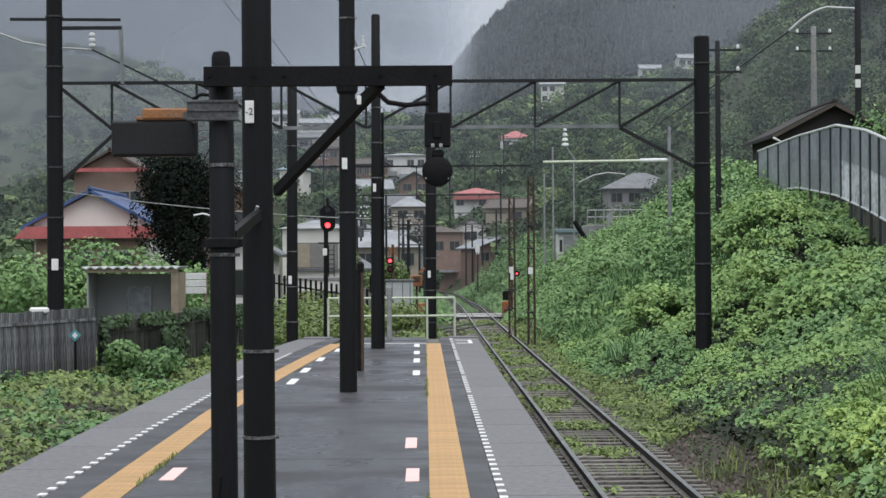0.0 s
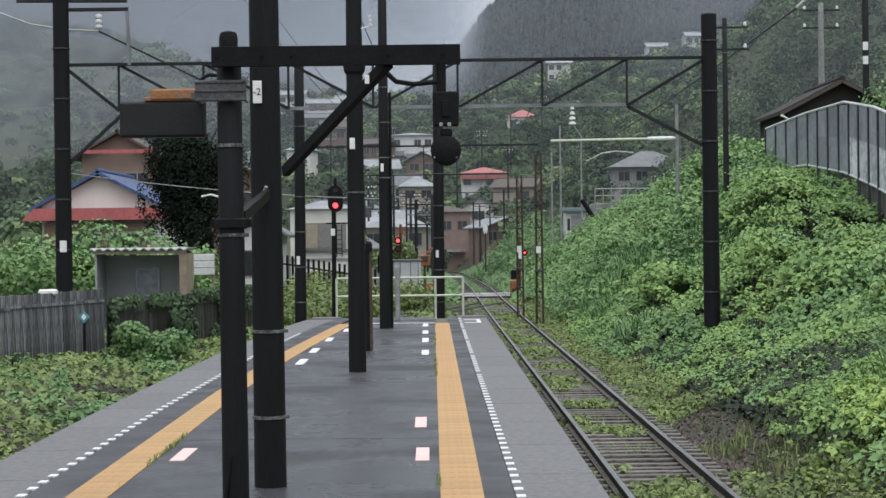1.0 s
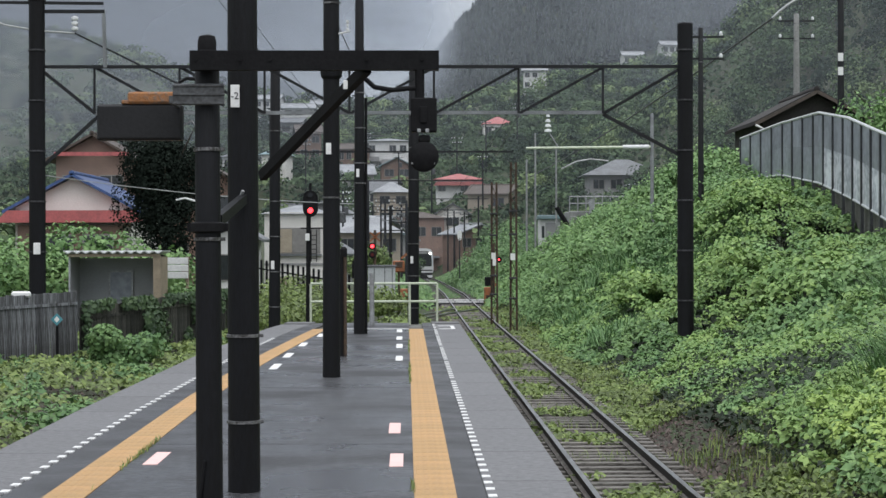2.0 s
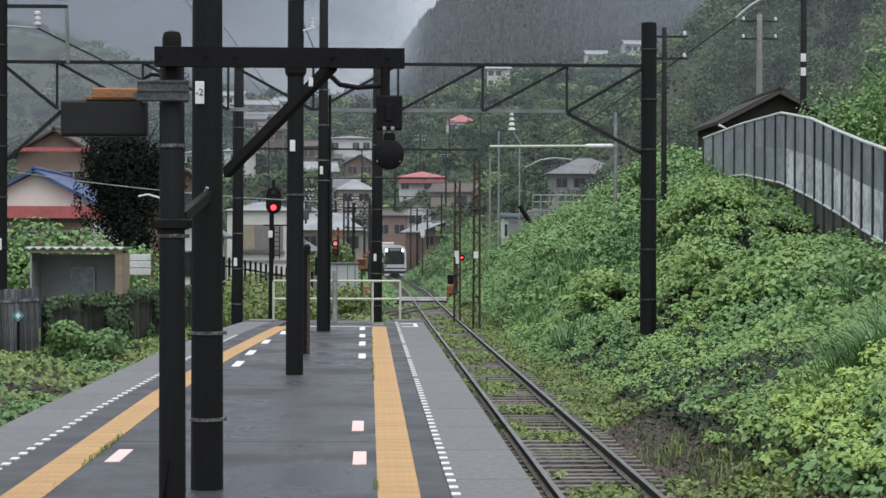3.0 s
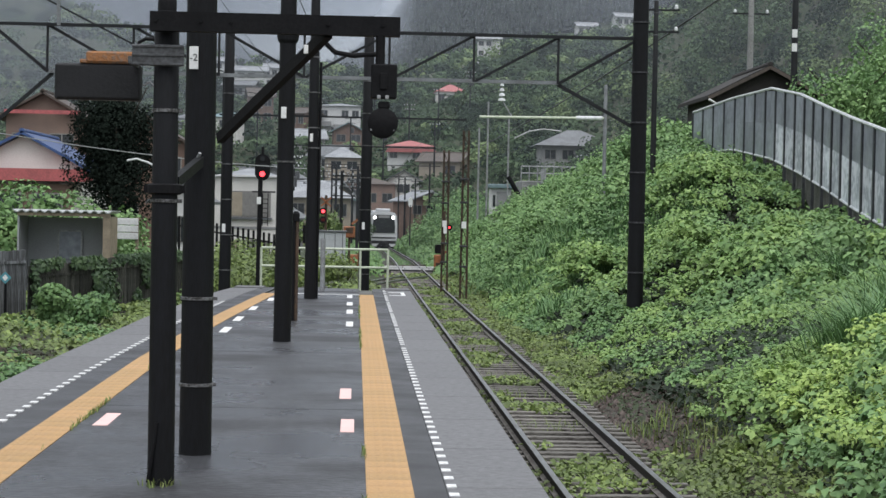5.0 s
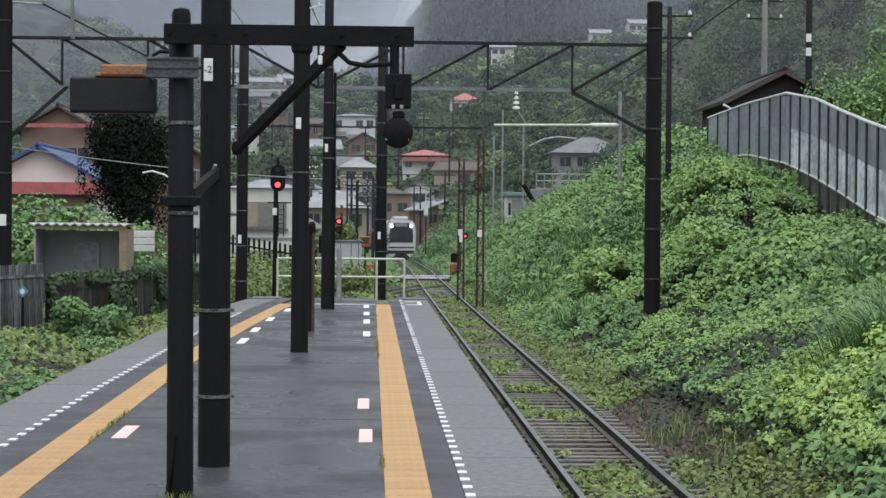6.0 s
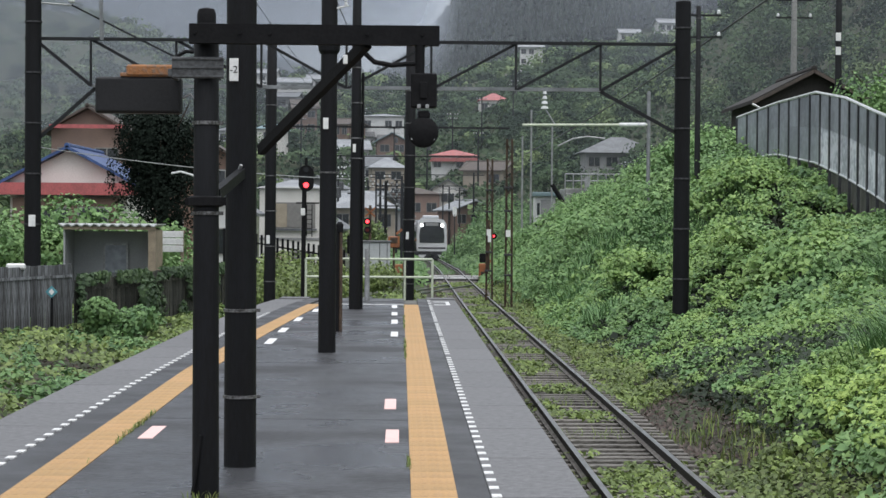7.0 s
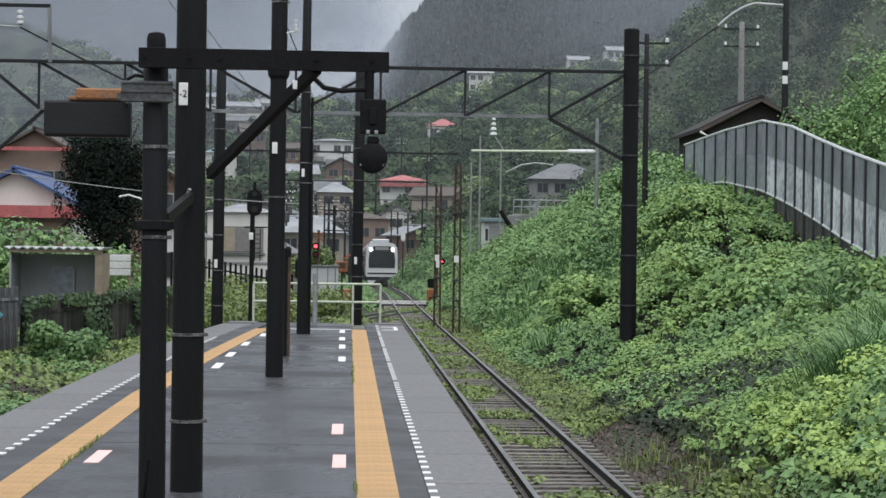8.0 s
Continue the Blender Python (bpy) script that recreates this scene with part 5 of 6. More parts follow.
shed = house(15.25, 70, 4.0, 3.9, 6, 2.4, 1.0, M_SHED, M_SHED, "dark wooden shed with a gabled roof behind the barrier", windows=False, eave=0.35, group="", name="shed")
part("downpipe", path_tube(B(), [(-2.3, -0.4, 2.2), (-2.0, -0.4, 2.05), (-1.98, -0.4, 0.2)], 0.05), M_LABEL, shed, "white downpipe")
part("gable_trim", bar(B(), (-2.3, -0.40, 2.24), (0, -0.40, 3.44), 0.05, 0.12), M_ROOF_BROWN, shed)
part("gable_trim", bar(B(), (2.3, -0.40, 2.24), (0, -0.40, 3.44), 0.05, 0.12), M_ROOF_BROWN, shed)

# ---- wires ----
def wire(a, b, sag, r, mat, label):
    a, b = Vector(a), Vector(b)
    pts = [a.lerp(b, k / 16) - Vector((0, 0, sag * 4 * (k / 16) * (1 - k / 16))) for k in range(17)]
    o = part("overhead_wire", path_tube(B(), pts, r, 5), mat)
    return tagged(o, label, "wire", "overhead wires")


wire((11.7, 60, 9.0), (8.4, 128, 6.4), 0.3, 0.034, M_WIRE, "dark wire along the bank")
wire((13.8, 60, 9.7), (12.9, 60, 9.75), 0.0, 0.05, M_WIRE_PALE, "pale bracket tube on the utility pole")
wire((12.9, 60, 9.75), (11.7, 60, 9.0), -0.12, 0.045, M_WIRE_PALE, "pale bracket tube on the utility pole")
wire((-6.2, 44, 10.9), (-2.6, 64, 6.0), 0.25, 0.009, M_WIRE, "thin dark wire between the line poles")
wire((-7.0, 44, 11.1), (-3.0, 64, 6.1), 0.3, 0.009, M_WIRE, "thin dark wire between the line poles")
wire((-1.6, 30, 6.6), (-0.9, 37.5, 5.1), 0.1, 0.009, M_WIRE, "thin dark wire between the line poles")
wire((-8.5, 44, 3.42), (-1.28, 52, 2.9), 0.12, 0.012, M_WIRE_PALE, "pale slack wire to the gardens")
wire((-3.1, 45, 4.6), (0.2, 47, 4.5), 0.08, 0.010, M_WIRE, "thin dark wire between the line poles")
for z in (4.4, 5.0):
    wire((2.69, 44, z + 0.6), (2.7, 64, z), 0.15, 0.008, M_WIRE, "thin overhead line wire above the track")
    wire((2.7, 64, z), (2.8, 95, z), 0.15, 0.008, M_WIRE, "thin overhead line wire above the track")
    wire((2.8, 95, z), (2.9, 162, z - 0.1), 0.15, 0.01, M_WIRE, "thin overhead line wire above the track")
lamp = thing("street_lamp", -6.9, 60, 0, "pale curved street lamp arm by the hut", "street lamp")
part("arm", path_tube(B(), [(0.55, 0, 3.0), (0.2, 0, 3.18), (-0.15, 0, 3.28), (-0.45, 0, 3.22)], 0.035), M_PORCELAIN, lamp)
part("post", rod(B(), (0.55, 0, -1.2), (0.55, 0, 3.02), 0.05), M_GALV, lamp)


# ---- plants ----
def stuff(name, mesh, label, category):
    return tagged(new(name, mesh), label, category, kind="stuff")


def bank_cover(name, y0, y1, x0, x1, n, size, mat, mound, label):
    """Leafy cover on the bank: leaves over uneven mounds."""
    x, y = rng.uniform(x0, x1, n), rng.uniform(y0, y1, n)
    m1, m2 = smooth_noise(x, y, 1.7, 21), smooth_noise(x, y, 0.55, 22)
    edge = step(x, 4.0, 6.0)
    h = (0.12 + mound * (0.9 * m1 + 0.35 * m2)) * (0.25 + 0.75 * edge)
    deep = rng.random(n) ** 2.2
    z = ground_z(x, y) + h * (1 - 0.55 * deep) + rng.normal(0, 0.03, n)
    gxn = (smooth_noise(x + 0.2, y, 1.7, 21) - m1) * -3.0 * mound
    gyn = (smooth_noise(x, y + 0.2, 1.7, 21) - m1) * -3.0 * mound
    nrm = np.stack([gxn - 0.35, gyn - 0.35, np.ones(n)], 1) + rng.normal(0, 0.55, (n, 3))
    return stuff(name, leaf_mesh(name, np.stack([x, y, z], 1), nrm, size * rng.uniform(0.6, 1.35, n), mat, 0.72), label, "weeds")




def bank_plants(name, y0, y1, x0, x1, n, r, leaves, size, mat, label, pick, tall=1.0):
    """Single plants on the bank: each a dome of leaves, so that light falls on the tops and gaps stay dark."""
    x, y = rng.uniform(x0, x1, n), rng.uniform(y0, y1, n)
    kind = smooth_noise(x, y, 2.6, 61) * 0.7 + rng.random(n) * 0.3
    keep = (kind > pick[0]) & (kind <= pick[1]) & ~((x < 4.3 + 0.7 * smooth_noise(x, y, 1.3, 63) + 0.25 * step(y, 22, 27)) & (y < 45))
    x, y = x[keep], y[keep]
    n = len(x)
    rr = r * rng.uniform(0.6, 1.5, n)
    folds = 1.3 * smooth_noise(y + 0.7 * x, 0.12 * x, 5.0, 66) ** 2 * step(x, 4.6, 6.5) * step(y, 38, 55) * (1 - step(y, 78, 94))
    grow = 1 - 0.8 * (1 - step(x, 6.4, 8.8)) * (1 - step(y, 44, 54)) * step(y, 20, 28) - 0.35 * step(x, 9.2, 10.2) * step(y, 32, 36) * (1 - step(y, 52, 56))
    rr = rr * (0.45 + 0.55 * grow)
    z = ground_z(x, y) + folds + 0.1 + 2.1 * grow * tall * smooth_noise(x, y, 2.0, 62) ** 2 * step(x, 4.4, 6.5)
    w = np.repeat(np.arange(n), leaves)
    d = unit(rng.normal(0, 1, (n * leaves, 3)))
    d[:, 2] = np.abs(d[:, 2])
    p = np.stack([x, y, z], 1)[w] + d * rr[w, None] * [[1, 1, 0.85]] * (0.55 + 0.5 * rng.random((n * leaves, 1)))
    nrm = d * 0.7 + [[-0.1, -0.25, 0.75]] + rng.normal(0, 0.35, d.shape)
    s = size * rng.uniform(0.6, 1.3, n * leaves) * (rng.uniform(0.7, 1.35, n) * (0.6 + 0.4 * grow))[w]
    return stuff(name, leaf_mesh(name, p, nrm, s, mat, 0.68, 0.3), label, "weeds")


# low leaf layer whose colour carries the shadow seen in the weed gaps
bank_cover("bank_undergrowth", 12, 45, 4.6, 12.5, 30000, 0.11, M_WEED_SHADE, 0.22, "undergrowth tinted near-black as shade between the near bank plants")
bank_cover("bank_undergrowth", 45, 140, 4.6, 13.5, 34000, 0.22, M_WEED_SHADE, 0.35, "undergrowth tinted near-black as shade between the far bank plants")
for k, (mat, pick, word) in enumerate(((M_WEED, (0.43, 2), "yellow-green broad-leaved weeds"), (M_WEED_BLUE, (0.27, 0.45), "blue-green leafy weeds"), (M_BUSH, (-1, 0.29), "darker green leafy shrubs"))):
    bank_plants("bank_weeds", 12, 32, 4.5, 12.5, 1700, 0.30, 50, 0.105, mat, word + " on the near bank", pick, 0.7)
    bank_plants("bank_weeds", 32, 60, 4.4, 12.5, 1700, 0.36, 46, 0.15, mat, word + " on the bank", pick, 0.8)
    bank_plants("bank_weeds", 60, 140, 4.8, 13.5, 2200, 0.55, 78, 0.145, M_WEED_BLUE if mat is M_WEED else mat, word + " on the far bank", pick, 1.0)
x, y = 4.95 + 2.6 * rng.random(150), 16.5 + 6.5 * rng.random(150)
w = np.repeat(np.arange(150), 70)
d = unit(rng.normal(0, 1, (len(w), 3)))
d[:, 2] = np.abs(d[:, 2])
p = np.stack([x, y, ground_z(x, y) + 0.25 + 0.5 * smooth_noise(x, y, 1.0, 64)], 1)[w] + d * rng.uniform(0.15, 0.36, 150)[w, None] * (0.55 + 0.5 * rng.random((len(w), 1)))
stuff("bright_shrub", leaf_mesh("bright_shrub", p, d * 0.7 + [[-0.1, -0.3, 0.75]] + rng.normal(0, 0.35, d.shape), 0.085 * rng.uniform(0.6, 1.3, len(w)), M_WEED_BRIGHT, 0.62, 0.3), "bright yellow-green shrubs at the bank foot", "weeds")
bank_cover("bank_shrubs", 140, 215, 5.6, 14.0, 12000, 0.5, M_BUSH, 1.4, "dense green shrubs along the line")
n = 16000
y = 13 + 45 * rng.random(n) ** 1.2
x = 3.55 + rng.random(n) * 2.2
p = np.stack([x, y, np.maximum(ground_z(x, y), -1.37) + rng.uniform(0.0, 0.06, n)], 1)
stuff("leaf_litter", leaf_mesh("leaf_litter", p, np.array([[0, -0.2, 1.0]]) + rng.normal(0, 0.4, p.shape), 0.07 * rng.uniform(0.6, 1.4, n), M_LITTER), "brown leaf litter at the foot of the bank", "leaf litter")
n = 34000
y = 13 + 45 * rng.random(n) ** 1.2
x = 3.6 + rng.random(n) * 2.3
keep = (smooth_noise(x, y, 0.9, 36) + 0.35 * smooth_noise(x, y, 0.3, 37) + 0.22 * (1 - step(y, 22, 25)) + 0.12 * step(y, 30, 34) > 0.70) & ~((x < 5.0) & (y > 24) & (y < 30))
x, y = x[keep], y[keep]
p = np.stack([x, y, np.maximum(ground_z(x, y), -1.37) + rng.uniform(0.04, 0.2, len(x))], 1)
stuff("foot_weeds", leaf_mesh("foot_weeds", p, np.array([[0, -0.4, 1.0]]) + rng.normal(0, 0.5, p.shape), 0.085 * rng.uniform(0.6, 1.4, len(x)), M_WEED_LOW), "low mixed weeds at the foot of the bank", "weeds")
n = 7000
y = 13 + 24 * rng.random(n)
x = -3.6 - rng.random(n) ** 1.4 * 3.2
p = np.stack([x, y, ground_z(x, y) + rng.uniform(0.03, 0.10, n)], 1)
stuff("leaf_litter", leaf_mesh("leaf_litter", p, np.array([[0, -0.2, 1.0]]) + rng.normal(0, 0.4, p.shape), 0.08 * rng.uniform(0.6, 1.4, n), M_LITTER), "brown leaf litter beside the platform wall", "leaf litter")
# low plants by the rails
n = 60000
y = 10 + 80 * rng.random(n) ** 1.5
x = track_x(y) + rng.choice([0.0, 1.5, -1.1], n, p=[0.42, 0.5, 0.08]) + rng.normal(0, 0.40, n)
keep = (smooth_noise(x, y, 1.6, 31) + 0.3 * smooth_noise(x, y, 0.4, 32) > 0.64) & (x > 1.3) & (x < 5.2) & ~((x > 3.5) & (y > 23.5) & (y < 31))
x, y = x[keep], y[keep]
p = np.stack([x, y, np.maximum(ground_z(x, y), -1.36) + rng.uniform(0.06, 0.2, len(x))], 1)
stuff("track_weeds", leaf_mesh("track_weeds", p, np.array([[0, -0.3, 1.0]]) + rng.normal(0, 0.5, p.shape), 0.07 + 0.0012 * y, M_WEED_LOW), "low mossy weeds between the rails", "weeds")
n = 16000
y = 10 + 70 * rng.random(n) ** 1.4
x = track_x(y) + rng.choice([0.0, 1.5], n) + rng.normal(0, 0.5, n)
keep = (smooth_noise(x, y, 1.2, 33) > 0.5) & (x > 1.3)
p = np.stack([x, y, np.maximum(ground_z(x, y), -1.36)], 1)[keep]
stuff("track_grass", blade_mesh("track_grass", p, 0.2, M_GRASS, 0.8, 0.008), "thin grass along the rails", "grass")
n = 17000
y = 88 + 150 * rng.random(n)
side = rng.random(n)
off = np.where(side < 0.5, 1.15 + 3.6 * rng.random(n) ** 1.4, np.where(side < 0.85, -1.3 - 3.5 * rng.random(n), rng.normal(0, 0.3, n)))
x = track_x(y) + off
keep = ~((np.abs(y - 97) < 2.2) & (off < 3.0))
x, y, off = x[keep], y[keep], off[keep]
lift = np.where(np.abs(off) > 0.9, 0.15 + 0.30 * np.abs(off) * rng.random(len(x)), 0.04)
p = np.stack([x, y, np.maximum(ground_z(x, y), track_z(y) - 0.35) + lift], 1)
stuff("line_side_weeds", leaf_mesh("line_side_weeds", p, np.array([[0, -0.5, 0.9]]) + rng.normal(0, 0.45, p.shape), 0.24 * rng.uniform(0.6, 1.4, len(x)), M_BUSH, 0.7), "dull green weeds beside the far track", "weeds")
# tall grass clumps on the bank
ps, hs = [], []
for cx, cy, k, r, hh in ((6.5, 24.2, 420, 0.45, 0.95), (7.1, 25.2, 300, 0.4, 0.9), (8.6, 30, 200, 0.5, 0.8), (5.6, 52, 300, 1.2, 0.6), (6.2, 60, 800, 1.3, 0.7), (5.6, 68, 800, 1.4, 0.7), (7.4, 66, 700, 1.2, 0.7), (6.8, 75, 800, 1.5, 0.8), (6.4, 84, 800, 1.6, 0.8), (9.0, 40, 320, 0.6, 0.9), (9.3, 36, 320, 0.7, 0.9)):
    q = np.stack([cx + rng.normal(0, r * 0.5, k), cy + rng.normal(0, r * 0.6, k)], 1)
    ps.append(np.column_stack([q, ground_z(q[:, 0], q[:, 1]) + 0.25]))
    hs.append(np.full(k, hh))
stuff("tall_grass", blade_mesh("tall_grass", np.concatenate(ps), np.concatenate(hs) * 0.85, M_TALLGRASS, 1.9, 0.011), "tall arching grass clumps on the bank", "grass")
n = 26000
x, y = rng.uniform(4.8, 10.5, n), rng.uniform(48, 100, n)
keep = smooth_noise(x + 0.35 * y, y * 0.45, 2.4, 65) > 0.52
q = np.column_stack([x, y, ground_z(x, y) + 0.4 + 1.3 * smooth_noise(y + 0.7 * x, 0.12 * x, 5.0, 66) ** 2 * step(x, 4.6, 6.5) * step(y, 38, 55) * (1 - step(y, 78, 94))])[keep]
stuff("soft_grass", blade_mesh("soft_grass", q, 0.42, M_TALLGRASS, 1.5, 0.016), "soft pale grass in bands on the bank", "grass")
# overgrown strip beside the platform
n = 42000
x, y = rng.uniform(-11.5, -3.5, n), 14 + 48 * rng.random(n) ** 1.1
m1 = smooth_noise(x, y, 1.5, 41)
keep = ((m1 > 0.48) | ((y > 30) & (m1 > 0.3))) & ((x < -4.2 - 0.9 * smooth_noise(x, y, 0.8, 42)) | (y > 34))
x, y, m1 = x[keep], y[keep], m1[keep]
z = ground_z(x, y) + 0.08 + 0.45 * m1 * rng.uniform(0.4, 1, len(x))
stuff("side_weeds", leaf_mesh("side_weeds", np.stack([x, y, z], 1), np.array([[0.2, -0.4, 1.0]]) + rng.normal(0, 0.5, (len(x), 3)), 0.12 * rng.uniform(0.6, 1.3, len(x)), M_WEED_LOW, 0.7), "low yellow-green weeds beside the platform", "weeds")


for mat, seed, word in ((M_WEED_LOW, 71, "yellow-green leafy weeds"), (M_BUSH, 73, "green leafy weeds")):
    k = 620
    x, y = rng.uniform(-9.0, -3.75, k), 15 + 42 * rng.random(k)
    keep = (smooth_noise(x, y, 1.8, seed) > 0.5) & (x < -4.3 - 0.6 * smooth_noise(x, y, 1.0, 74))
    x, y = x[keep], y[keep]
    w = np.repeat(np.arange(len(x)), 34)
    d = unit(rng.normal(0, 1, (len(w), 3)))
    d[:, 2] = np.abs(d[:, 2])
    rr = rng.uniform(0.12, 0.36, len(x))
    p = np.stack([x, y, ground_z(x, y) + 0.22], 1)[w] + d * rr[w, None] * (0.5 + 0.5 * rng.random((len(w), 1)))
    stuff("side_plants", leaf_mesh("side_plants", p, d * 0.6 + [[0, -0.2, 0.8]] + rng.normal(0, 0.35, d.shape), 0.12 * rng.uniform(0.6, 1.3, len(w)), mat, 0.6), word + " beside the platform", "weeds")


def bush(name, x, y, z, rx, ry, rz, n, size, mat, label, category="bush", lobes=9):
    """A shrub: stems and leaves gathered in lobes of an uneven crown."""
    t = thing(name, x, y, z, label, category)
    bm = B()
    for k in range(4):
        a = k * 1.7
        rod(bm, (0.1 * math.cos(a), 0.1 * math.sin(a), -0.4), (rx * 0.5 * math.cos(a), ry * 0.5 * math.sin(a), rz * 0.9), 0.04, 0.01, 6)
    part("stems", bm, M_BARK, t)
    c = rng.normal(0, 1, (lobes, 3)) * 0.42
    c[:, 2] = np.abs(c[:, 2])
    which = rng.integers(0, lobes, n)
    d = unit(rng.normal(0, 1, (n, 3)))
    p = (c[which] + d * (0.34 + 0.2 * rng.random((n, 1)))) * [[rx, ry, rz]] + [[0, 0, rz * 0.5]]
    p[:, 2] = np.maximum(p[:, 2], -0.2)
    me = leaf_mesh("leaves", p, d + rng.normal(0, 0.5, (n, 3)) + [[0, -0.2, 0.5]], size * rng.uniform(0.6, 1.3, n), mat, 0.7)
    o = new("leaves", me)
    o.parent = t
    return t


def tree(name, x, y, z, h, r, n, size, mat, label, trunk=0.35, lobes=14):
    t = thing(name, x, y, z, label, "tree")
    bm = B()
    rod(bm, (0, 0, -0.5), (0, 0, h * 0.55), 0.16 * h / 6, 0.09 * h / 6, 9)
    for k in range(6):
        a = k * 2.4
        rod(bm, (0, 0, h * (0.3 + 0.06 * k)), (r * 0.7 * math.cos(a), r * 0.7 * math.sin(a), h * (0.55 + 0.07 * k)), 0.06 * h / 6, 0.02, 6)
    part("trunk", bm, M_BARK, t)
    c = unit(rng.normal(0, 1, (lobes, 3))) * rng.uniform(0.2, 0.75, (lobes, 1))
    which = rng.integers(0, lobes, n)
    d = unit(rng.normal(0, 1, (n, 3)))
    p = (c[which] + d * (0.3 + 0.18 * rng.random((n, 1)))) * [[r, r, h * (1 - trunk) / 2]] + [[0, 0, h * (1 + trunk) / 2]]
    o = new("crown", leaf_mesh("crown", p, d + rng.normal(0, 0.6, (n, 3)) + [[0, 0, 0.4]], size * rng.uniform(0.6, 1.3, n), mat, 0.7))
    o.parent = t
    return t


bush("bush", -6.15, 41.0, -1.05, 0.75, 0.8, 0.6, 2800, 0.12, M_BUSH, "round leafy bush beside the platform")
bush("bush", -4.9, 46.0, -1.1, 0.8, 2.4, 0.32, 2000, 0.13, M_WEED_LOW, "low bright bush by the fence")
bush("bush", -11.4, 59, -0.8, 2.4, 1.4, 1.8, 7000, 0.18, M_WEED_BLUE, "large leafy shrub behind the board fence")
bush("bush", -8.6, 62, -0.8, 2.0, 1.4, 1.5, 5200, 0.18, M_WEED_BLUE, "large leafy shrub behind the hut")
bush("bush", -14.0, 58, -0.8, 2.2, 1.4, 1.75, 5000, 0.18, M_WEED_BLUE, "large leafy shrub behind the board fence")
bush("bush", -5.7, 57.5, -0.9, 0.7, 0.7, 1.0, 1500, 0.14, M_BUSH, "shrub by the garden wall")
bush("bush", -3.6, 56, -1.1, 1.5, 3.0, 0.9, 3200, 0.14, M_WEED_LOW, "bright weeds around the signal")
bush("bush", -3.4, 64, -1.1, 2.4, 4.0, 1.05, 4200, 0.16, M_WEED_LOW, "bright weeds beyond the railing")
bush("bush", 0.2, 60, -1.2, 1.2, 5.0, 0.4, 2600, 0.13, M_WEED_LOW, "low weeds beyond the railing")
bush("bush", -0.8, 76, -1.15, 1.6, 2.2, 0.75, 2600, 0.14, M_WEED_LOW, "weeds in front of the relay cabinet")
n = 9000
u = rng.random(n)
ix, iy = np.interp(u, (0, 0.29, 0.65, 1), (-7.3, -6.5, -5.6, -5.0)), np.interp(u, (0, 0.29, 0.65, 1), (42.1, 46, 51, 56))
iz = -1.15 + 1.68 * rng.random(n) ** 0.75
keep = smooth_noise(iy * 1.0, iz * 1.3, 0.75, 81) + 0.3 * (iz > 0.25) > 0.60
p = np.column_stack([ix + 0.05 + 0.12 * rng.random(n), iy - 0.06, iz])[keep]
stuff("ivy", leaf_mesh("ivy", p, np.array([[0.55, -0.75, 0.35]]) + rng.normal(0, 0.4, p.shape), 0.12 * rng.uniform(0.6, 1.4, len(p)), M_TREE), "dark ivy hanging over the board fence", "ivy")
bush("bush", -6.8, 56.8, -1.0, 0.7, 0.7, 1.15, 1500, 0.14, M_BUSH, "shrub in front of the slatted garden wall")
bush("ivy", -6.25, 47.6, -0.9, 0.35, 2.6, 0.8, 1500, 0.12, M_TREE, "dark ivy on the board fence")
tree("dark_tree", -9.55, 75, -0.5, 7.7, 2.05, 26000, 0.13, M_TREE_DARK, "dense dark evergreen tree beside the houses", 0.12, 34)
tree("tree", -1.9, 104, -1.2, 3.6, 1.5, 3200, 0.2, M_TREE_LIGHT, "light green tree by the level crossing", 0.15)
tree("tree", -5.6, 140, -2, 4.6, 1.6, 2400, 0.26, M_TREE_LIGHT, "leafy tree beside the line", 0.2)
tree("tree", 0.2, 190, -2.2, 3.4, 1.6, 2000, 0.3, M_TREE, "leafy tree screening the curve", 0.1)
tree("tree", -8.0, 176, -2.2, 4.4, 1.8, 2000, 0.34, M_TREE, "leafy tree screening the curve", 0.1)
for x, y, h, r in ((15.0, 57, 4.9, 2.1), (17.6, 60, 5.4, 2.6), (16.8, 52, 4.2, 2.0), (21, 64, 6.4, 3.2)):
    tree("tree", x, y, float(ground_z(x, y)), h, r, 11000, 0.14, M_WEED_BLUE, "light green tree behind the barrier", 0.1, 26)
for x, y, rx, rz in ((7.4, 121, 1.5, 1.7), (6.3, 132, 1.5, 2.2), (5.5, 146, 1.4, 1.7), (4.9, 158, 1.2, 1.0), (6.6, 150, 1.6, 2.2), (7.9, 138, 1.7, 2.6)):
    bush("bush", x, y, float(ground_z(x, y)) - 0.2, rx, 3.2, rz, 3600, 0.2, M_BUSH, "dense rounded shrub beside the far track", lobes=16)
for x, y, z, r in ((11.3, 65, 3.1, 0.6), (11.6, 61, 3.0, 0.6), (10.9, 63, 2.9, 0.6)):
    bush("bush", x, y, z, 0.8, 1.8, r, 2200, 0.15, M_WEED, "leafy shrub against the barrier foot")
bush("bush", 8.75, 102, 0.8, 0.6, 0.6, 1.15, 1500, 0.17, M_TREE, "upright dark shrub on the bank")


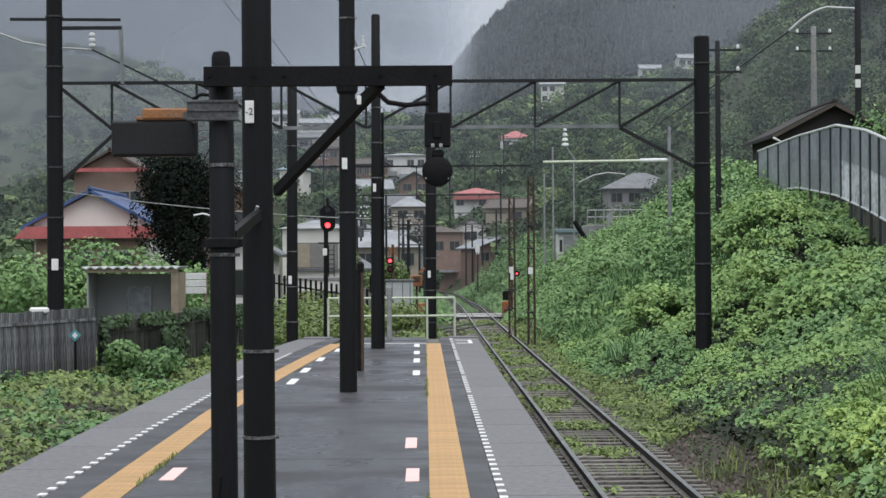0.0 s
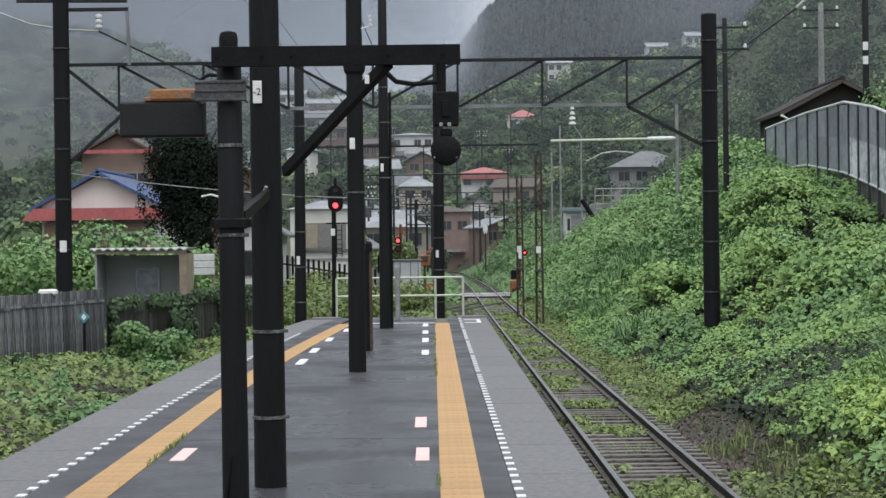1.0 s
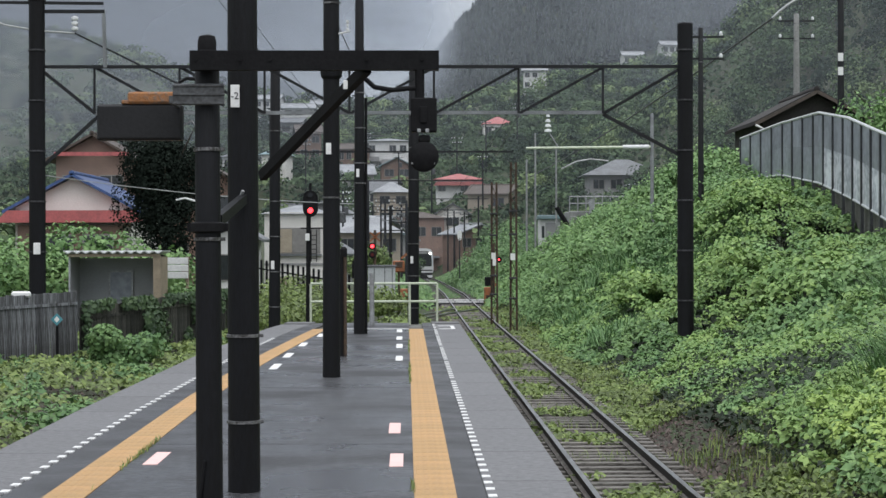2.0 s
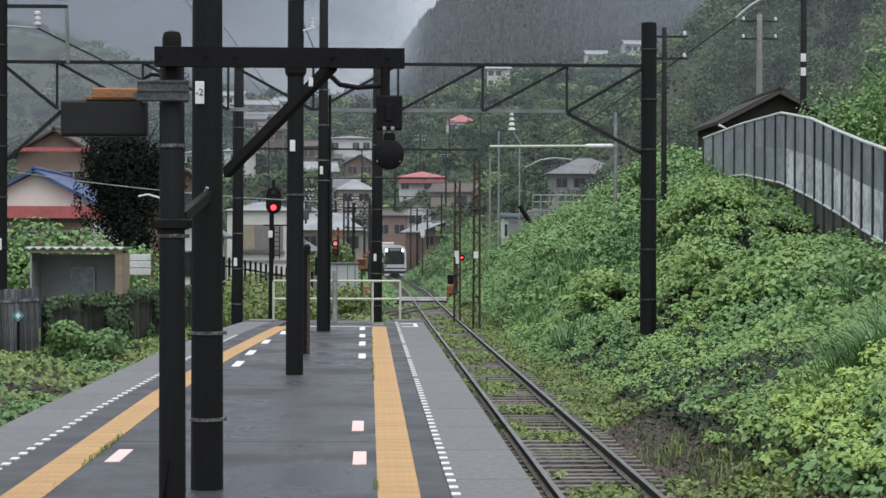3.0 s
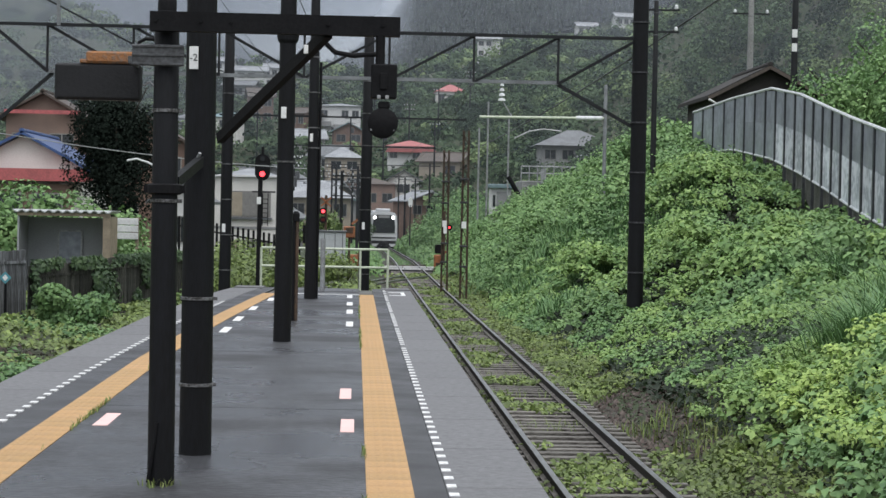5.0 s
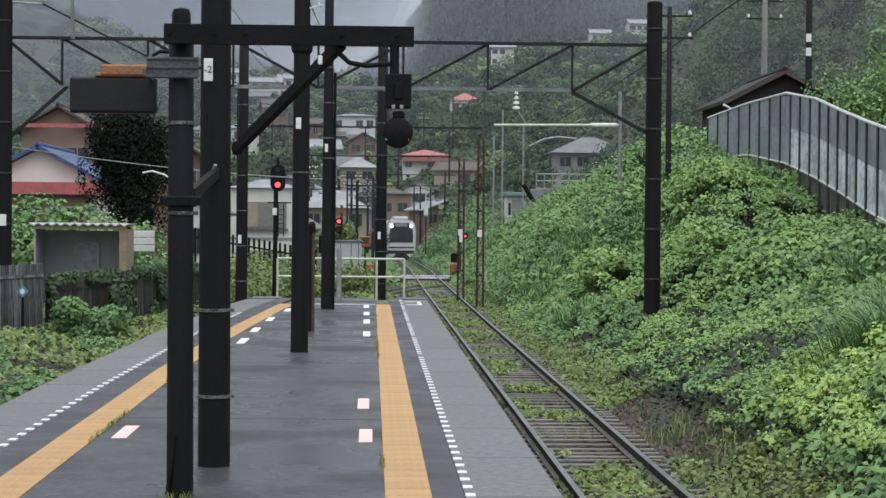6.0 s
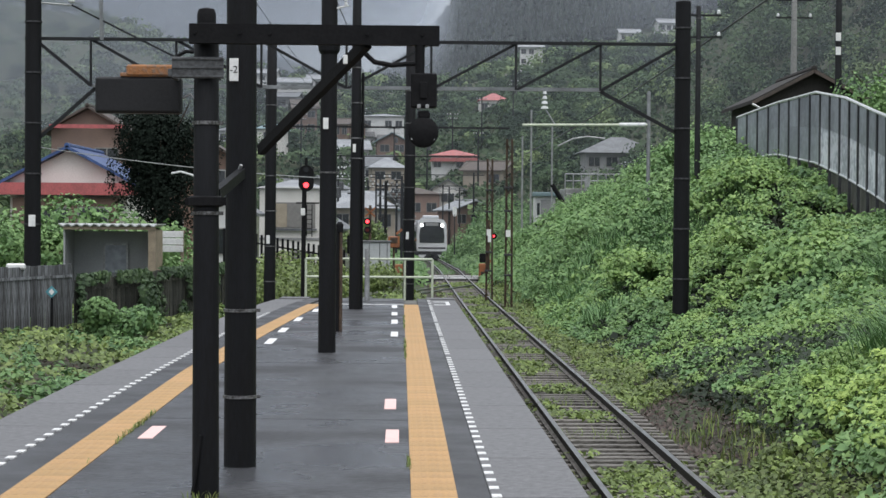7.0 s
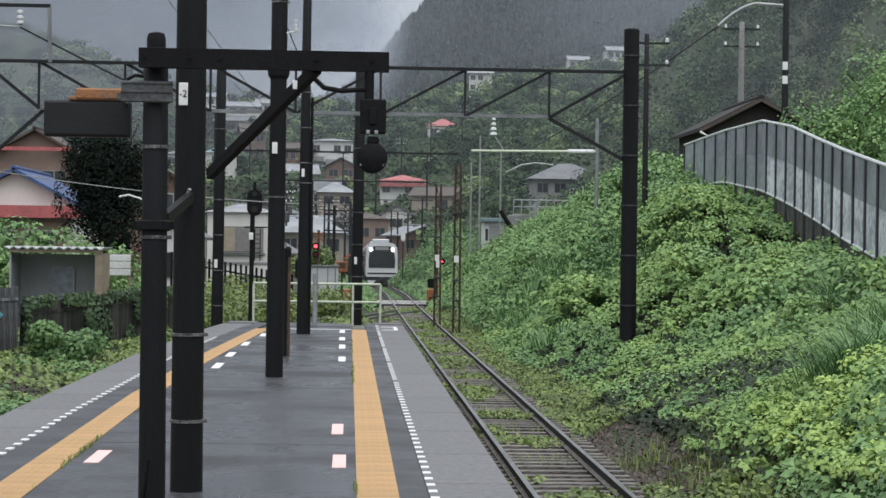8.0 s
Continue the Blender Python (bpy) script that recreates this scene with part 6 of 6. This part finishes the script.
def crowns(name, spots, mat, leaf, per, label, lobes=6):
    """Many crowns as one mesh of leaf clumps round a core of lobes: x, y, height, radius."""
    spots = np.asarray(spots)
    k = len(spots)
    base = np.column_stack([spots[:, 0], spots[:, 1], ground_z(spots[:, 0], spots[:, 1]) + spots[:, 2] * 0.35])
    c = unit(rng.normal(0, 1, (k, lobes, 3))) * rng.uniform(0.25, 0.6, (k, lobes, 1))
    c[:, :, 2] = np.abs(c[:, :, 2])
    lr = rng.uniform(0.38, 0.62, (k, lobes))
    which = np.repeat(np.arange(k), per)
    lobe = rng.integers(0, lobes, k * per)
    d = unit(rng.normal(0, 1, (k * per, 3)))
    d[:, 2] = np.where(d[:, 2] < -0.3, -d[:, 2], d[:, 2])
    sc = np.column_stack([spots[:, 3], spots[:, 3], spots[:, 2] * 0.62])[which]
    p = base[which] + (c[which, lobe] + d * lr[which, lobe][:, None] * rng.uniform(0.86, 1.08, (k * per, 1))) * sc
    nrm = d * [[1, 1, 1.2]] + rng.normal(0, 0.2, d.shape)
    me = leaf_mesh(name, p, nrm, leaf * rng.uniform(0.6, 1.4, k * per) * spots[which, 3] / 3, mat, 0.85, 0.12)
    return stuff(name, me, label, "woodland")


# open gardens below these houses: x, y, half width, depth
VIEWS = ((19.1, 390, 4.5, 40), (-3.4, 344, 5.0, 22), (8.4, 300, 5.5, 40), (23.3, 200, 4.6, 22), (2.0, 262, 4.5, 20))


def scatter(n, x0, x1, y0, y1, h, r, clear=6.0):
    x, y = rng.uniform(x0, x1, n), rng.uniform(y0, y1, n)
    keep = (np.abs(x - track_x(y)) > clear) | (y > 300)
    hh = rng.uniform(h[0], h[1], n)
    s = np.column_stack([x, y, hh, rng.uniform(r[0], r[1], n)])[keep]
    for hx, hy, clear_x, clear_y in VIEWS:
        s = s[~((np.abs(s[:, 0] - hx * s[:, 1] / hy) < clear_x) & (s[:, 1] > hy - clear_y) & (s[:, 1] < hy + 9))]
    return s


def mixed_wood(name, spots, leaf, per, label):
    """One wood in three shades of green, in patches."""
    tone = smooth_noise(spots[:, 0], spots[:, 1], 16, 57) * 0.55 + rng.random(len(spots)) * 0.45
    for lo, hi, mat, word in ((-1, 0.42, M_WOOD_DARK, "dark green "), (0.42, 0.63, M_WOOD_MID, "green "), (0.63, 2, M_WOOD_LIGHT, "light green ")):
        crowns(name, spots[(tone > lo) & (tone <= hi)], mat, leaf, per, word + label)


mixed_wood("valley_trees", scatter(1150, -115, 80, 225, 450, (2.0, 4.8), (1.6, 3.4), 9), 0.66, 105, "trees and shrubs between the hillside houses")
mixed_wood("slope_wood", scatter(620, 14.5, 55, 112, 185, (2.2, 4.4), (1.4, 2.6), 12), 0.36, 180, "wood on the slope above the lane")
mixed_wood("slope_wood", scatter(600, 17, 85, 185, 330, (2.6, 5.0), (1.7, 3.2), 12), 0.46, 140, "wood on the slope above the lane")
mixed_wood("garden_wood", scatter(150, -75, -20, 100, 230, (3, 6), (2.0, 3.6), 12), 0.6, 130, "wood behind the gardens")
mixed_wood("far_wood", scatter(1300, -230, 190, 430, 640, (3.5, 6.5), (2.8, 5.0), 12), 0.62, 76, "wood on the far valley side")


n = 60000
x, y = rng.uniform(-75, 95, n), 95 + 370 * rng.random(n) ** 0.8
x = np.where(y < 205, np.where(x < 12, x - 40, x), x)
keep = (np.abs(x - track_x(y)) > 7) | (y > 300)
x, y = x[keep], y[keep]
p = np.stack([x, y, ground_z(x, y) + rng.uniform(0.1, 0.7, len(x))], 1)
stuff("hillside_undergrowth", leaf_mesh("hillside_undergrowth", p, np.array([[0, -0.5, 0.8]]) + rng.normal(0, 0.5, p.shape), 0.5 + 0.0016 * y, M_HILL, 0.8), "green undergrowth over the valley sides", "undergrowth")


def conifers(name, n, x0, x1, y0, y1, label):
    """Ragged cones in tiers, as one mesh."""
    x, y = rng.uniform(x0, x1, n), rng.uniform(y0, y1, n)
    z, h, r = ground_z(x, y), rng.uniform(9, 16, n), rng.uniform(2.4, 4.0, n)
    vs, fs, base = [], [], 0
    k = 5
    ang = np.linspace(0, 2 * np.pi, k, endpoint=False)
    for tier in range(3):
        lo, hi, rr = 0.10 + 0.26 * tier, 0.52 + 0.24 * tier, 1.0 - 0.28 * tier
        jit = rng.uniform(0.65, 1.3, (n, k))
        ring = np.stack([x[:, None] + np.cos(ang) * r[:, None] * rr * jit, y[:, None] + np.sin(ang) * r[:, None] * rr * jit, z[:, None] + h[:, None] * lo + rng.normal(0, 0.4, (n, k))], -1)
        apex = np.stack([x, y, z + h * hi], -1)[:, None]
        v = np.concatenate([ring, apex], 1)
        vs.append(v.reshape(-1, 3))
        i = np.arange(n)[:, None, None] * (k + 1)
        f = np.stack([np.arange(k), (np.arange(k) + 1) % k, np.full(k, k)], -1)[None]
        fs.append((i + f).reshape(-1, 3) + base)
        base += n * (k + 1)
    return stuff(name, raw_mesh(name, np.concatenate(vs), np.concatenate(fs), M_CONIFER), label, "woodland")


conifers("conifer_forest", 12000, -120, 480, 1060, 1570, "dark conifer forest on the mountain side")

# ---- mist ----
def mist(y, x0, x1, z0, z1, mat, label):
    xs, zs = np.linspace(x0, x1, 25), np.linspace(z0, z1, 9)
    X, Z = np.meshgrid(xs, zs)
    Y = y + 12 * np.sin(X / 47.0 + y) + 8 * np.sin(Z / 23.0)
    i = np.arange(X.size).reshape(X.shape)
    f = np.stack([i[:-1, :-1], i[:-1, 1:], i[1:, 1:], i[1:, :-1]], -1).reshape(-1, 4)
    o = stuff("mist", raw_mesh("mist", np.stack([X, Y, Z], -1).reshape(-1, 3), f, mat), label, "mist")
    o.data.shade_smooth()
    return o


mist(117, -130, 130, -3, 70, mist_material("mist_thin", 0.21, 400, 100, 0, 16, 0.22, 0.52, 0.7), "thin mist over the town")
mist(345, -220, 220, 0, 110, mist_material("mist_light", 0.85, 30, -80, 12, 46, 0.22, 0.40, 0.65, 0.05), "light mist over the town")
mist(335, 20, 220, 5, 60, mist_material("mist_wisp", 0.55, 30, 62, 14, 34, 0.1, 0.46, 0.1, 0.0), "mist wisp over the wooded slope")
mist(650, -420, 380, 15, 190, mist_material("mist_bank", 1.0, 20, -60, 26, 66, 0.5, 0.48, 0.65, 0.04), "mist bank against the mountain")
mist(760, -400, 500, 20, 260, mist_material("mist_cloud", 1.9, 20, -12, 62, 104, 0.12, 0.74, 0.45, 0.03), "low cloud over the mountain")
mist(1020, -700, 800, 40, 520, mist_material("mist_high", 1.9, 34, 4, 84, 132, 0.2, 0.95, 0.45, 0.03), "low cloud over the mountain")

# ---- train ----
def car(front):
    t = thing("train_car", 0, 0, 0, "silver commuter train car with a white and black front" if front else "silver commuter train car following the first", "train", "train cars")
    prof = [(-1.40, 0.95), (-1.475, 1.35), (-1.475, 2.6), (-1.40, 3.25), (-1.15, 3.55), (-0.6, 3.68), (0.6, 3.68), (1.15, 3.55), (1.40, 3.25), (1.475, 2.6), (1.475, 1.35), (1.40, 0.95)]
    part("body", prism(B(), prof, -9.8, 9.8), M_TRAIN, t)
    part("underframe", box(B(), -1.25, 1.25, -9.2, 9.4, 0.25, 0.95), M_TRAIN_UNDER, t)
    for y in (-6.8, 6.8):
        for dy in (-1.0, 1.0):
            for x in (-0.535, 0.535):
                part("wheel", rod(B(), (x - 0.06, y + dy, 0.43), (x + 0.06, y + dy, 0.43), 0.43, n=20), M_TRAIN_UNDER, t)
    for x in (-1.478, 1.478):
        part("stripe", box(B(), x - 0.004, x + 0.004, -9.7, 9.7, 1.75, 1.95), M_TRAIN_ORANGE, t)
        for k in range(4):
            part("window", box(B(), x - 0.006, x + 0.006, -8.2 + 4.6 * k, -5.4 + 4.6 * k, 2.05, 2.95), M_TRAIN_BLACK, t)
    part("roof_unit", box(B(), -0.8, 0.8, -2.4, 2.4, 3.68, 3.95, 0.06), M_TRAIN, t)
    if front:
        y = -9.8
        part("nose", prism(B(), [(x * (0.985 - 0.06 * max(z - 1.35, 0) / 2.3), z) for x, z in prof], y - 0.22, y + 0.0), M_TRAIN_WHITE, t, "white front panel")
        part("windscreen", prism(B(), [(-1.18, 1.66), (1.18, 1.66), (1.22, 2.2), (1.14, 2.86), (0.84, 3.0), (0.80, 3.36), (-0.80, 3.36), (-0.84, 3.0), (-1.14, 2.86), (-1.22, 2.2)], y - 0.26, y - 0.2), M_TRAIN_BLACK, t, "black windscreen")
        part("destination_sign", box(B(), -0.62, 0.62, y - 0.268, y - 0.2, 3.06, 3.30, 0.01), M_WALL_GREY, t, "grey destination panel")
        part("band", box(B(), -1.3, 1.3, y - 0.25, y - 0.2, 1.16, 1.28), M_TRAIN_UNDER, t, "dark band under the front")
        for x in (-0.98, 0.98):
            part("headlight", rod(B(), (x, y - 0.30, 3.10), (x, y - 0.2, 3.10), 0.115, n=18), M_HEADLAMP, t, "lit white headlight")
        for s in (-1, 1):
            part("skirt", prism(B(), [(s * 1.3, 0.66), (s * 0.55, 0.66), (s * 0.80, 0.40), (s * 1.22, 0.40)], y - 0.27, y - 0.16), M_TRAIN_WHITE, t, "pale skirt")
        part("coupler", box(B(), -0.2, 0.2, y - 0.7, y, 0.6, 0.95, 0.05), M_TRAIN_UNDER, t)
        part("wiper", bar(B(), (0.1, y - 0.28, 1.75), (0.5, y - 0.28, 2.4), 0.03, 0.03), M_TRAIN_UNDER, t)
        part("lower_front", box(B(), -1.3, 1.3, y - 0.15, y + 0.1, 0.30, 0.97), M_TRAIN_UNDER, t)
    return t


cars = [car(True), car(False), car(False)]
for c in cars:
    for o in c.children:
        o.matrix_basis = pose(0, 0, -0.30) @ Matrix.Diagonal((1.0, 1.0, 1.16, 1))

# ---- platform pieces ----
slab = None
for side in (1, -1):
    y = -8.0
    while y < 42.6:
        ln = min(1.98, 42.78 - y)
        if side == 1:
            m = pose(0.855, y + 0.99, 0, 0, 0, 0) @ Matrix.Diagonal((1, ln / 1.98, 1, 1))
        else:
            a, b = edge_l(y), edge_l(y + 2)
            m = pose((a + b) / 2 + 0.325, y + 0.99, 0.001, 0, 0, math.degrees(math.atan2(a - b, 2.0))) @ Matrix.Diagonal((1.03, ln / 1.98, 1, 1))
        if slab is None:
            slab = part("coping_slab", box(B(), -0.315, 0.315, -0.986, 0.986, -0.14, 0.004, 0.008), M_COPING, platform, "pale worn concrete coping slab")
            slab.matrix_basis = m
        else:
            share("coping_slab", slab, m, platform)
        y += 2.0
tile = None
bmt = box(B(), -0.149, 0.149, -0.1496, 0.1496, -0.045, 0.004)
for k in range(5):
    x = -0.112 + 0.056 * k
    a = [bmt.verts.new(v) for v in ((x - 0.016, -0.135, 0.004), (x + 0.016, -0.135, 0.004), (x + 0.009, -0.13, 0.0058), (x - 0.009, -0.13, 0.0058))]
    b = [bmt.verts.new((v.co.x, -v.co.y, v.co.z)) for v in a]
    for i, j in ((1, 2), (2, 3), (3, 0)):
        bmt.faces.new((a[i], a[j], b[j], b[i]))
    bmt.faces.new(a), bmt.faces.new(b[::-1])
tile = part("tactile_tile", bmt, M_YELLOW, platform, "yellow tactile paving tile")
first = True
y = -7.95
while y < 39.6:
    for side in (0, 1):
        if side:
            a, b = strip_l(y - 0.15), strip_l(y + 0.15)
            m = pose((a + b) / 2, y, 0.002, 0, 0, math.degrees(math.atan2(a - b, 0.3)))
        else:
            m = pose(0.175, y, 0, 0, 0, 0)
        if first:
            tile.matrix_basis, first = m, False
        else:
            share("tactile_tile", tile, m, platform)
    y += 0.30
dash = part("white_dash", box(B(), -0.032, 0.032, -0.065, 0.065, -0.01, 0.0075), M_WHITE, platform)
first = True
y = 8.0
while y < 42:
    for side in (0, 1):
        if side and y > 36:
            continue
        m = pose((edge_l(y) + 0.64) if side else 0.575, y, 0, 0, 0, 0)
        if first:
            dash.matrix_basis, first = m, False
        elif not (not side and 22 < y and (y * 3.7) % 1 < 0.12):
            share("white_dash", dash, m, platform)
    y += 0.369
for x, y, ln in ((-0.10, 11.0, 0.95), (-0.11, 15.4, 0.92), (-0.14, 18.1, 1.0), (-0.14, 29.3, 1.2), (-0.15, 32.9, 1.3), (-0.16, 35.7, 1.2), (-0.17, 38.7, 1.2)):
    part("marking", box(B(), x - 0.055, x + 0.055, y - ln / 2, y + ln / 2, -0.01, 0.005), M_PINK if y < 25 else M_WHITE, platform, "pale painted waiting line")
for x, y, ln in ((-2.09, 15.6, 0.9), (-1.93, 27.4, 1.2), (-1.92, 30.2, 1.2), (-1.86, 33.5, 1.2), (-1.70, 36.9, 1.2)):
    part("marking", box(B(), x - 0.06, x + 0.06, y - ln / 2, y + ln / 2, -0.01, 0.005), M_PINK if y < 20 else M_WHITE, platform, "pale painted waiting line")
for i, (y, dy) in enumerate(((16.7, -0.04), (23.3, -0.05), (33.4, -0.06))):
    part("tar_seam", bar(B(), (strip_l(y) + 0.16, y - dy, 0.0), (0.02, y + dy, 0.0), 0.035 + 0.01 * (i % 2), 0.004), M_ASPHALT_DARK, platform, "dark tar seam")
part("end_line", box(B(), -1.6, 0.02, 39.62, 39.75, -0.01, 0.005), M_WHITE, platform)
bm = box(B(), 0.66, 1.0, 40.9, 41.05, -0.01, 0.0085)
box(bm, 0.92, 1.0, 39.6, 40.9, -0.01, 0.0085)
box(bm, 0.66, 1.0, 39.45, 39.6, -0.01, 0.0085)
part("corner_mark", bm, M_WHITE, platform)
tufts = np.concatenate([np.column_stack([np.full(900, 0.018) + rng.normal(0, 0.008, 900), rng.uniform(8, 39, 900), np.zeros(900)]), np.column_stack([-2.27 + rng.normal(0, 0.012, 700), rng.uniform(9, 22, 700), np.zeros(700)])])
tufts = tufts[smooth_noise(tufts[:, 0], tufts[:, 1], 0.8, 77) > 0.62]
foots = np.column_stack([-1.28 + rng.normal(0, 0.06, 40), 11.9 + rng.normal(0, 0.06, 40), np.zeros(40)])
stuff("joint_grass", blade_mesh("joint_grass", np.concatenate([tufts, foots]), 0.05, M_GRASS, 0.9, 0.004), "small weeds in the platform joints", "grass")

ARC_Y = np.linspace(120, 329, 2000)
ARC_X = track_x(ARC_Y)
ARC_S = np.concatenate([[0], np.cumsum(np.hypot(np.diff(ARC_X), np.diff(ARC_Y)))])


def on_track(s):
    """The pose of a car whose middle is s metres along the line."""
    a, b = s - 7.0, s + 7.0
    pa, pb = ((float(np.interp(v, ARC_S, ARC_X)), float(np.interp(v, ARC_S, ARC_Y))) for v in (a, b))
    x, y = (pa[0] + pb[0]) / 2, (pa[1] + pb[1]) / 2
    return pose(x, y, float(track_z(y)), 0, 0, -math.degrees(math.atan2(pb[0] - pa[0], pb[1] - pa[1])))


def motions():
    """The train rolls in along the curve, slowing down."""
    for i, c in enumerate(cars):
        rows = []
        for k in range(17):
            t = 0.5 * k
            front = 172 + 9 * (8 - t) + 0.5 * (8 - t) ** 2
            s = float(np.interp(front, ARC_Y, ARC_S)) + 10 + 20.3 * i
            rows.append((t, on_track(s)))
        walk(c, rows)
    # the added flap swings down to imitate the red lamp switching off
    opened, shut = pose(0.08, -0.075, 4.05, -88, 0, 0), pose(0.08, -0.075, 4.05, 0, 0, 0)
    half = pose(0.08, -0.075, 4.05, -44, 0, 0)
    walk(shutter, [(0.0, opened), (7.1, opened), (7.25, half), (7.4, shut), (8.0, shut)])


motions()
